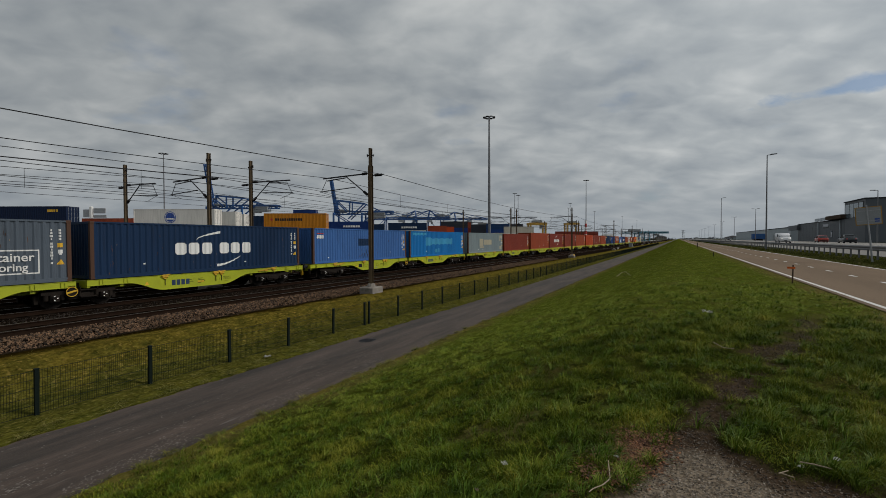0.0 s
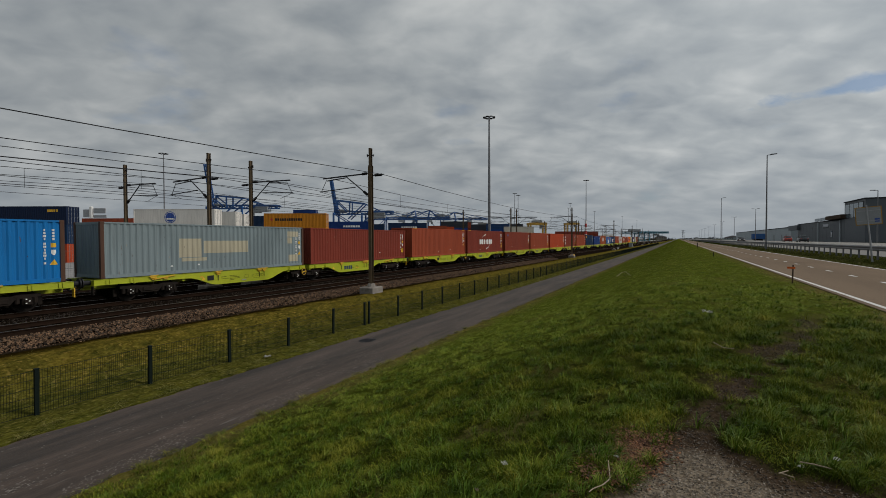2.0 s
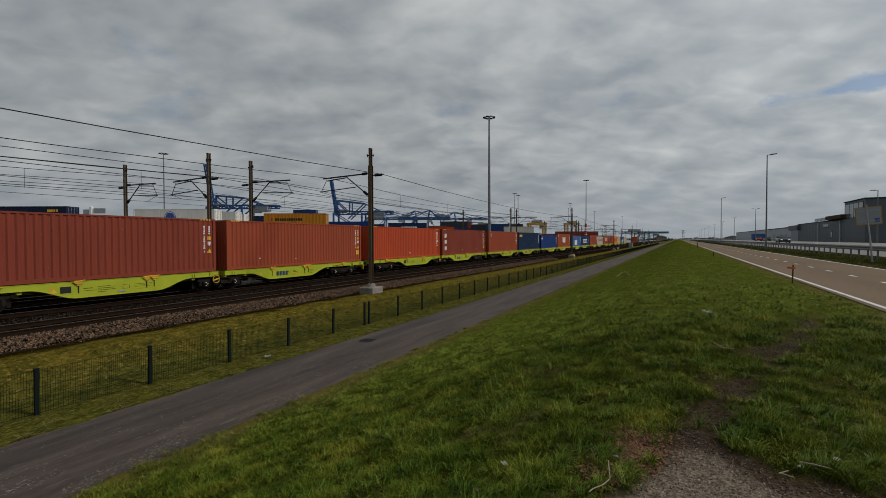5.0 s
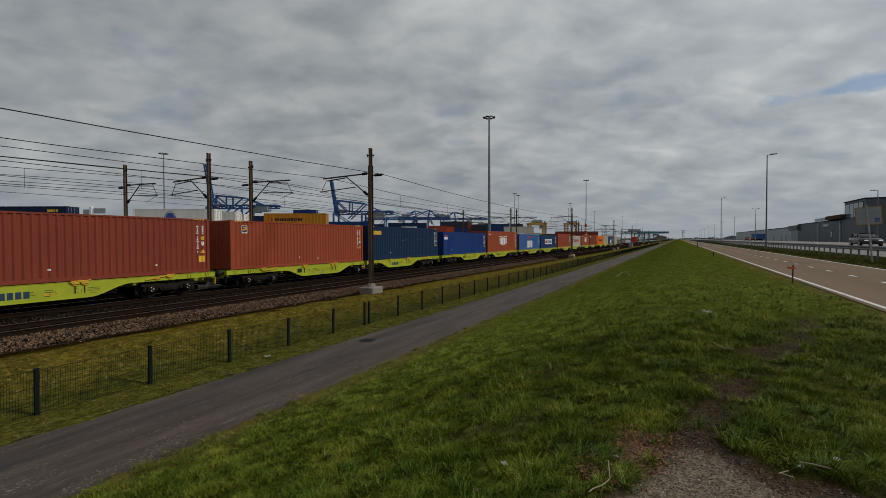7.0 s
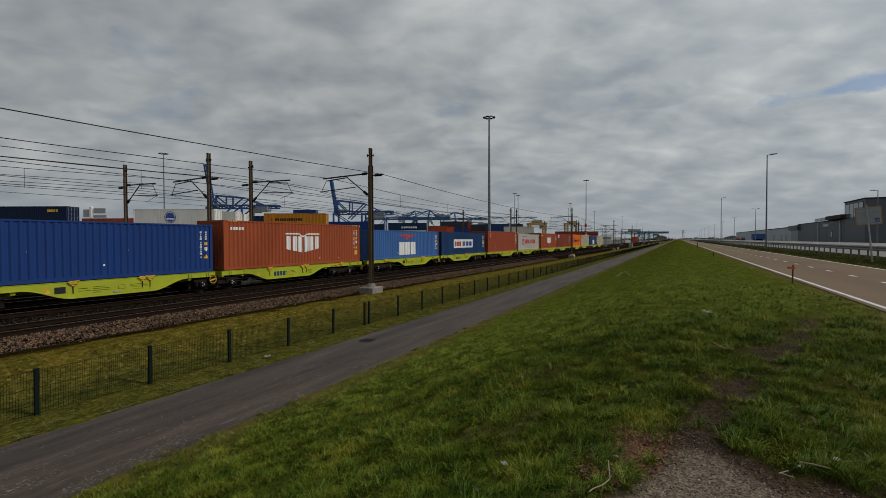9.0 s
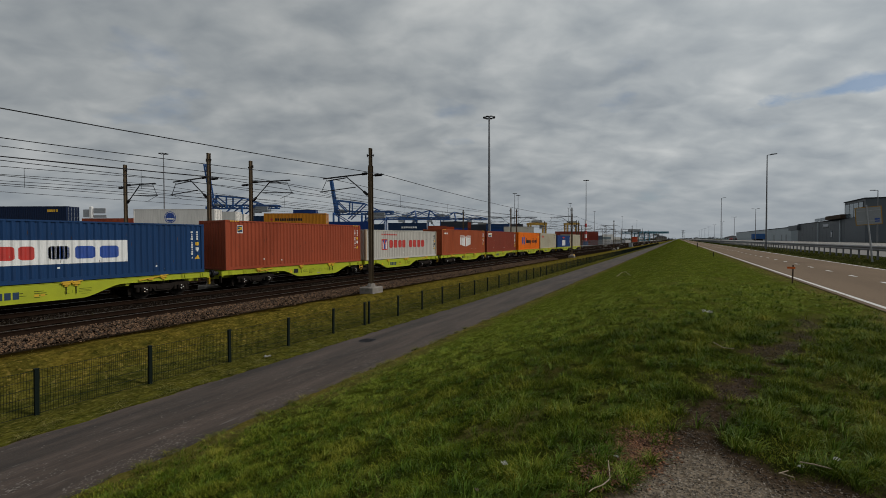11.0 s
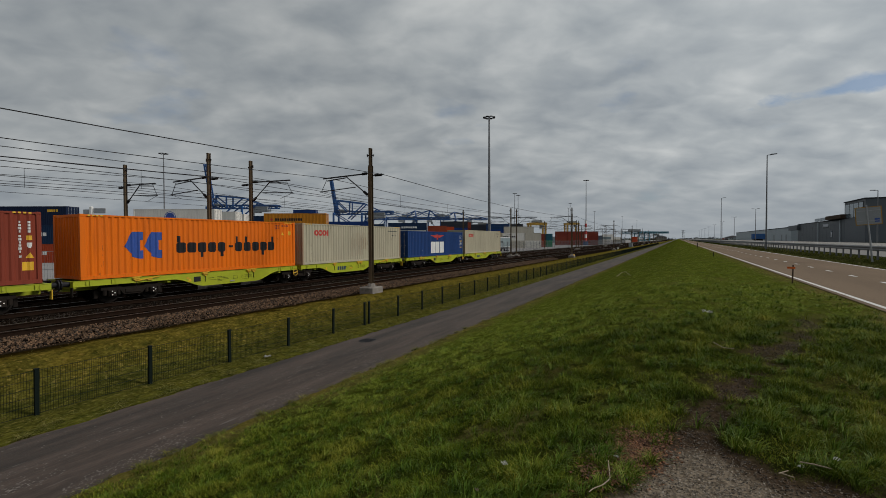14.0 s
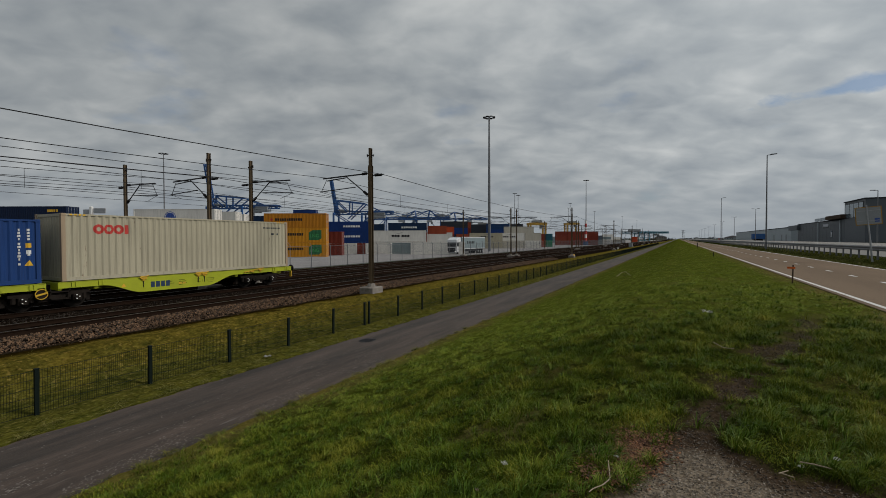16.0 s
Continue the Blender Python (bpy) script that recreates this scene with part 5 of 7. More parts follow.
def guard_rail():
    g = base("guard_rail", pose(11.8, 0, 0), "galvanised motorway guard rail on short posts", "guard rail")
    bm = bmesh.new()
    prof = [(0, 0.62), (0.05, 0.66), (0.05, 0.72), (0.0, 0.76), (0.0, 0.80), (0.05, 0.84), (0.05, 0.90), (0.0, 0.94)]
    for s in (-1, 1):
        for z in (0.0,):
            a = [(s * (0.10 + p), q) for p, q in prof]
            rows = [[bm.verts.new((x, y, 1.40 + q)) for x, q in a] for y in (-40, 900)]
            for i in range(len(a) - 1):
                bm.faces.new((rows[0][i], rows[0][i + 1], rows[1][i + 1], rows[1][i]))
    part("beam", bm, LAMPST, g)
    bm = bmesh.new()
    box(bm, -0.05, 0.05, -0.03, 0.03, -0.05, 0.9)
    box(bm, -0.10, 0.10, -0.04, 0.04, 0.72, 0.84)
    post = mesh_of("post", bm, LAMPST)
    for k in range(240):
        again("post", post, g, pose(0, 10 + k * 1.75, 1.40))


guard_rail()


def street_lamp(at, arms, h=12.6, group="street lamps"):
    o = base("street_lamp", at, "tall grey tapered steel street lamp" + (" with two arms" if len(arms) > 1 else " with one arm"), "street lamp", group)
    bm = bmesh.new()
    rod(bm, (0, 0, -0.1), (0, 0, 1.6), 0.14, 0.13, 10)
    rod(bm, (0, 0, 1.6), (0, 0, h), 0.115, 0.06, 10)
    part("pole", bm, LAMPST, o)
    for s in arms:
        bm = bmesh.new()
        rod(bm, (0, 0, h - 0.05), (s * 0.5, 0, h + 0.03), 0.04, sides=6)
        part("arm", bm, LAMPST, o)
        bm = bmesh.new()
        prism(bm, [(s * 0.35, h - 0.05), (s * 1.15, h + 0.03), (s * 1.15, h + 0.11), (s * 0.40, h + 0.10)], "y", -0.14, 0.14)
        part("lamp_head", bm, DARKST, o)
    return o


for k in range(2):
    street_lamp(pose(11.2, 78.1 + 76 * k, 1.3), (1,), 13.55)
for k in range(8):
    street_lamp(pose(23.0, 181 + 64 * k, 1.95), (-1, 1), 10.9)
for k in range(1):
    street_lamp(pose(34.0, 115 + 66 * k, 1.9), (-1,), 10.2)


def road_sign():
    o = base("road_sign", pose(11.0, 37.9, 1.28), "grey back of a yellow-edged road sign on leaning post", "road sign")
    bm = bmesh.new()
    rod(bm, (0, 0, -0.05), (0, 0, 1.5), 0.055, sides=10)
    rod(bm, (0, 0, 1.5), (-0.02, 0, 3.75), 0.042, sides=10)
    post = part("post", bm, GALV, o)
    post.rotation_euler = (0, radians(-4.8), 0)
    for x0, x1 in ((-0.64, 0.62),):
        bm = bmesh.new()
        box(bm, x0, x1, 0.0, 0.025, 2.45, 3.62, 0.02)
        p = part("sign_panel", bm, OCHRE, o, "yellow-edged panel")
        bm = bmesh.new()
        box(bm, x0 + 0.05, x1 - 0.05, -0.006, -0.001, 2.50, 3.57)
        part("panel_back", bm, CRANEGREY, p)
        for z in (2.7, 3.35):
            bm = bmesh.new()
            box(bm, x0 + 0.06, x1 - 0.06, -0.035, -0.007, z, z + 0.04)
            part("stiffener", bm, GALV, p)
        p.rotation_euler = (0, radians(-4), 0)
    bm = bmesh.new()
    box(bm, 0.26, 0.5, -0.0075, -0.0065, 2.62, 2.86)
    part("sticker", bm, BLUEMARK, o, "small blue sticker").rotation_euler = (0, radians(-4), 0)
    o.rotation_euler = (0, 0, radians(-16))


road_sign()


def marker(at, h, w, material, label, tag=None):
    o = base("marker_post", at, label, "marker post")
    bm = bmesh.new()
    box(bm, -w, w, -w, w, -0.1, h, w * 0.3)
    part("stake", bm, material, o)
    if tag:
        bm = bmesh.new()
        box(bm, -0.17, 0.06, -w - 0.008, -w - 0.001, h - 0.14, h - 0.07)
        part("ribbon", bm, tag, o, "orange ribbon")
    return o


ORANGE = surface("orange_ribbon", (0.7, 0.14, 0.03), 0.6)
BROWNW = surface("brown_stake", (0.075, 0.05, 0.035), 0.85, 0, None, 8, 0.5, 0.002, 60, 0.2)
marker(pose(3.58, 19.6, 1.24, 2, 1), 0.70, 0.02, BROWNW, "thin brown wooden stake with orange ribbon", ORANGE)
marker(pose(2.9, 48, 1.24), 0.40, 0.03, DARKST, "short dark plastic road marker")
marker(pose(3.2, 96, 1.24), 0.9, 0.07, DARKST, "short dark plastic road marker")


# ---- container yard ----
AXIS_R = Vector((math.cos(radians(TURN)), math.sin(radians(TURN)), 0))
AXIS_F = Vector((-math.sin(radians(TURN)), math.cos(radians(TURN)), 0))


def yard_at(s, d, z=-0.47):
    p = AXIS_R * s + AXIS_F * d
    return p.x, p.y, z


def stacked(s, d, colours, length=L40, tall=True, turn=0.0, marks=None):
    """A stack of containers, long side to the viewer; s is its left end, colours from the bottom up."""
    h = 2.896 if tall else 2.591
    for k, c in enumerate(colours):
        if c is None:
            continue
        x, y, z = yard_at(s + length / 2, d + 1.22)
        at = pose(x, y, z + k * h, 0, 0, TURN - 90 + turn)
        word = {"gold": "golden-orange", "deepnavy": "dark blue", "oxide": "oxide-red", "rust": "rust-brown", "royal": "royal-blue", "dark": "dark grey", "cream": "cream", "beige": "beige", "navy": "navy", "maroon": "maroon", "ink": "very dark navy"}.get(c, c)
        o = container(at, c, word + " freight container stacked in the yard", tall, False, length, "containers in the yard", True, flat=c in ("white", "beige"))
        m = marks[k] if marks and k < len(marks) else ""
        if m == "word_leaf":
            decal(o, "word_mark", BLACKMARK, blocks(2.4, 7.8, 1.35, 1.85, 12, 0.22, False))
            leaf = decal(o, "leaf_mark", GREENMARK, [(8.8, 11.3, lambda y: 0.45 + 0.35 * max(0, (y - 10.7) / 0.6), lambda y: 2.45 - 0.5 * max(0, (9.5 - y) / 0.7))])
            cu = bpy.data.curves.new("lettering", "FONT")
            cu.body, cu.size, cu.extrude = "LNG", 0.95, 0.004
            cu.materials.append(LEAFLIGHT)
            ob = new("lettering", cu)
            ob.parent = o
            ob.matrix_basis = pose(1.222, 8.95 - L40 / 2, 1.0, 90, 0, 90)
        elif m == "word_dark":
            decal(o, "word_mark", BLACKMARK, blocks(2.2, 7.6, 1.4, 1.9, 12, 0.22, False))
            decal(o, "dot_mark", REDMARK, disc(1.5, 1.65, 0.25))
        elif m == "word_white":
            decal(o, "word_mark", WHITE, blocks(4.2, 9.2, 1.2, 1.75, 7, 0.2, False))
        elif m == "word_black":
            decal(o, "word_mark", BLACKMARK, blocks(4.0, 6.2, 1.2, 1.75, 3, 0.18, False) + blocks(6.6, 8.8, 1.2, 1.75, 3, 0.18, False) + swoosh(5.2, 6.8, 1.95, 2.3, 0.12, True))
        elif m == "round_blue":
            decal(o, "round_mark", BLUEMARK, disc(5.4, 1.5, 0.98))
            d2 = decal(o, "ring_mark", WHITE, disc(5.4, 1.5, 0.86, 0.78) + [(4.75, 6.05, 1.1, 1.35)])
            d2.location.x = 0.005
        elif m == "word_gold_end":
            decal(o, "word_mark", YELLOWMARK, blocks(9.2, 10.9, 2.0, 2.4, 5, 0.2, False))


def yard():
    stacked(-69.9, 68, ["red", "navy", "ink"], marks=["word_white", "word_white", "word_gold_end"])
    stacked(-82.4, 68, ["maroon", "navy", "ink"])
    stacked(-85.5, 105, ["oxide", "rust", "rust"])
    stacked(-80.0, 128, ["navy", "maroon", "dark"])
    stacked(-52.3, 75, ["cream", "white", "white"], 13.716, marks=["", "", "round_blue"])
    stacked(-57.0, 92, ["white", "white", "white"])
    stacked(-50.5, 82, ["white", "cream", "white"])
    stacked(-52.5, 90, ["white", "white", "white"])
    stacked(-47.0, 97, ["white", "white", "navy"])
    stacked(-35.5, 88, ["gold", "gold", "amber"], turn=2.0, marks=["word_leaf", "word_leaf", "word_dark"])
    stacked(-40.5, 120, ["navy", "navy", "royal", "royal"], 6.058)
    stacked(-33.0, 128, ["royal", "royal", "royal"], marks=["", "word_white", "word_white"])
    stacked(-28.0, 96, ["oxide", "oxide"], 6.058, False)
    stacked(-32.6, 106, ["white"], 6.058, False)
    stacked(-18.2, 116, ["white", "white"], 13.716, marks=["", "word_black"])
    stacked(-17.3, 140, ["rust", "oxide", "navy"], marks=["", "", "word_white"])
    stacked(-26.0, 150, ["maroon", "navy", "navy"], 6.058)
    stacked(-4.9, 141, ["white", "white", "rust"], 6.058, False)
    stacked(-7.3, 100, ["white"])
    stacked(-18.2, 104, ["white"], 6.058, False)
    stacked(-13.4, 106, ["grey"], 6.058, False)
    # a container seen end-on, cut short to fit the camera's view
    stacked(-20.4, 105, ["maroon"], 2.44, False)
    stacked(-26.4, 104.5, ["white"], 6.058, False)
    stacked(-9.0, 150, ["white", "white"], marks=["", "word_black"])
    stacked(-2.2, 152, ["royal", "maroon", "red"], 6.058, False)
    stacked(-1.0, 200, ["oxide", "navy", "royal", "dark"], 12.192)
    stacked(7.0, 206, ["red", "rust", "oxide", "rust"], 6.058)
    stacked(6.0, 198, ["oxide", "rust"], 6.058)
    stacked(10.0, 165, ["cream", "cream"], marks=["", "word_black"])
    stacked(18.6, 167, ["beige", "white"], marks=["", "word_black"])
    stacked(31.0, 167, ["white", "beige"], 6.058)
    stacked(25.7, 185, ["beige", "cream", "beige"])
    stacked(23.0, 234, ["navy", "royal", "royal", "deepnavy"])
    stacked(36.5, 236, ["oxide", "maroon", "dark", "dark"], 6.058)
    stacked(12.0, 240, ["green", "navy", "dark", "dark"])
    stacked(39.0, 195, ["rust", "oxide"], 6.058)
    stacked(45.5, 196, ["green", "teal"], 2.99)
    stacked(63.8, 250, ["maroon", "maroon", "oxide"], 6.058, False)
    stacked(70.2, 250, ["oxide", "maroon", "maroon"], tall=False)
    stacked(83.0, 254, ["maroon", "oxide", "maroon"], 6.058, False)
    stacked(100.0, 410, ["grey", "grey"])
    stacked(96.0, 300, ["grey", "slate"], 12.192)
    stacked(180.0, 500, ["white", "white", "white"])
    stacked(196.0, 520, ["cream", "white"])
    stacked(205.0, 480, ["red", "red"], 6.058)
    stacked(166.0, 470, ["white", "grey"])
    stacked(255.0, 600, ["grey", "white"])
    stacked(-28.0, 230, ["navy", "rust", "royal", "navy"])


yard()


def light_mast(s, d, h):
    x, y, z = yard_at(s, d, -0.5)
    o = base("light_mast", pose(x, y, z), "very tall grey floodlight mast with a crown of lamps", "light mast", "yard light masts")
    bm = bmesh.new()
    r = 0.42 if d < 150 else 0.30
    rod(bm, (0, 0, 0), (0, 0, h * 0.5), r, r * 0.8, 12)
    rod(bm, (0, 0, h * 0.5), (0, 0, h), r * 0.8, r * 0.5, 12)
    part("pole", bm, LAMPST, o)
    bm = bmesh.new()
    n = 12
    for k in range(n):
        a, b = k * math.tau / n, (k + 1) * math.tau / n
        rod(bm, (1.2 * math.cos(a), 1.2 * math.sin(a), h - 0.2), (1.2 * math.cos(b), 1.2 * math.sin(b), h - 0.2), 0.06, sides=5)
        if k % 3 == 0:
            rod(bm, (0, 0, h - 0.1), (1.2 * math.cos(a), 1.2 * math.sin(a), h - 0.2), 0.06, sides=5)
    part("crown", bm, DARKST, o)
    for k in range(8):
        a = k * math.tau / 8
        bm = bmesh.new()
        box(bm, 1.1, 1.75, -0.36, 0.36, h - 0.42, h - 0.22, 0.04)
        part("floodlight", bm, DARKST, o, "", pose(0, 0, 0, 0, 0, math.degrees(a)))


for x, top, d in ((866, 208, 125), (292, 270, 176), (1037, 320, 261), (911, 343, 333), (917, 346, 328), (1009, 361, 470), (1006, 369, 540), (1052, 375, 600), (1101, 384, 800), (1127, 392, 950)):
    light_mast((x - 784) * d / 784, d, 3.37 + (424.5 - top) * d / 784)


def red_white_pole():
    # lower bands of the light mast, moved forward to fit the camera's view
    x, y, z = yard_at(79.6, 247)
    o = base("banded_pole", pose(x, y, z), "red and white mast bands with blue foot, placed to line up with the light mast", "pole")
    for k in range(6):
        bm = bmesh.new()
        rod(bm, (0, 0, 2 + k * 2.0), (0, 0, 4 + k * 2.0), 0.6, sides=10)
        part("band", bm, WHITE if k % 2 else REDMARK, o)
    bm = bmesh.new()
    rod(bm, (0, 0, 0), (0, 0, 2), 1.3, sides=10)
    part("foot", bm, CRANEBLUE, o)


red_white_pole()


# ---- cranes ----
def truss(bm, a, b, depth, r, n):
    """A lattice girder from a to b, depth high."""
    a, b = Vector(a), Vector(b)
    up = Vector((0, 0, depth))
    for o in (Vector((0, 0, 0)), up):
        rod(bm, a + o, b + o, r, sides=4)
    for i in range(n):
        p, q = a.lerp(b, i / n), a.lerp(b, (i + 1) / n)
        rod(bm, p + (up if i % 2 else Vector()), q + (Vector() if i % 2 else up), r * 0.7, sides=4)
        rod(bm, p, p + up, r * 0.6, sides=4)
    rod(bm, b, b + up, r * 0.6, sides=4)


def quay_crane(s, d, boom_z, apex_z, back, fore, material, raised=0.0, flip=1, legs=28.0):
    """A ship-to-shore crane. Local x runs along the boom; the front leg stands at 0."""
    x, y, z = yard_at(s, d, -0.5)
    o = base("quay_crane", pose(x, y, z, 0, 0, TURN + (0 if flip > 0 else 180)), "large blue steel quay crane with lattice boom and stays", "crane", "quay cranes")
    w = 9.0
    for lx in (0, -legs * 0.6):
        for ly in (-w, w):
            bm = bmesh.new()
            rod(bm, (lx, ly, 0), (lx, ly, boom_z + 1), 1.05, 0.9, 4)
            part("leg", bm, material, o)
    bm = bmesh.new()
    for lx in (0, -legs * 0.6):
        rod(bm, (lx, -w, boom_z * 0.42), (lx, w, boom_z * 0.42), 0.7, sides=4)
        rod(bm, (lx, -w, boom_z), (lx, w, boom_z), 0.8, sides=4)
    for ly in (-w, w):
        rod(bm, (0, ly, boom_z * 0.42), (-legs * 0.6, ly, boom_z * 0.42), 0.7, sides=4)
        rod(bm, (-legs * 0.6, ly, boom_z * 0.42), (0, ly, boom_z), 0.5, sides=4)
        rod(bm, (0, ly, 1.2), (-legs * 0.6, ly, 1.2), 0.8, sides=4)
    part("portal", bm, material, o)
    bm = bmesh.new()
    for ly in (-2.5, 2.5):
        truss(bm, (-back, ly, boom_z), (0, ly, boom_z), 2.4, 0.55, 8)
        if not raised:
            truss(bm, (0, ly, boom_z), (fore, ly, boom_z), 2.4, 0.7, 12)
        else:
            up = Vector((math.cos(raised), 0, math.sin(raised)))
            hy = ly * 0.6
            for k in (0, 1.5):
                rod(bm, Vector((0.3 - k, hy, boom_z + 1)), Vector((0.3 - k, hy, boom_z + 1)) + up * fore, 0.62, sides=4)
            for i in range(10):
                p = Vector((0.3, hy, boom_z + 1)) + up * fore * i / 10
                rod(bm, p, p + up * fore / 10 + Vector((-1.5, 0, 0)), 0.3, sides=4)
    part("boom", bm, material, o)
    bm = bmesh.new()
    k, rise = back / 55, apex_z - boom_z
    for ly in ((-w * 0.6, w * 0.6) if raised else ()):
        # tie beam, king post and struts over the back girder
        rod(bm, (0, ly, boom_z), (0, ly, apex_z), 0.75, sides=4)
        rod(bm, (0, ly, apex_z), (-28 * k, ly, boom_z + rise * 0.75), 0.6, sides=4)
        rod(bm, (-28 * k, ly, boom_z + rise * 0.75), (-44 * k, ly, boom_z + rise * 0.18), 0.6, sides=4)
        rod(bm, (-14.3 * k, ly, boom_z), (-14.3 * k, ly, boom_z + rise * 0.86), 0.65, sides=4)
        rod(bm, (0, ly, apex_z), (-12 * k, ly, boom_z + 1.5), 0.6, sides=4)
        rod(bm, (0, ly, boom_z + rise * 0.55), (-5 * k, ly, boom_z + 1), 0.4, sides=4)
        rod(bm, (-13 * k, ly, boom_z - 4), (-28 * k, ly, boom_z + rise * 0.72), 0.6, sides=4)
        rod(bm, (-28 * k, ly, boom_z - 6), (-40 * k, ly, boom_z + rise * 0.3), 0.6, sides=4)
        box(bm, -55 * k, -31 * k, ly - 0.6, ly + 0.6, boom_z + 1.4, boom_z + 2.6)
    for ly in (() if raised else (-w * 0.6, w * 0.6)):
        rod(bm, (0, ly, boom_z), (-2, ly * 0.3, apex_z), 0.95, sides=4)
        rod(bm, (-legs * 0.6, ly, boom_z), (-2, ly * 0.3, apex_z), 0.8, sides=4)
        rod(bm, (-back * 0.95, ly * 0.4, boom_z + 2), (-2, ly * 0.3, apex_z), 0.45, sides=4)
        if not raised:
            rod(bm, (-2, ly * 0.3, apex_z), (fore * 0.5, ly * 0.4, boom_z + 2.4), 0.45, sides=4)
            rod(bm, (-2, ly * 0.3, apex_z), (fore * 0.92, ly * 0.4, boom_z + 2.4), 0.45, sides=4)
    part("mast_frame", bm, material, o)
    bm = bmesh.new()
    if raised:
        box(bm, -back * 0.86, -back * 0.58, -4, 4, boom_z - 2.8, boom_z + 1.2, 0.2)
        box(bm, -back * 0.24, -back * 0.05, -4, 4, boom_z + 2.2, boom_z + 3.6, 0.2)
    else:
        box(bm, -back * 0.75, -back * 0.3, -4, 4, boom_z + 2.6, boom_z + 7, 0.2)
    part("machine_house", bm, CRANEGREY, o, "pale grey machine house")
    bm = bmesh.new()
    tx = fore * 0.35 if not raised else -back * 0.72
    box(bm, tx, tx + 7, -3.5, 3.5, boom_z - 3.5, boom_z - 0.8, 0.2)
    box(bm, tx + 5, tx + 8, -1.5, 1.5, boom_z - 6, boom_z - 3.4, 0.2)
    part("trolley", bm, CRANEGREY, o, "pale grey trolley with cabin")


quay_crane(-181.5, 350, 28.5, 39.0, 52, 34, CRANEBLUE, radians(81), -1, 45)
quay_crane(-88, 366, 24.5, 36, 47, 27, CRANEBLUE, radians(81), -1, 38)
quay_crane(-72, 560, 29, 40, 20, 46, CRANEBLUE, 0.0)
quay_crane(-35, 590, 30, 42, 26, 40, CRANEBLUE, 0.0)
quay_crane(-20, 600, 31, 43, 30, 40, CRANEBLUE, 0.0, -1)
quay_crane(18, 620, 31, 42, 26, 44, CRANEBLUE, 0.0)
quay_crane(345, 750, 13, 16, 40, 36, TEAL, 0.0, 1)


def yard_crane(s, d, h, span):
    x, y, z = yard_at(s, d, -0.5)
    o = base("yard_crane", pose(x, y, z, 0, 0, TURN), "yellow straddling yard crane over the stacks", "crane", "yard cranes")
    for lx in (-span / 2, span / 2):
        for ly in (-4, 4):
            bm = bmesh.new()
            rod(bm, (lx, ly, 0), (lx, ly, h), 0.8, sides=4)
            part("leg", bm, YELLOWST, o)
    for ly in (-4, 4):
        bm = bmesh.new()
        box(bm, -span / 2 - 1, span / 2 + 1, ly - 0.5, ly + 0.5, h, h + 1.6)
        part("girder", bm, YELLOWST, o)
    bm = bmesh.new()
    box(bm, -3, 3, -3.5, 3.5, h + 1.6, h + 3.2, 0.1)
    box(bm, 2, 4, -1, 1, h - 2.4, h, 0.1)
    part("trolley", bm, CRANEGREY, o)


yard_crane(26.8, 300, 11.5, 6)
yard_crane(63.5, 300, 13, 10)
yard_crane(116, 400, 16.5, 10)


def yard_signs():
    x, y, z = yard_at(-82.4, 104, 8.25)
    o = base("mirror_board", pose(x, y, z, 0, 0, TURN), "two pale grey rounded panels on a white post", "board")
    bm = bmesh.new()
    box(bm, -0.35, 0.35, -0.3, 0.3, -0.05, 2.7, 0.1)
    part("post", bm, WHITE, o)
    for x0, x1, z0, z1 in ((-1.9, -0.5, 0.0, 2.0), (0.5, 3.4, 0.9, 2.3), (0.5, 3.6, -0.1, 0.7)):
        bm = bmesh.new()
        box(bm, x0, x1, -0.12, 0.12, z0 + 0.16, z1, 0.1)
        part("panel", bm, GALV, o)


yard_signs()


# ---- highway side ----
def warehouse_pale():
    o = base("warehouse", pose(60, 333, 1.2), "long pale grey metal-clad warehouse", "warehouse")
    bm = bmesh.new()
    box(bm, 0.2, 60, 0, 284, -0.3, 8.3)
    part("wall", bm, LIGHTCLAD, o)
    for k in range(24):
        bm = bmesh.new()
        box(bm, -0.04, 0.2, k * 11.83 + 0.06, (k + 1) * 11.83 - 0.06, 0.0, 8.2, 0.02)
        part("cladding_panel", bm, LIGHTCLAD, o)
    bm = bmesh.new()
    box(bm, -0.3, 60.3, -0.3, 284.3, 8.3, 8.65)
    part("roof", bm, ROOFM, o)
    for y, w, h in ((12, 3.5, 4.2), (26, 3.5, 4.2), (52, 3.5, 4.2), (92, 4, 4.2), (120, 4, 4.2)):
        bm = bmesh.new()
        box(bm, -0.12, -0.05, y, y + w, 0, h, 0.02)
        part("roller_door", bm, CRANEGREY, o)


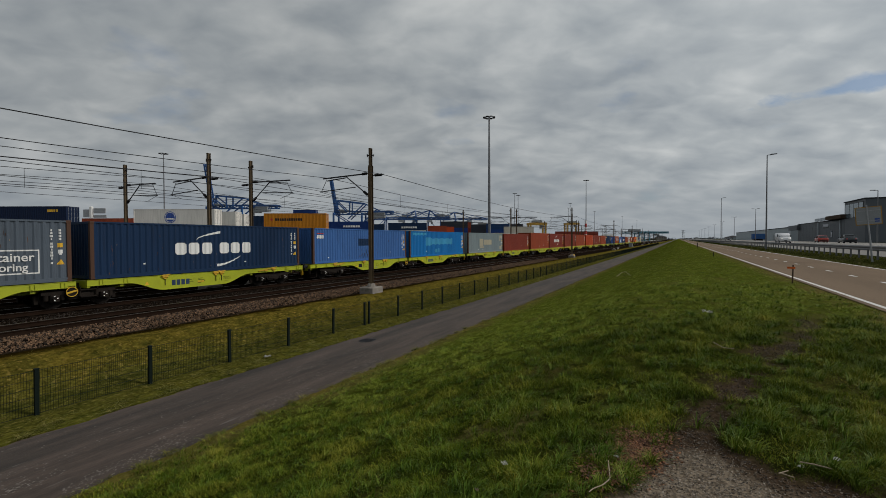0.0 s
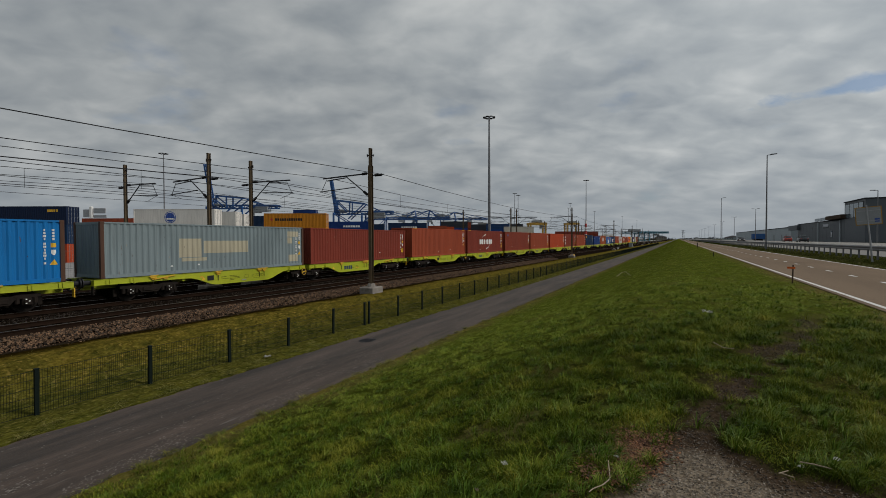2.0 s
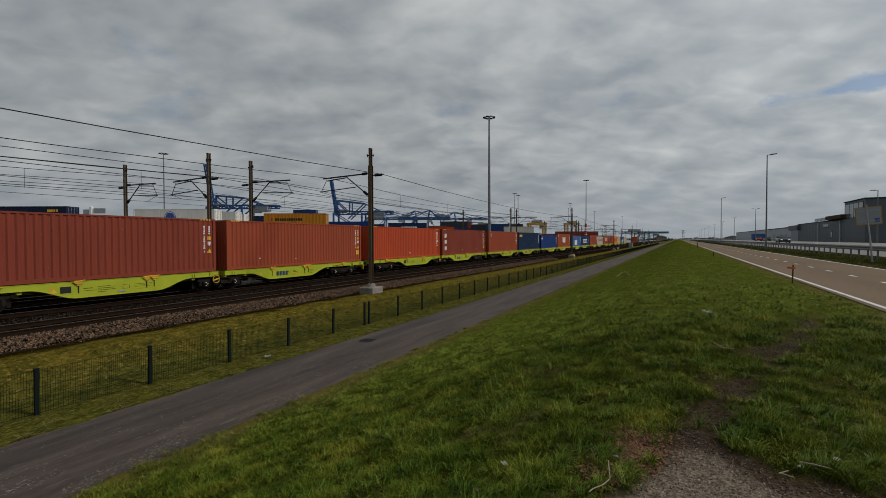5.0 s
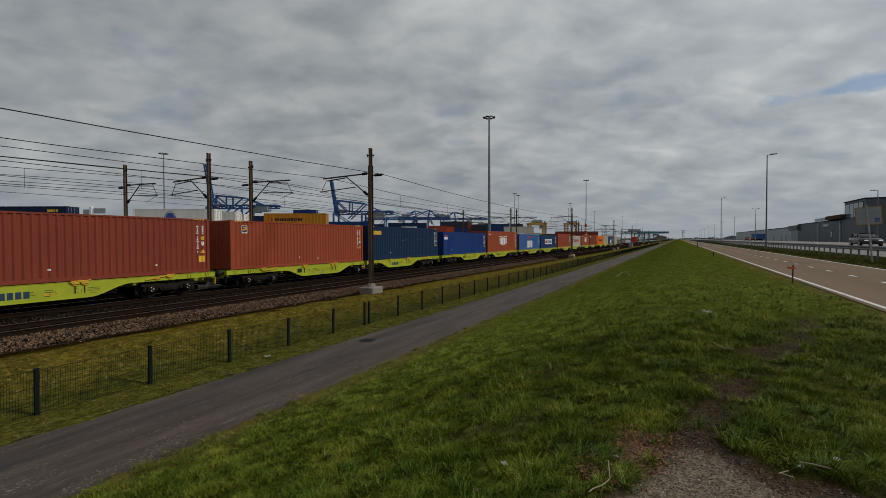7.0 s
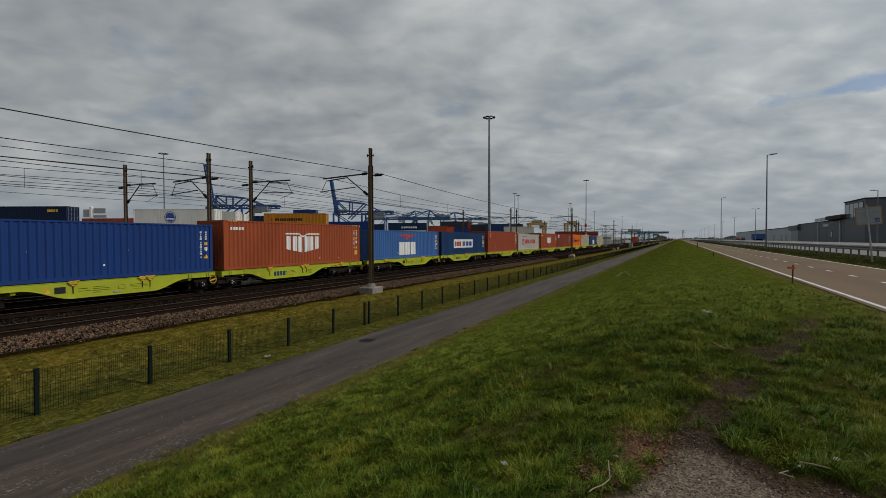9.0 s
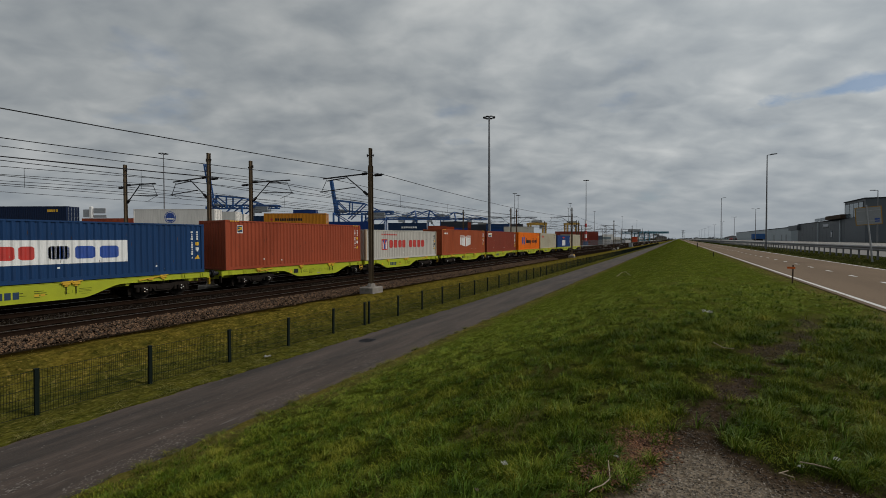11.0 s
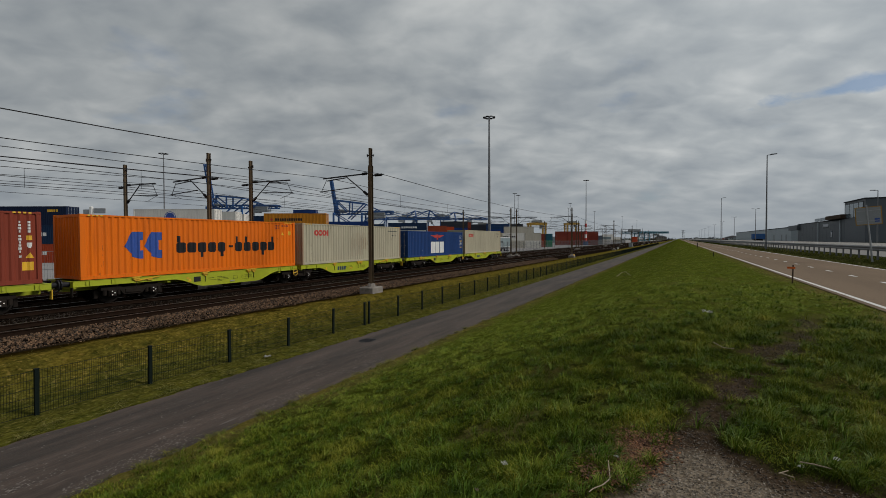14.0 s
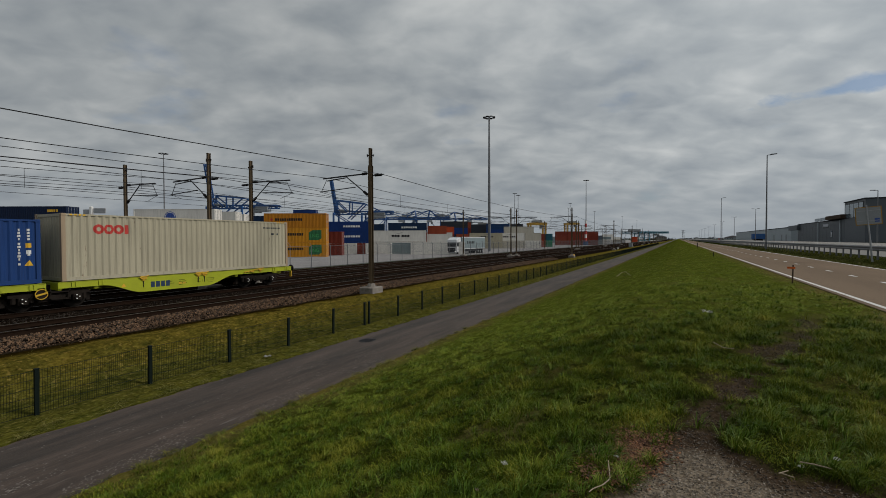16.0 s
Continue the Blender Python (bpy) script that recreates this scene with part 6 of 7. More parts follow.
def warehouse_dark():
    o = base("factory_building", pose(60, 214, 1.2), "anthracite metal-clad factory hall with glazed corner block", "factory")
    bm = bmesh.new()
    box(bm, 0.2, 70, 23, 102, -0.3, 9.4)
    part("hall_wall", bm, DARKCLAD, o)
    for k in range(13):
        bm = bmesh.new()
        box(bm, -0.03, 0.2, 23 + k * 6.07 + 0.04, 23 + (k + 1) * 6.07 - 0.04, 0.0, 9.3, 0.015)
        part("cladding_panel", bm, DARKCLAD, o)
    bm = bmesh.new()
    box(bm, -0.25, 70, 22.9, 102.2, 9.4, 9.7)
    part("hall_roof", bm, ROOFM, o)
    bm = bmesh.new()
    box(bm, 0, 60, 0, 22.9, -0.3, 16.0)
    part("block_wall", bm, DARKCLAD, o)
    for k in range(10):
        bm = bmesh.new()
        box(bm, 0.1 + k * 6, 6 + k * 6 - 0.06, -0.05, 0.0, 0, 15.9, 0.01)
        part("cladding_panel", bm, DARKCLAD, o)
    bm = bmesh.new()
    prism(bm, [(-0.3, 16.0), (60.2, 16.0), (60.2, 16.4), (-0.3, 16.4)], "y", -0.3, 23.2)
    part("block_roof", bm, ROOFM, o)
    for k in range(4):
        w = bmesh.new()
        box(w, -0.10, -0.02, 2.0 + k * 5, 6.8 + k * 5, 9.6, 15.2, 0.01)
        f = part("window", w, DARKST, o)
        w = bmesh.new()
        box(w, -0.12, -0.105, 2.15 + k * 5, 6.65 + k * 5, 9.75, 15.05)
        part("pane", w, PALEGLASS, f)
    for y, h, z0, z1 in ((44, 9, 6.4, 8.3), (38.5, 2.4, 2.0, 5.0), (92, 1.0, 3.0, 4.5), (71, 0.8, 6.2, 7.2)):
        w = bmesh.new()
        box(w, -0.10, -0.04, y, y + h, z0, z1, 0.01)
        f = part("window", w, DARKST, o)
        w = bmesh.new()
        box(w, -0.12, -0.105, y + 0.12, y + h - 0.12, z0 + 0.12, z1 - 0.12)
        part("pane", w, GLASS, f)
    for y in (27.0, 60.0):
        w = bmesh.new()
        box(w, -0.5, -0.05, y, y + 0.7, 0, 9.3, 0.05)
        part("downpipe", w, LIGHTCLAD, o, "pale grey downpipe")
    w = bmesh.new()
    box(w, -1.8, 5, 21, 42, 9.7, 11.4, 0.1)
    part("roof_deck", w, BROWNW, o, "dark brown timber-clad roof deck")
    w = bmesh.new()
    for k in range(12):
        rod(w, (0.3, 42.5 + k * 2.4, 9.7), (0.3, 42.5 + k * 2.4, 11.3), 0.06, sides=4)
    rod(w, (0.3, 42.5, 11.3), (0.3, 69, 11.3), 0.06, sides=4)
    part("roof_railing", w, GALV, o)
    for k in range(11):
        w = bmesh.new()
        box(w, 0.28, 0.32, 42.7 + k * 2.4, 44.7 + k * 2.4, 9.9, 11.2)
        part("railing_pane", w, PALEGLASS, o)
    w = bmesh.new()
    box(w, -1.6, -0.1, 97, 118, 6.3, 9.1, 0.1)
    part("canopy", w, DARKCLAD, o, "dark canopy box")


PALEGLASS = surface("reflecting_pale_glass", (0.16, 0.21, 0.24), 0.15, 0.3, None, 0.2, 0.5, 0, 20, 0.05)
warehouse_pale()
warehouse_dark()


def trailer(at, colour, length, label):
    o = base("semi_trailer", at, label, "trailer")
    bm = bmesh.new()
    box(bm, -1.27, 1.27, -length / 2, length / 2, 1.15, 3.95, 0.05)
    part("box_body", bm, PAINT[colour], o)
    bm = bmesh.new()
    box(bm, -0.5, 0.5, -length / 2, length / 2, 0.85, 1.15)
    box(bm, -1.2, 1.2, -length / 2 + 0.05, -length / 2 + 0.2, 0.5, 0.7)
    part("chassis", bm, DARKST, o)
    for k in range(3):
        for s in (-1, 1):
            bm = bmesh.new()
            rod(bm, (s * 0.85, -length / 2 + 1.5 + k * 1.3, 0.5), (s * 1.22, -length / 2 + 1.5 + k * 1.3, 0.5), 0.5, sides=16)
            part("wheel", bm, TYRE, o)
    return o


trailer(pose(38.0, 287, 1.5, 0, 0, -78), "blue", 6.2, "bright blue box trailer parked by the warehouse")


# ---- vehicles ----
def loft(bm, sections):
    """A body from cross-sections, each (y, [(x, z), ...]) with as many points."""
    rings = [[bm.verts.new((x, y, z)) for x, z in ring] for y, ring in sections]
    n = len(rings[0])
    for a, b in zip(rings, rings[1:]):
        for i in range(n):
            bm.faces.new((a[i], a[(i + 1) % n], b[(i + 1) % n], b[i]))
    bm.faces.new(rings[0][::-1])
    bm.faces.new(rings[-1])
    bmesh.ops.recalc_face_normals(bm, faces=bm.faces)


def shell(w, z0, z1, k=0.12):
    """A rounded box outline."""
    return [(-w, z0 + k), (-w + k, z0), (w - k, z0), (w, z0 + k), (w, z1 - k), (w - k, z1), (-w + k, z1), (-w, z1 - k)]


def car(at, paint_m, label, category, length=4.4, width=0.88, height=1.48, van=False, group="vehicles on the motorway"):
    """A car with its nose at +y."""
    o = base("passenger_car" if not van else "delivery_van", at, label, category, group)
    f = length / 2
    bm = bmesh.new()
    if van:
        loft(bm, [(-f, shell(width * 0.95, 0.35, height - 0.05)), (-f + 0.15, shell(width, 0.22, height)), (f - 2.0, shell(width, 0.22, height)), (f - 1.75, shell(width * 0.98, 0.22, height - 0.05)),
                  (f - 1.0, shell(width * 0.97, 0.22, 1.28)), (f - 0.2, shell(width * 0.93, 0.22, 1.05)), (f, shell(width * 0.85, 0.3, 0.85))])
    else:
        loft(bm, [(-f, shell(width * 0.86, 0.38, 0.85)), (-f + 0.15, shell(width * 0.97, 0.25, 0.98)), (-f + 0.8, shell(width, 0.20, 0.98)), (f - 1.3, shell(width, 0.20, 0.95)),
                  (f - 0.25, shell(width * 0.95, 0.22, 0.78)), (f, shell(width * 0.8, 0.3, 0.62))])
    part("body", bm, paint_m, o, "", None, True)
    bm = bmesh.new()
    if van:
        loft(bm, [(f - 1.92, shell(width * 0.93, 1.25, height - 0.12, 0.05)), (f - 1.72, shell(width * 0.93, 1.25, height - 0.14, 0.05)), (f - 0.98, shell(width * 0.9, 1.2, 1.29, 0.02))])
        part("windscreen", bm, GLASS, o)
        for s in (-1, 1):
            bm = bmesh.new()
            prism(bm, [(f - 2.6, 1.22), (f - 1.45, 1.22), (f - 1.85, height - 0.2), (f - 2.6, height - 0.2)], "x", s * width - 0.01 * s, s * width + 0.006 * s)
            part("side_window", bm, GLASS, o)
    else:
        loft(bm, [(-f + 0.25, shell(width * 0.80, 0.92, 1.0, 0.02)), (-f + 0.75, shell(width * 0.74, 0.92, height - 0.06, 0.1)), (-f + 1.4, shell(width * 0.73, 0.92, height - 0.01, 0.1)), (f - 2.2, shell(width * 0.73, 0.92, height - 0.02, 0.1)),
                  (f - 1.75, shell(width * 0.76, 0.92, height - 0.2, 0.1)), (f - 1.05, shell(width * 0.82, 0.88, 0.95, 0.02))])
        part("cabin_glass", bm, GLASS, o, "dark glazing", None, True)
        bm = bmesh.new()
        loft(bm, [(-f + 0.7, shell(width * 0.70, height - 0.07, height - 0.02, 0.02)), (-f + 1.4, shell(width * 0.70, height - 0.03, height + 0.02, 0.02)), (f - 2.1, shell(width * 0.70, height - 0.05, height + 0.01, 0.02))])
        part("roof", bm, paint_m, o)
        for s in (-1, 1):
            bm = bmesh.new()
            rod(bm, (s * width * 0.83, f - 1.1, 0.93), (s * width * 0.74, f - 2.0, height - 0.06), 0.035, sides=5)
            rod(bm, (s * width * 0.76, -0.1, 0.93), (s * width * 0.74, -0.1, height - 0.04), 0.035, sides=5)
            rod(bm, (s * width * 0.82, -f + 0.3, 0.96), (s * width * 0.74, -f + 0.8, height - 0.06), 0.05, sides=5)
            part("pillar", bm, paint_m, o)
    for s in (-1, 1):
        for y in (f - 0.9, -f + 0.85):
            bm = bmesh.new()
            rod(bm, (s * (width - 0.2), y, 0.33), (s * (width + 0.01), y, 0.33), 0.33, sides=18)
            w = part("wheel", bm, TYRE, o)
            bm = bmesh.new()
            rod(bm, (s * (width + 0.005), y, 0.33), (s * (width + 0.025), y, 0.33), 0.21, sides=10)
            part("rim", bm, GALV, w)
        bm = bmesh.new()
        box(bm, s * width * 0.62 - 0.17, s * width * 0.62 + 0.17, f - 0.12, f + 0.01, 0.58 if not van else 0.78, 0.70 if not van else 0.95, 0.02)
        part("headlight", bm, HEADLIGHT, o, "lit white headlight")
        bm = bmesh.new()
        box(bm, s * width * 0.68 - 0.14, s * width * 0.68 + 0.14, -f - 0.015, -f + 0.1, 0.68, 0.85, 0.02)
        part("tail_light", bm, TAILLIGHT, o)
        bm = bmesh.new()
        box(bm, s * (width + 0.02), s * (width + 0.2), f - 1.65, f - 1.5, 0.95 if not van else 1.25, 1.1 if not van else 1.5, 0.03)
        part("mirror", bm, DARKST, o)
    for y, z in ((f, 0.42), (-f, 0.5)):
        bm = bmesh.new()
        box(bm, -0.26, 0.26, y - 0.005, y + 0.02, z, z + 0.11)
        box(bm, -0.7, 0.7, y - 0.08, y + 0.005, z - 0.14, z - 0.02)
        part("plate_and_grille", bm, DARKST, o)
    return o


HEADLIGHT = glow("headlight_glow", (1.0, 0.97, 0.9), 0.12)
TAILLIGHT = surface("tail_light_red", (0.35, 0.02, 0.02), 0.25)
CARWHITE = surface("white_car_paint", (0.62, 0.63, 0.64), 0.25, 0, None, 1, 0.5, 0, 40, 0.03)
CARRED = surface("red_car_paint", (0.36, 0.035, 0.02), 0.25, 0, None, 1, 0.5, 0, 40, 0.03)
CARGREY = surface("dark_grey_car_paint", (0.035, 0.04, 0.045), 0.25, 0.2, None, 1, 0.5, 0, 40, 0.03)
CARBLACK = surface("black_car_paint", (0.018, 0.02, 0.023), 0.2, 0.2, None, 1, 0.5, 0, 40, 0.03)
ROAD_Z = 1.99
DRIVES = [  # thing, x, heading, [(t, y)]
    (car(pose(18.5, 110, ROAD_Z, 0, 0, 180), CARWHITE, "white delivery van driving towards the camera", "van", 5.1, 0.95, 1.95, True), 18.5, 180, 110, -29.0),
    (car(pose(18.5, 220, ROAD_Z, 0, 0, 180), CARBLACK, "black saloon car with lit headlights", "car", 4.6, 0.92, 1.45), 18.5, 180, 220.5, -22.1),
    (car(pose(27, 121.6, ROAD_Z), CARRED, "red hatchback driving away on the motorway", "car", 4.0, 0.86, 1.5), 27.0, 0, 121.6, 16.6),
    (car(pose(27, 105, ROAD_Z), CARGREY, "dark grey estate car driving away", "car", 4.5, 0.9, 1.52), 27.0, 0, 105.0, 16.3),
]


def lorry(at):
    o = base("articulated_lorry", at, "white articulated lorry with grey curtain-sided trailer", "lorry")
    bm = bmesh.new()
    loft(bm, [(8.3, shell(1.2, 0.35, 2.6, 0.15)), (8.15, shell(1.25, 0.3, 3.3, 0.15)), (7.2, shell(1.25, 0.5, 3.75, 0.15)), (6.1, shell(1.25, 0.7, 3.85, 0.12))])
    cab = part("cab", bm, CARWHITE, o)
    bm = bmesh.new()
    box(bm, -1.12, 1.12, 8.2, 8.34, 1.75, 2.7, 0.04)
    part("windscreen", bm, GLASS, cab)
    bm = bmesh.new()
    box(bm, -0.95, 0.95, 8.26, 8.36, 0.45, 1.5, 0.04)
    part("grille", bm, DARKST, cab)
    for s in (-1, 1):
        bm = bmesh.new()
        box(bm, s * 1.25 - 0.01, s * 1.25 + 0.01, 6.9, 7.9, 1.8, 2.7)
        part("side_window", bm, GLASS, cab)
        bm = bmesh.new()
        box(bm, s * 1.3, s * 1.5, 7.95, 8.1, 1.9, 2.7, 0.03)
        part("mirror", bm, DARKST, cab)
        bm = bmesh.new()
        box(bm, s * 0.95 - 0.2, s * 0.95 + 0.2, 8.27, 8.37, 0.55, 0.75, 0.03)
        part("headlight", bm, HEADLIGHT, cab)
    bm = bmesh.new()
    box(bm, -1.27, 1.27, -8.2, 5.4, 1.2, 3.95, 0.05)
    part("trailer_body", bm, PAINT["grey"], o, "grey curtain-sided body")
    for s in (-1, 1):
        bm = bmesh.new()
        for z0, z1 in ((1.15, 1.3), (3.8, 3.98)):
            box(bm, s * 1.27, s * 1.29, -8.2, 5.4, z0, z1)
        part("side_rail", bm, CARWHITE, o)
        bm = bmesh.new()
        for k in range(5):
            box(bm, s * 1.272, s * 1.28, -1.5 + k * 0.9, -0.9 + k * 0.9, 2.4, 2.95)
        part("word_mark", bm, BLACKMARK, o, "plain dark block mark")
    bm = bmesh.new()
    box(bm, -0.5, 0.5, -8.0, 7.5, 0.75, 1.15)
    box(bm, -1.2, 1.2, -3.5, 3.6, 0.55, 1.0)
    part("chassis", bm, DARKST, o)
    wheels = []
    for y in (7.1, 4.2, -3.9, -5.2, -6.5):
        for s in (-1, 1):
            bm = bmesh.new()
            rod(bm, (s * 0.18, 0, 0), (s * -0.18, 0, 0), 0.5, sides=18)
            w = part("wheel", bm, TYRE, o, "", pose(s * 1.03, y, 0.5))
            bm = bmesh.new()
            rod(bm, (s * 0.17, 0, 0), (s * 0.20, 0, 0), 0.3, sides=8)
            part("rim", bm, GALV, w)
            wheels.append(w)
    return o, wheels


LORRY, LORRY_WHEELS = lorry(pose(-45, 245, -0.47, 0, 0, 180))


# ---- distance ----
def far_things():
    rnd = random.Random(12)
    house = 0
    for x, y, w, l, h, m in ((75, 980, 18, 24, 3, LIGHTCLAD), (60, 1250, 16, 20, 3, CRANEGREY), (95, 1200, 30, 20, 5, LIGHTCLAD), (36, 1350, 14, 18, 4, WHITE), (120, 980, 24, 30, 5, LIGHTCLAD), (-60, 1500, 30, 24, 8, CONCRETE), (100, 860, 9, 22, 3, CRANEGREY), (78, 720, 8, 10, 4, CRANEBLUE), (88, 760, 7, 9, 4, WHITE)):
        o = base("far_building", pose(x, y, 1.2), "small far building with pitched roof", "building", "far buildings")
        bm = bmesh.new()
        box(bm, 0, w, 0, l, -0.5, h)
        part("wall", bm, m, o)
        bm = bmesh.new()
        prism(bm, [(-0.5, h), (w + 0.5, h), (w / 2, h + w * 0.13)], "y", -0.5, l + 0.5)
        part("roof", bm, FARTILE, o)
        for k in range(4):
            bm = bmesh.new()
            box(bm, w * (0.1 + 0.22 * k), w * (0.22 + 0.22 * k), -0.06, 0.0, h * 0.4, h * 0.75)
            part("window", bm, GLASS, o)
    # lattice pylon far down the road
    o = base("pylon", pose(13.4, 1500, 1.2), "far grey lattice electricity pylon", "pylon")
    bm = bmesh.new()
    for sx in (-1, 1):
        for sy in (-1, 1):
            rod(bm, (sx * 3, sy * 3, 0), (sx * 1.5, sy * 1.5, 27), 0.4, sides=4)
    for z, w in ((6, 2.7), (13, 2.3), (20, 1.9)):
        for s in (-1, 1):
            rod(bm, (-w, s * w, z), (w, s * w, z), 0.3, sides=4)
            rod(bm, (-w, s * w, z), (w * 0.8, s * w * 0.8, z + 7), 0.3, sides=4)
    part("tower", bm, DARKST, o)
    for z in (20, 26):
        bm = bmesh.new()
        rod(bm, (-5, 0, z), (5, 0, z), 0.5, sides=4)
        part("crossarm", bm, DARKST, o)
    # woods on the horizon, as many small leafy clumps
    bm = bmesh.new()
    for k in range(900):
        a = rnd.uniform(-1.05, 0.55)
        r = rnd.uniform(1700, 2100)
        h = rnd.uniform(3, 8) * (1.0 if rnd.random() < 0.8 else 1.5)
        x, y = r * math.sin(a), r * math.cos(a)
        for j in range(3):
            c = Vector((x + rnd.uniform(-6, 6), y + rnd.uniform(-6, 6), h * rnd.uniform(0.3, 0.9)))
            v = [bm.verts.new(c + Vector((rnd.uniform(-5, 5), rnd.uniform(-5, 5), rnd.uniform(-2.5, 2.5)))) for _ in range(4)]
            for f in ((0, 1, 2), (0, 2, 3), (0, 1, 3), (1, 2, 3)):
                bm.faces.new([v[i] for i in f])
    tagged(part("far_woods", bm, WOODS), "dark leafless woods along the horizon", "woods", kind="stuff")


FARTILE = surface("far_roof_tiles", (0.20, 0.19, 0.19), 0.9)
WOODS = surface("far_bare_woods", (0.055, 0.055, 0.05), 0.95)
far_things()


# ---- foreground: grass, stones, litter ----
def blades(name, label, count, region, height, width, material, seed, keep):
    """Many grass blades in one mesh; region(rng, n) gives their feet."""
    rng = np.random.default_rng(seed)
    x, y = region(rng, count)
    thick = lambda a, b: noise.noise(Vector((a * 2.3, b * 2.3, 7.0))) + 0.7 * noise.noise(Vector((a * 5.5, b * 5.5, 2.0))) + 0.5 * noise.noise(Vector((a * 0.7, b * 0.7, 5.0)))
    luck = rng.uniform(-1.5, 0.25, count)
    ok = np.array([q < thick(a, b) and keep(a, b) for a, b, q in zip(x, y, luck)])
    x, y = x[ok], y[ok]
    n = len(x)
    z = np.array([ground_h(a, b) for a, b in zip(x, y)])
    dist = np.hypot(x, y)
    grow = np.clip(dist / 7.0, 0.9, 2.2)
    tuft = np.array([noise.noise(Vector((a * 2.3, b * 2.3, 7.0))) + 0.7 * noise.noise(Vector((a * 5.5, b * 5.5, 2.0))) for a, b in zip(x, y)])
    clump = np.clip(0.80 + 1.6 * tuft, 0.42, 2.5)
    h = height * rng.uniform(0.45, 1.25, n) * clump * np.clip(grow, 1, 1.25)
    w = width * rng.uniform(0.7, 1.3, n) * grow
    a = rng.uniform(0, 2 * np.pi, n)
    lie = np.clip(dist / 8.0, 0.9, 1.9)
    lean = rng.normal(0, 0.85, n) * h * lie
    lean2 = rng.normal(0.7, 0.7, n) * h * lie
    foot = np.stack([x, y, z - 0.01], 1)
    side = np.stack([np.cos(a), np.sin(a), np.zeros(n)], 1)
    fwd = np.stack([-np.sin(a), np.cos(a), np.zeros(n)], 1)
    mid = foot + fwd * (lean2 * 0.35)[:, None] + np.stack([np.zeros(n), np.zeros(n), h * 0.6], 1)
    tip = foot + fwd * lean2[:, None] + side * lean[:, None] * 0.6 + np.stack([np.zeros(n), np.zeros(n), h], 1)
    return blade_mesh(name, label, foot, mid, tip, side, w, material)


def tufts(name, label, count, per, region, height, width, material, seed, keep):
    """Tussocks: blades that spring from one foot and bend outwards, a little more to one side."""
    rng = np.random.default_rng(seed)
    cx, cy = region(rng, count)
    ok = np.array([keep(a, b) and noise.noise(Vector((a * 1.1, b * 1.1, 17.0))) > rng.uniform(-0.5, 0.35) for a, b in zip(cx, cy)])
    cx, cy = cx[ok], cy[ok]
    cz = np.array([ground_h(a, b) for a, b in zip(cx, cy)])
    size = rng.uniform(0.55, 1.25, len(cx))
    cx, cy, cz, size = (np.repeat(v, per) for v in (cx, cy, cz, size))
    n = len(cx)
    a = rng.uniform(0, 2 * np.pi, n)
    out = np.stack([np.cos(a), np.sin(a), np.zeros(n)], 1)
    side = np.stack([-np.sin(a), np.cos(a), np.zeros(n)], 1)
    h = height * size * rng.uniform(0.5, 1.15, n)
    reach = h * rng.uniform(0.15, 1.35, n)
    up = lambda k: np.stack([np.zeros(n), np.zeros(n), h * k], 1)
    foot = np.stack([cx, cy, cz - 0.01], 1) + out * (rng.uniform(0, 0.035, n) * size)[:, None]
    drift = np.array([0.35, 0.1, 0.0])[None] * h[:, None]
    mid = foot + out * (reach * 0.4)[:, None] + up(0.65) + drift * 0.3
    tip = foot + out * reach[:, None] + up(np.clip(1.1 - 0.35 * reach / h, 0.55, 1.1)) + drift
    return blade_mesh(name, label, foot, mid, tip, side, width * rng.uniform(0.7, 1.3, n), material)


def blade_mesh(name, label, foot, mid, tip, side, w, material):
    n = len(foot)
    verts = np.stack([foot - side * (w / 2)[:, None], foot + side * (w / 2)[:, None], mid + side * (w * 0.4)[:, None], mid - side * (w * 0.4)[:, None], tip], 1).reshape(-1, 3)
    k = np.arange(n) * 5
    loops = np.stack([k, k + 1, k + 2, k + 3, k + 3, k + 2, k + 4], 1).reshape(-1)
    me = bpy.data.meshes.new(name)
    me.vertices.add(len(verts))
    me.vertices.foreach_set("co", verts.astype(np.float32).ravel())
    me.loops.add(len(loops))
    me.loops.foreach_set("vertex_index", loops.astype(np.int32))
    me.polygons.add(2 * n)
    start = np.stack([np.arange(n) * 7, np.arange(n) * 7 + 4], 1).ravel()
    me.polygons.foreach_set("loop_start", start.astype(np.int32))
    me.update(calc_edges=True)
    me.validate()
    me.materials.append(material)
    return tagged(new(name, me), label, "grass", kind="stuff")


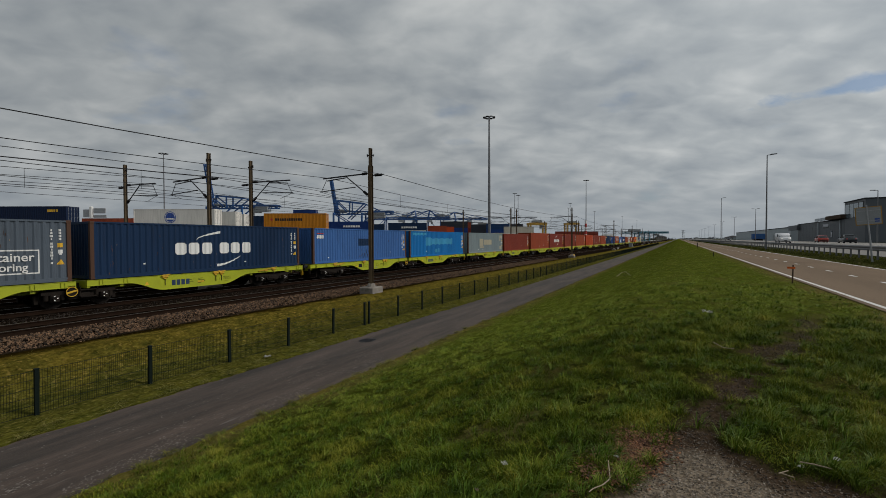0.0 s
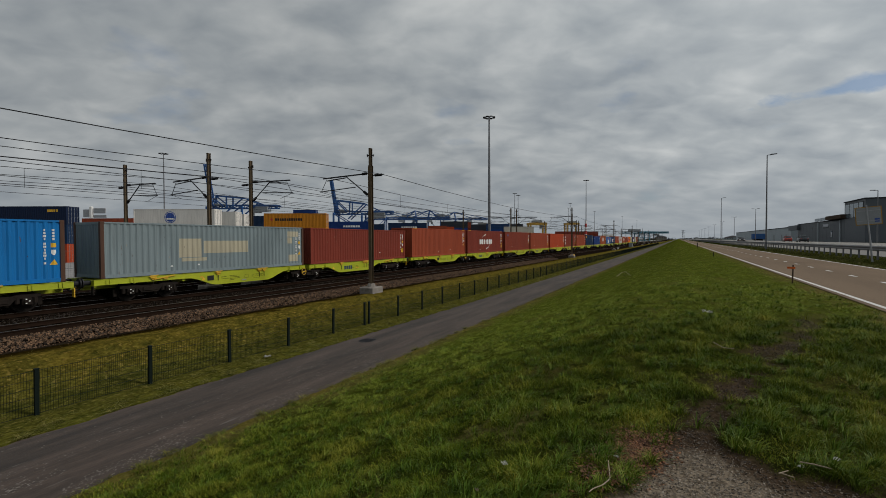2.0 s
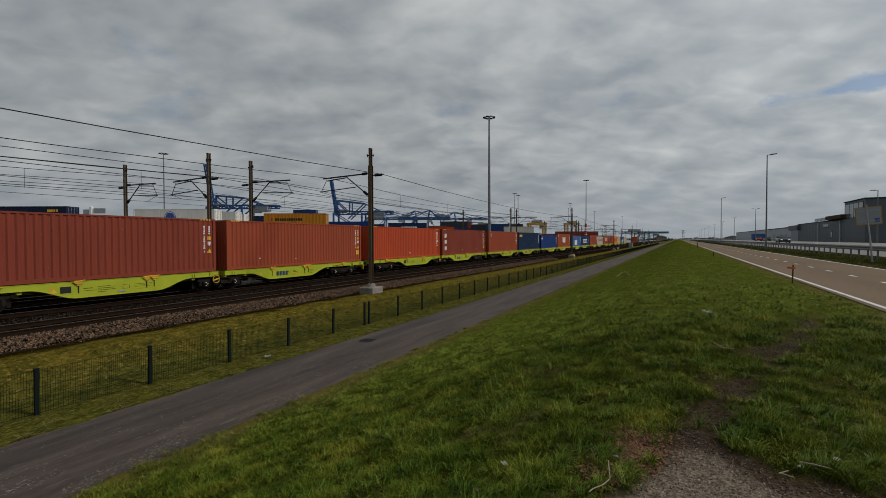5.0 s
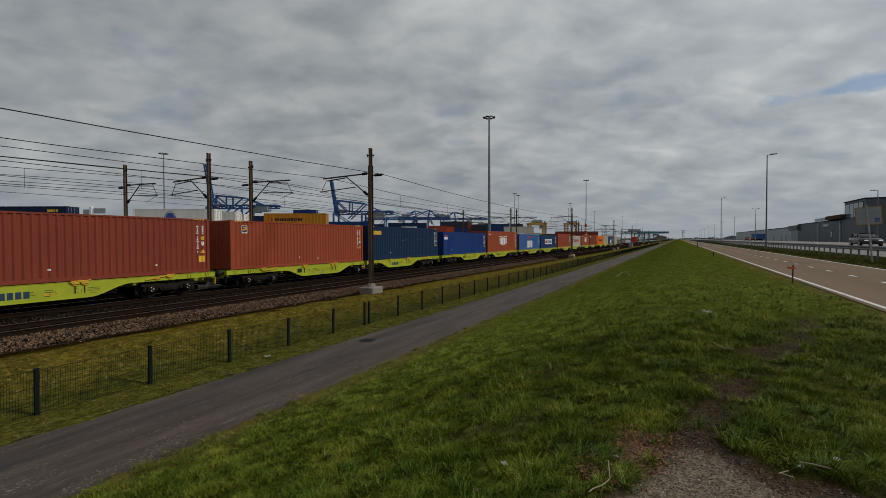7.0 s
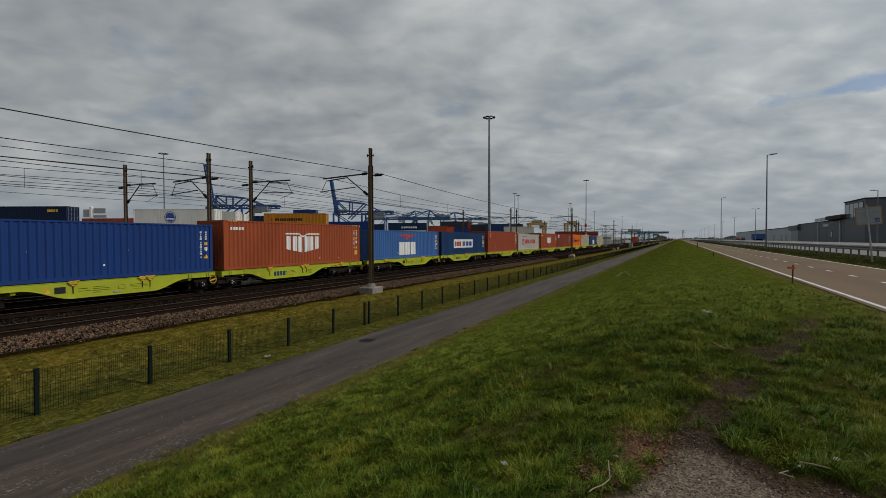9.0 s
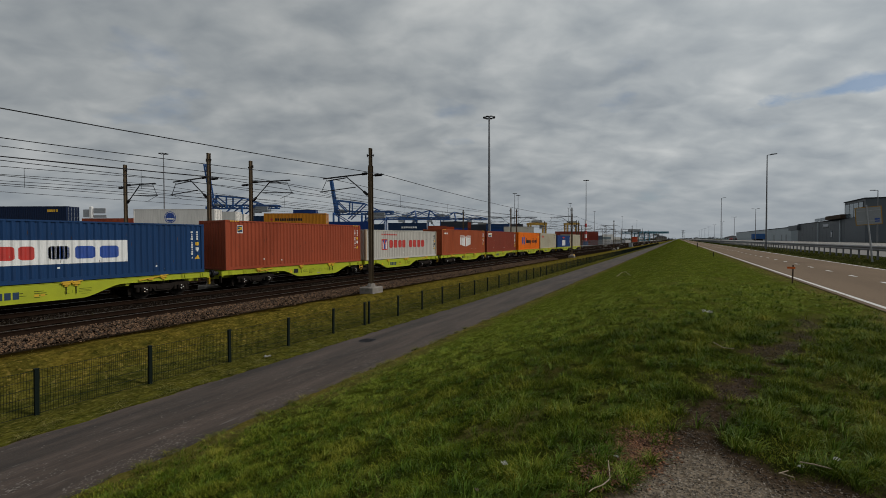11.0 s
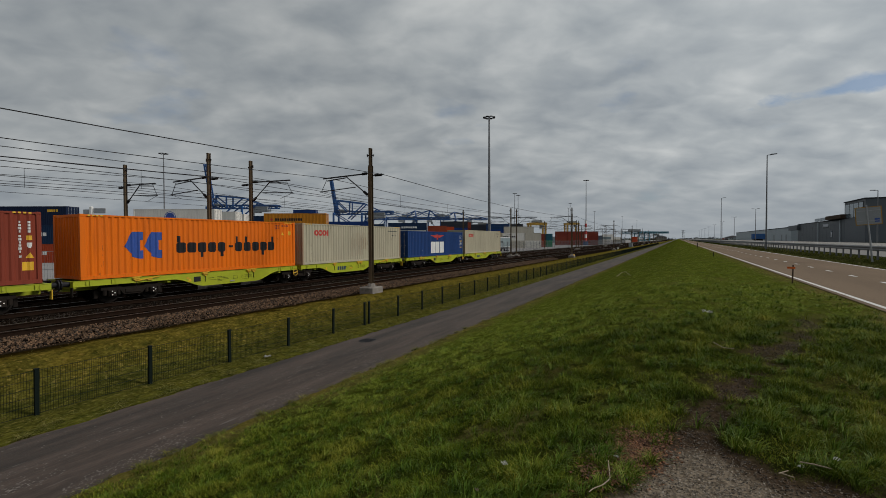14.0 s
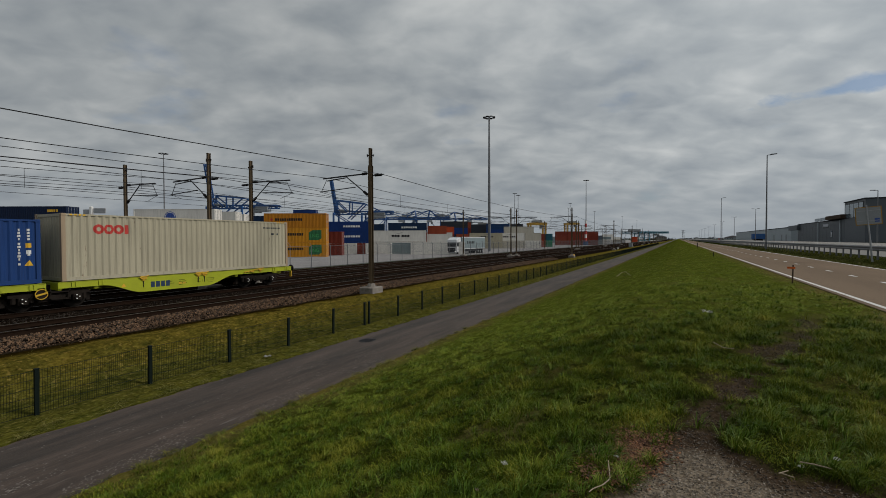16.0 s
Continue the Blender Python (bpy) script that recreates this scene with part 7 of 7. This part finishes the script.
def blade_material(name, a, b, c, sheen=0.08):
    m = bpy.data.materials.new(name)
    m.use_nodes = True
    n, l = m.node_tree.nodes, m.node_tree.links
    geo, ramp, co, tex = n.new("ShaderNodeNewGeometry"), n.new("ShaderNodeValToRGB"), n.new("ShaderNodeTexCoord"), n.new("ShaderNodeTexNoise")
    tex.inputs["Scale"].default_value = 1.6
    tex.inputs["Detail"].default_value = 5
    l.new(co.outputs["Object"], tex.inputs["Vector"])
    add = n.new("ShaderNodeMath")
    add.operation = "MULTIPLY_ADD"
    l.new(geo.outputs["Random Per Island"], add.inputs[0])
    add.inputs[1].default_value = 0.36
    l.new(tex.outputs["Fac"], add.inputs[2])
    half = n.new("ShaderNodeMath")
    half.operation = "MULTIPLY"
    half.inputs[1].default_value = 0.80
    l.new(add.outputs[0], half.inputs[0])
    e = ramp.color_ramp.elements
    e[0].position, e[0].color = 0.25, (*a, 1)
    e[1].position, e[1].color = 0.85, (*c, 1)
    ramp.color_ramp.elements.new(0.55).color = (*b, 1)
    l.new(half.outputs[0], ramp.inputs[0])
    p = n["Principled BSDF"]
    l.new(ramp.outputs[0], p.inputs["Base Color"])
    p.inputs["Roughness"].default_value = 0.5
    p.inputs["Specular IOR Level"].default_value = sheen
    return m


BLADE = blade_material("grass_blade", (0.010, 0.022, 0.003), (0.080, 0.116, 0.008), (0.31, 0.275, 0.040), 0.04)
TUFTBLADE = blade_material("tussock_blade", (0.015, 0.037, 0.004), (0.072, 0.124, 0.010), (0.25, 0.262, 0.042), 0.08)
# same dike grass painted brighter, standing in for lit tips at a distance
FARBLADE = blade_material("far_lightened_blade", (0.122, 0.162, 0.018), (0.170, 0.216, 0.025), (0.250, 0.258, 0.042), 0.03)
VERGEBLADE = blade_material("verge_blade", (0.042, 0.045, 0.011), (0.112, 0.110, 0.026), (0.28, 0.235, 0.085), 0.03)
DRYBLADE = blade_material("dry_grass_blade", (0.044, 0.047, 0.009), (0.145, 0.122, 0.024), (0.36, 0.28, 0.080))


def in_wedge(lo, hi, power=1.0):
    """Feet spread over the seen wedge of the dike, denser near the viewer."""
    def pick(rng, n):
        d = lo * (hi / lo) ** (rng.uniform(0, 1, n) ** power)
        s = rng.uniform(-1.05, 1.1, n) * d
        r, f = np.array(AXIS_R), np.array(AXIS_F)
        return s * r[0] + d * f[0], s * r[1] + d * f[1]
    return pick


lush = lambda x, y: -8.6 < x < 3.95 and bare(x, y) < random.random() * 0.75 + 0.05 and y > 0.3
fresh = lambda x, y: lush(x, y) and dried(x, y) < random.random() * 0.85 + 0.2
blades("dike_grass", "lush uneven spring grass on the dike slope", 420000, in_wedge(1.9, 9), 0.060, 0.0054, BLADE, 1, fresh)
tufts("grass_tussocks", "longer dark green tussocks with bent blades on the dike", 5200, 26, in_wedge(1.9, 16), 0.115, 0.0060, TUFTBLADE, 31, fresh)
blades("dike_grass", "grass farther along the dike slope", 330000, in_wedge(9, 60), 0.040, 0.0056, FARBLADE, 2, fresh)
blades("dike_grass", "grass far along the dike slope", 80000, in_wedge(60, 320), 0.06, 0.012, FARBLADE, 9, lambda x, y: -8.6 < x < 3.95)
blades("dry_grass", "dried mossy grass in patches on the dike", 90000, in_wedge(1.9, 9), 0.045, 0.0048, DRYBLADE, 13, lambda x, y: lush(x, y) and dried(x, y) > random.random() * 0.7)
blades("dry_grass", "dried yellow-brown grass along the edges of the dike", 120000, in_wedge(2.2, 60), 0.034, 0.0050, DRYBLADE, 12, lambda x, y: lush(x, y) and dried(x, y) > random.random() * 0.9)
blades("sparse_grass", "thin dry grass at worn places", 9000, in_wedge(2.0, 9), 0.05, 0.005, DRYBLADE, 3, lambda x, y: -8.3 < x < 3.9 and 0.15 < bare(x, y) < 0.98 and gritty(x, y) < 0.3)
blades("road_verge_grass", "short grass between road and guard rail", 90000, lambda rng, n: (rng.uniform(9.55, 12.45, n), 26 + 120 * rng.uniform(0, 1, n) ** 1.6), 0.04, 0.004, VERGEBLADE, 6, lambda x, y: True)
blades("path_verge_grass", "low mossy grass beside fence and path", 300000, lambda rng, n: (-12.06 - 4.75 * rng.uniform(0, 1, n) ** 0.9, 1.0 + 60 * rng.uniform(0, 1, n) ** 1.5), 0.036, 0.0042, VERGEBLADE, 4,
       lambda x, y: random.random() < (1.0 if x > -12.9 else 0.6 if x > -15.0 else 0.15 if x > -15.7 else 0.02))
blades("path_edge_grass", "green tufts creeping over the path's edge", 60000, lambda rng, n: (np.where(rng.uniform(0, 1, n) < 0.5, -8.74 + np.abs(rng.normal(0, 0.16, n)), -12.02 - np.abs(rng.normal(0, 0.30, n))), 1.5 + 50 * rng.uniform(0, 1, n) ** 1.6), 0.05, 0.005, VERGEBLADE, 5, lambda x, y: True)


def pebbles(name, label, count, place, lo, hi, material, seed, flat=1.0):
    """Angular stones of eight faces each, in one mesh; flat squashes them."""
    rng = np.random.default_rng(seed)
    c = place(rng, count)
    s = rng.uniform(lo, hi, count)
    axes = rng.normal(0, 1, (count, 3, 3))
    axes /= np.linalg.norm(axes, axis=2, keepdims=True)
    axes *= (s[:, None] * rng.uniform(0.6, 1.2, (count, 3)))[:, :, None]
    axes[:, :, 2] *= flat
    v = np.stack([c + axes[:, 0], c - axes[:, 0], c + axes[:, 1], c - axes[:, 1], c + axes[:, 2], c - axes[:, 2]], 1).reshape(-1, 3)
    tri = np.array([(0, 2, 4), (2, 1, 4), (1, 3, 4), (3, 0, 4), (2, 0, 5), (1, 2, 5), (3, 1, 5), (0, 3, 5)])
    f = (np.arange(count)[:, None, None] * 6 + tri[None]).reshape(-1, 3)
    me = bpy.data.meshes.new(name)
    me.from_pydata(v.tolist(), [], f.tolist())
    me.materials.append(material)
    return tagged(new(name, me), label, "stones", kind="stuff")


def island_stone(name, a, b):
    m = bpy.data.materials.new(name)
    m.use_nodes = True
    n, l = m.node_tree.nodes, m.node_tree.links
    geo, ramp = n.new("ShaderNodeNewGeometry"), n.new("ShaderNodeValToRGB")
    ramp.color_ramp.elements[0].color, ramp.color_ramp.elements[1].color = (*a, 1), (*b, 1)
    l.new(geo.outputs["Random Per Island"], ramp.inputs[0])
    l.new(ramp.outputs[0], n["Principled BSDF"].inputs["Base Color"])
    n["Principled BSDF"].inputs["Roughness"].default_value = 0.9
    return m


STONES = island_stone("ballast_stones", (0.006, 0.004, 0.002), (0.185, 0.104, 0.054))
# stones between the tracks painted near black, with the train's shade in the colour
DARKSTONES = island_stone("shade_darkened_stones", (0.006, 0.004, 0.003), (0.042, 0.027, 0.017))
GRIT = island_stone("loose_grit", (0.045, 0.036, 0.027), (0.28, 0.235, 0.185))
LEAFLITTER = island_stone("dead_leaves", (0.035, 0.014, 0.007), (0.22, 0.098, 0.042))


def shoulder(rng, n):
    x = rng.uniform(-18.7, -16.95, n)
    y = -2 + 75 * rng.uniform(0, 1, n) ** 1.4
    x = x + 0.12 * np.sin(y * 2.1) * (x > -17.3) + np.abs(rng.normal(0, 0.10, n)) * (x > -17.1)
    z = np.interp(x, [-18.05, -17.8, -17.0, -16.6], [-0.18, -0.21, -0.42, -0.33])
    return np.stack([x, y, z + rng.uniform(-0.01, 0.02, n)], 1)


def between(rng, n):
    x = np.where(rng.uniform(0, 1, n) < 0.5, rng.uniform(-22.9, -20.9, n), rng.uniform(-26.6, -25.2, n))
    y = 4 + 60 * rng.uniform(0, 1, n) ** 1.4
    return np.stack([x, y, np.where(x < -25.6, -0.3, -0.18) + rng.uniform(-0.01, 0.015, n)], 1)


pebbles("ballast_stones", "loose crushed stones on the ballast shoulder", 40000, shoulder, 0.022, 0.058, STONES, 21)
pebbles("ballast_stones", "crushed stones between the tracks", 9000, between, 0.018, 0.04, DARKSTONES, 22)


def grit_spots(rng, n):
    x, y = rng.uniform(-0.6, 2.6, n * 2), rng.uniform(1.8, 4.6, n * 2)
    ok = np.array([gritty(a, b) > 0.5 or (bare(a, b) > 0.9 and b < 4.5 and random.random() < 0.3) for a, b in zip(x, y)])
    x, y = np.resize(x[ok], n), np.resize(y[ok], n)
    return np.stack([x, y, np.array([ground_h(a, b) for a, b in zip(x, y)]) + 0.001], 1)


pebbles("loose_grit", "fine pale grit on the worn edge", 22000, grit_spots, 0.002, 0.011, GRIT, 23, 0.7)


def leaf_spots(rng, n):
    y = rng.normal(3.80, 0.22, n)
    x = rng.normal(-0.32, 0.11, n) + (y - 3.8) * 0.22
    return np.stack([x, y, np.array([ground_h(a, b) for a, b in zip(x, y)]) + rng.uniform(0.003, 0.02, n)], 1)


pebbles("dead_leaves", "brown leaf litter by the worn soil", 8000, leaf_spots, 0.005, 0.016, LEAFLITTER, 24, 0.4)


def clod_spots(rng, n):
    x, y = rng.uniform(-0.7, 2.3, n * 8), rng.uniform(3.4, 12.0, n * 8)
    ok = np.array([bare(a, b) > 0.75 and gritty(a, b) < 0.4 for a, b in zip(x, y)])
    x, y = np.resize(x[ok], n), np.resize(y[ok], n)
    return np.stack([x, y, np.array([ground_h(a, b) for a, b in zip(x, y)]) + 0.004], 1)


CLODS = island_stone("soil_clods", (0.016, 0.010, 0.006), (0.10, 0.068, 0.042))
pebbles("soil_clods", "dark crumbs of trodden soil and roots", 6000, clod_spots, 0.003, 0.013, CLODS, 26, 0.6)


def path_specks(rng, n):
    u = rng.uniform(0, 1, n)
    x = np.where(u < 0.50, rng.normal(-9.05, 0.22, n), np.where(u < 0.72, rng.normal(-9.75, 0.13, n), np.where(u < 0.86, rng.normal(-10.45, 0.16, n), rng.uniform(-11.9, -8.8, n))))
    y = 1 + 60 * rng.uniform(0, 1, n) ** 1.5
    ok = np.array([noise.noise(Vector((a * 2.2, b * 0.55, 21.0))) > -0.02 for a, b in zip(x, y)])
    x, y = np.resize(x[ok], n), np.resize(y[ok], n)
    z = np.interp(x, [-12.05, -10.3, -8.62], [-1.262, -1.225, -1.255])
    return np.stack([x, y, z + 0.001], 1)


pebbles("path_specks", "pale lichen specks and chips on the path", 11000, path_specks, 0.005, 0.024, LICHEN, 25, 0.08)


def litter(at, size, material, label, seed):
    """A crumpled scrap."""
    bm = bmesh.new()
    rnd = random.Random(seed)
    n = 5
    g = [[bm.verts.new(((i / n - 0.5) * size + rnd.uniform(-1, 1) * size * 0.09, (j / n - 0.5) * size * 0.7 + rnd.uniform(-1, 1) * size * 0.09, rnd.uniform(0, 0.35) * size)) for j in range(n + 1)] for i in range(n + 1)]
    for i in range(n):
        for j in range(n):
            if rnd.random() < 0.9:
                bm.faces.new((g[i][j], g[i + 1][j], g[i + 1][j + 1], g[i][j + 1]))
    bmesh.ops.solidify(bm, geom=bm.faces[:], thickness=0.002)
    o = part("paper_scrap", bm, material)
    o.matrix_basis = at
    return tagged(o, label, "litter")


STRAW = surface("bleached_twig", (0.36, 0.29, 0.21), 0.85, 0, None, 15, 0.5, 0, 60, 0.15)
SCRAP = surface("dirty_paper", (0.58, 0.57, 0.55), 0.8, 0, (0.42, 0.41, 0.38), 20, 0.5, 0, 60, 0.1)


def on_ground(x, y, up=0.03):
    return pose(x, y, ground_z(x) + up, 0, 0, 40 * x)


litter(on_ground(-1.22, 3.34, 0.075), 0.06, SCRAP, "crumpled white paper scrap in the grass", 1)
litter(on_ground(1.0, 4.03, 0.065), 0.05, SCRAP, "crumpled white paper scrap in the grass", 2)
litter(on_ground(0.54, 10.76, 0.09), 0.16, SCRAP, "white paper scrap lying on the dike", 3)
litter(on_ground(-12.56, 10.64, 0.08), 0.22, SCRAP, "white scrap of plastic beside the path", 4)
litter(on_ground(0.77, 3.87, 0.035), 0.045, SCRAP, "small pale scrap on the soil", 5)
litter(on_ground(-0.41, 3.62, 0.04), 0.035, SCRAP, "small pale scrap among dead leaves", 6)
litter(on_ground(-1.29, 2.95, 0.06), 0.04, STRAW, "pale dead leaf lying in the grass", 7)


def twig(points, r, label):
    bm = bmesh.new()
    pts = [Vector((x, y, ground_h(x, y) + z)) for x, y, z in points]
    for i, (a, b) in enumerate(zip(pts, pts[1:])):
        rod(bm, a, b, r * (1 - 0.12 * i), r * (1 - 0.12 * (i + 1)), 6)
    o = part("twig", bm, STRAW)
    return tagged(o, label, "twig")


twig([(-0.46, 3.55, 0.05), (-0.43, 3.38, 0.05), (-0.41, 3.26, 0.05)], 0.0055, "thin bleached twig on the soil's edge")
twig([(-0.41, 3.26, 0.05), (-0.45, 3.18, 0.05), (-0.5, 3.12, 0.05), (-0.52, 3.07, 0.05)], 0.005, "short bleached twig by the soil")
twig([(0.77, 3.91, 0.05), (0.85, 3.91, 0.05), (0.94, 3.9, 0.05)], 0.005, "pale bent stalk at the gravel's edge")
twig([(0.63, 3.73, 0.05), (0.7, 3.7, 0.05)], 0.004, "straw-coloured stalk on the soil")
twig([(0.62, 3.72, 0.05), (0.68, 3.77, 0.05)], 0.004, "straw-coloured stalk on the soil")
twig([(0.48, 7.9, 0.05), (0.6, 7.64, 0.05), (0.73, 7.62, 0.05)], 0.006, "pale dry stalk lying in the grass")
twig([(-3.93, 34.51, 0.05), (-3.93, 37.44, 0.12), (-3.45, 35.84, 0.16), (-2.56, 29.29, 0.06)], 0.018, "pale bent branch on the dike slope")


def track_box(x, y, w, l, h, material, label):
    o = base("trackside_box", pose(x, y, ground_z(x) - 0.02), label, "trackside box")
    bm = bmesh.new()
    box(bm, -w / 2, w / 2, -l / 2, l / 2, 0, h, 0.03)
    part("body", bm, material, o)
    bm = bmesh.new()
    box(bm, -w / 2 - 0.03, w / 2 + 0.03, -l / 2 - 0.03, l / 2 + 0.03, h, h + 0.05, 0.01)
    part("lid", bm, material, o)


def manhole(x, y):
    o = base("manhole_cover", pose(x, y, -1.246), "round dark cast-iron manhole cover in the path", "manhole cover")
    bm = bmesh.new()
    rod(bm, (0, 0, -0.02), (0, 0, 0.006), 0.36, sides=28)
    part("ring", bm, DARKST, o)
    bm = bmesh.new()
    rod(bm, (0, 0, 0.0), (0, 0, 0.012), 0.30, sides=24)
    for i in range(-3, 4):
        box(bm, -0.24, 0.24, i * 0.075 - 0.012, i * 0.075 + 0.012, 0.012, 0.018)
    part("lid", bm, DARKST, o)


manhole(-11.2, 14.5)
track_box(-16.9, 82, 0.6, 1.0, 0.45, YELLOWMARK, "low yellow trackside box")
track_box(-16.6, 190, 1.2, 1.6, 1.6, CRANEGREY, "grey signalling cabinet by the track")
track_box(-16.8, 150, 0.5, 0.5, 0.5, WHITE, "small white trackside box")


def motions():
    for thing, x, y, z in MOVERS:
        walk(thing, [(t, pose(x, y + train_y(t), z)) for t in range(17)])
    # wheels: one row a frame, since they turn about 80 degrees in it
    spun = {}
    for wagon in WAGONS:
        for o in wagon.children_recursive:
            if not o.name.startswith("wheelset"):
                continue
            side = round(o.matrix_basis.translation.y, 1)
            if side not in spun:
                walk(o, [(k / FPS, pose(0, side, 0.46, math.degrees((train_y(0) - train_y(k / FPS)) / 0.46))) for k in range(16 * FPS + 1)])
                spun[side] = o.animation_data
            else:
                o.rotation_mode = "QUATERNION"
                o.animation_data_create().action = spun[side].action
                o.animation_data.action_slot = spun[side].action_slot
    for thing, x, heading, y, v in DRIVES:
        walk(thing, [(t, pose(x, y + v * t, ROAD_Z, 0, 0, heading)) for t in range(17)])
    walk(LORRY, [(t, pose(-45, 254.0 - 9.8 * t, -0.47, 0, 0, 180)) for t in range(17)])
    for w in LORRY_WHEELS:
        p = w.matrix_basis.translation.copy()
        walk(w, [(k / 15, pose(p.x, p.y, p.z, math.degrees(-9.8 * k / 15 / 0.5))) for k in range(241)])


motions()
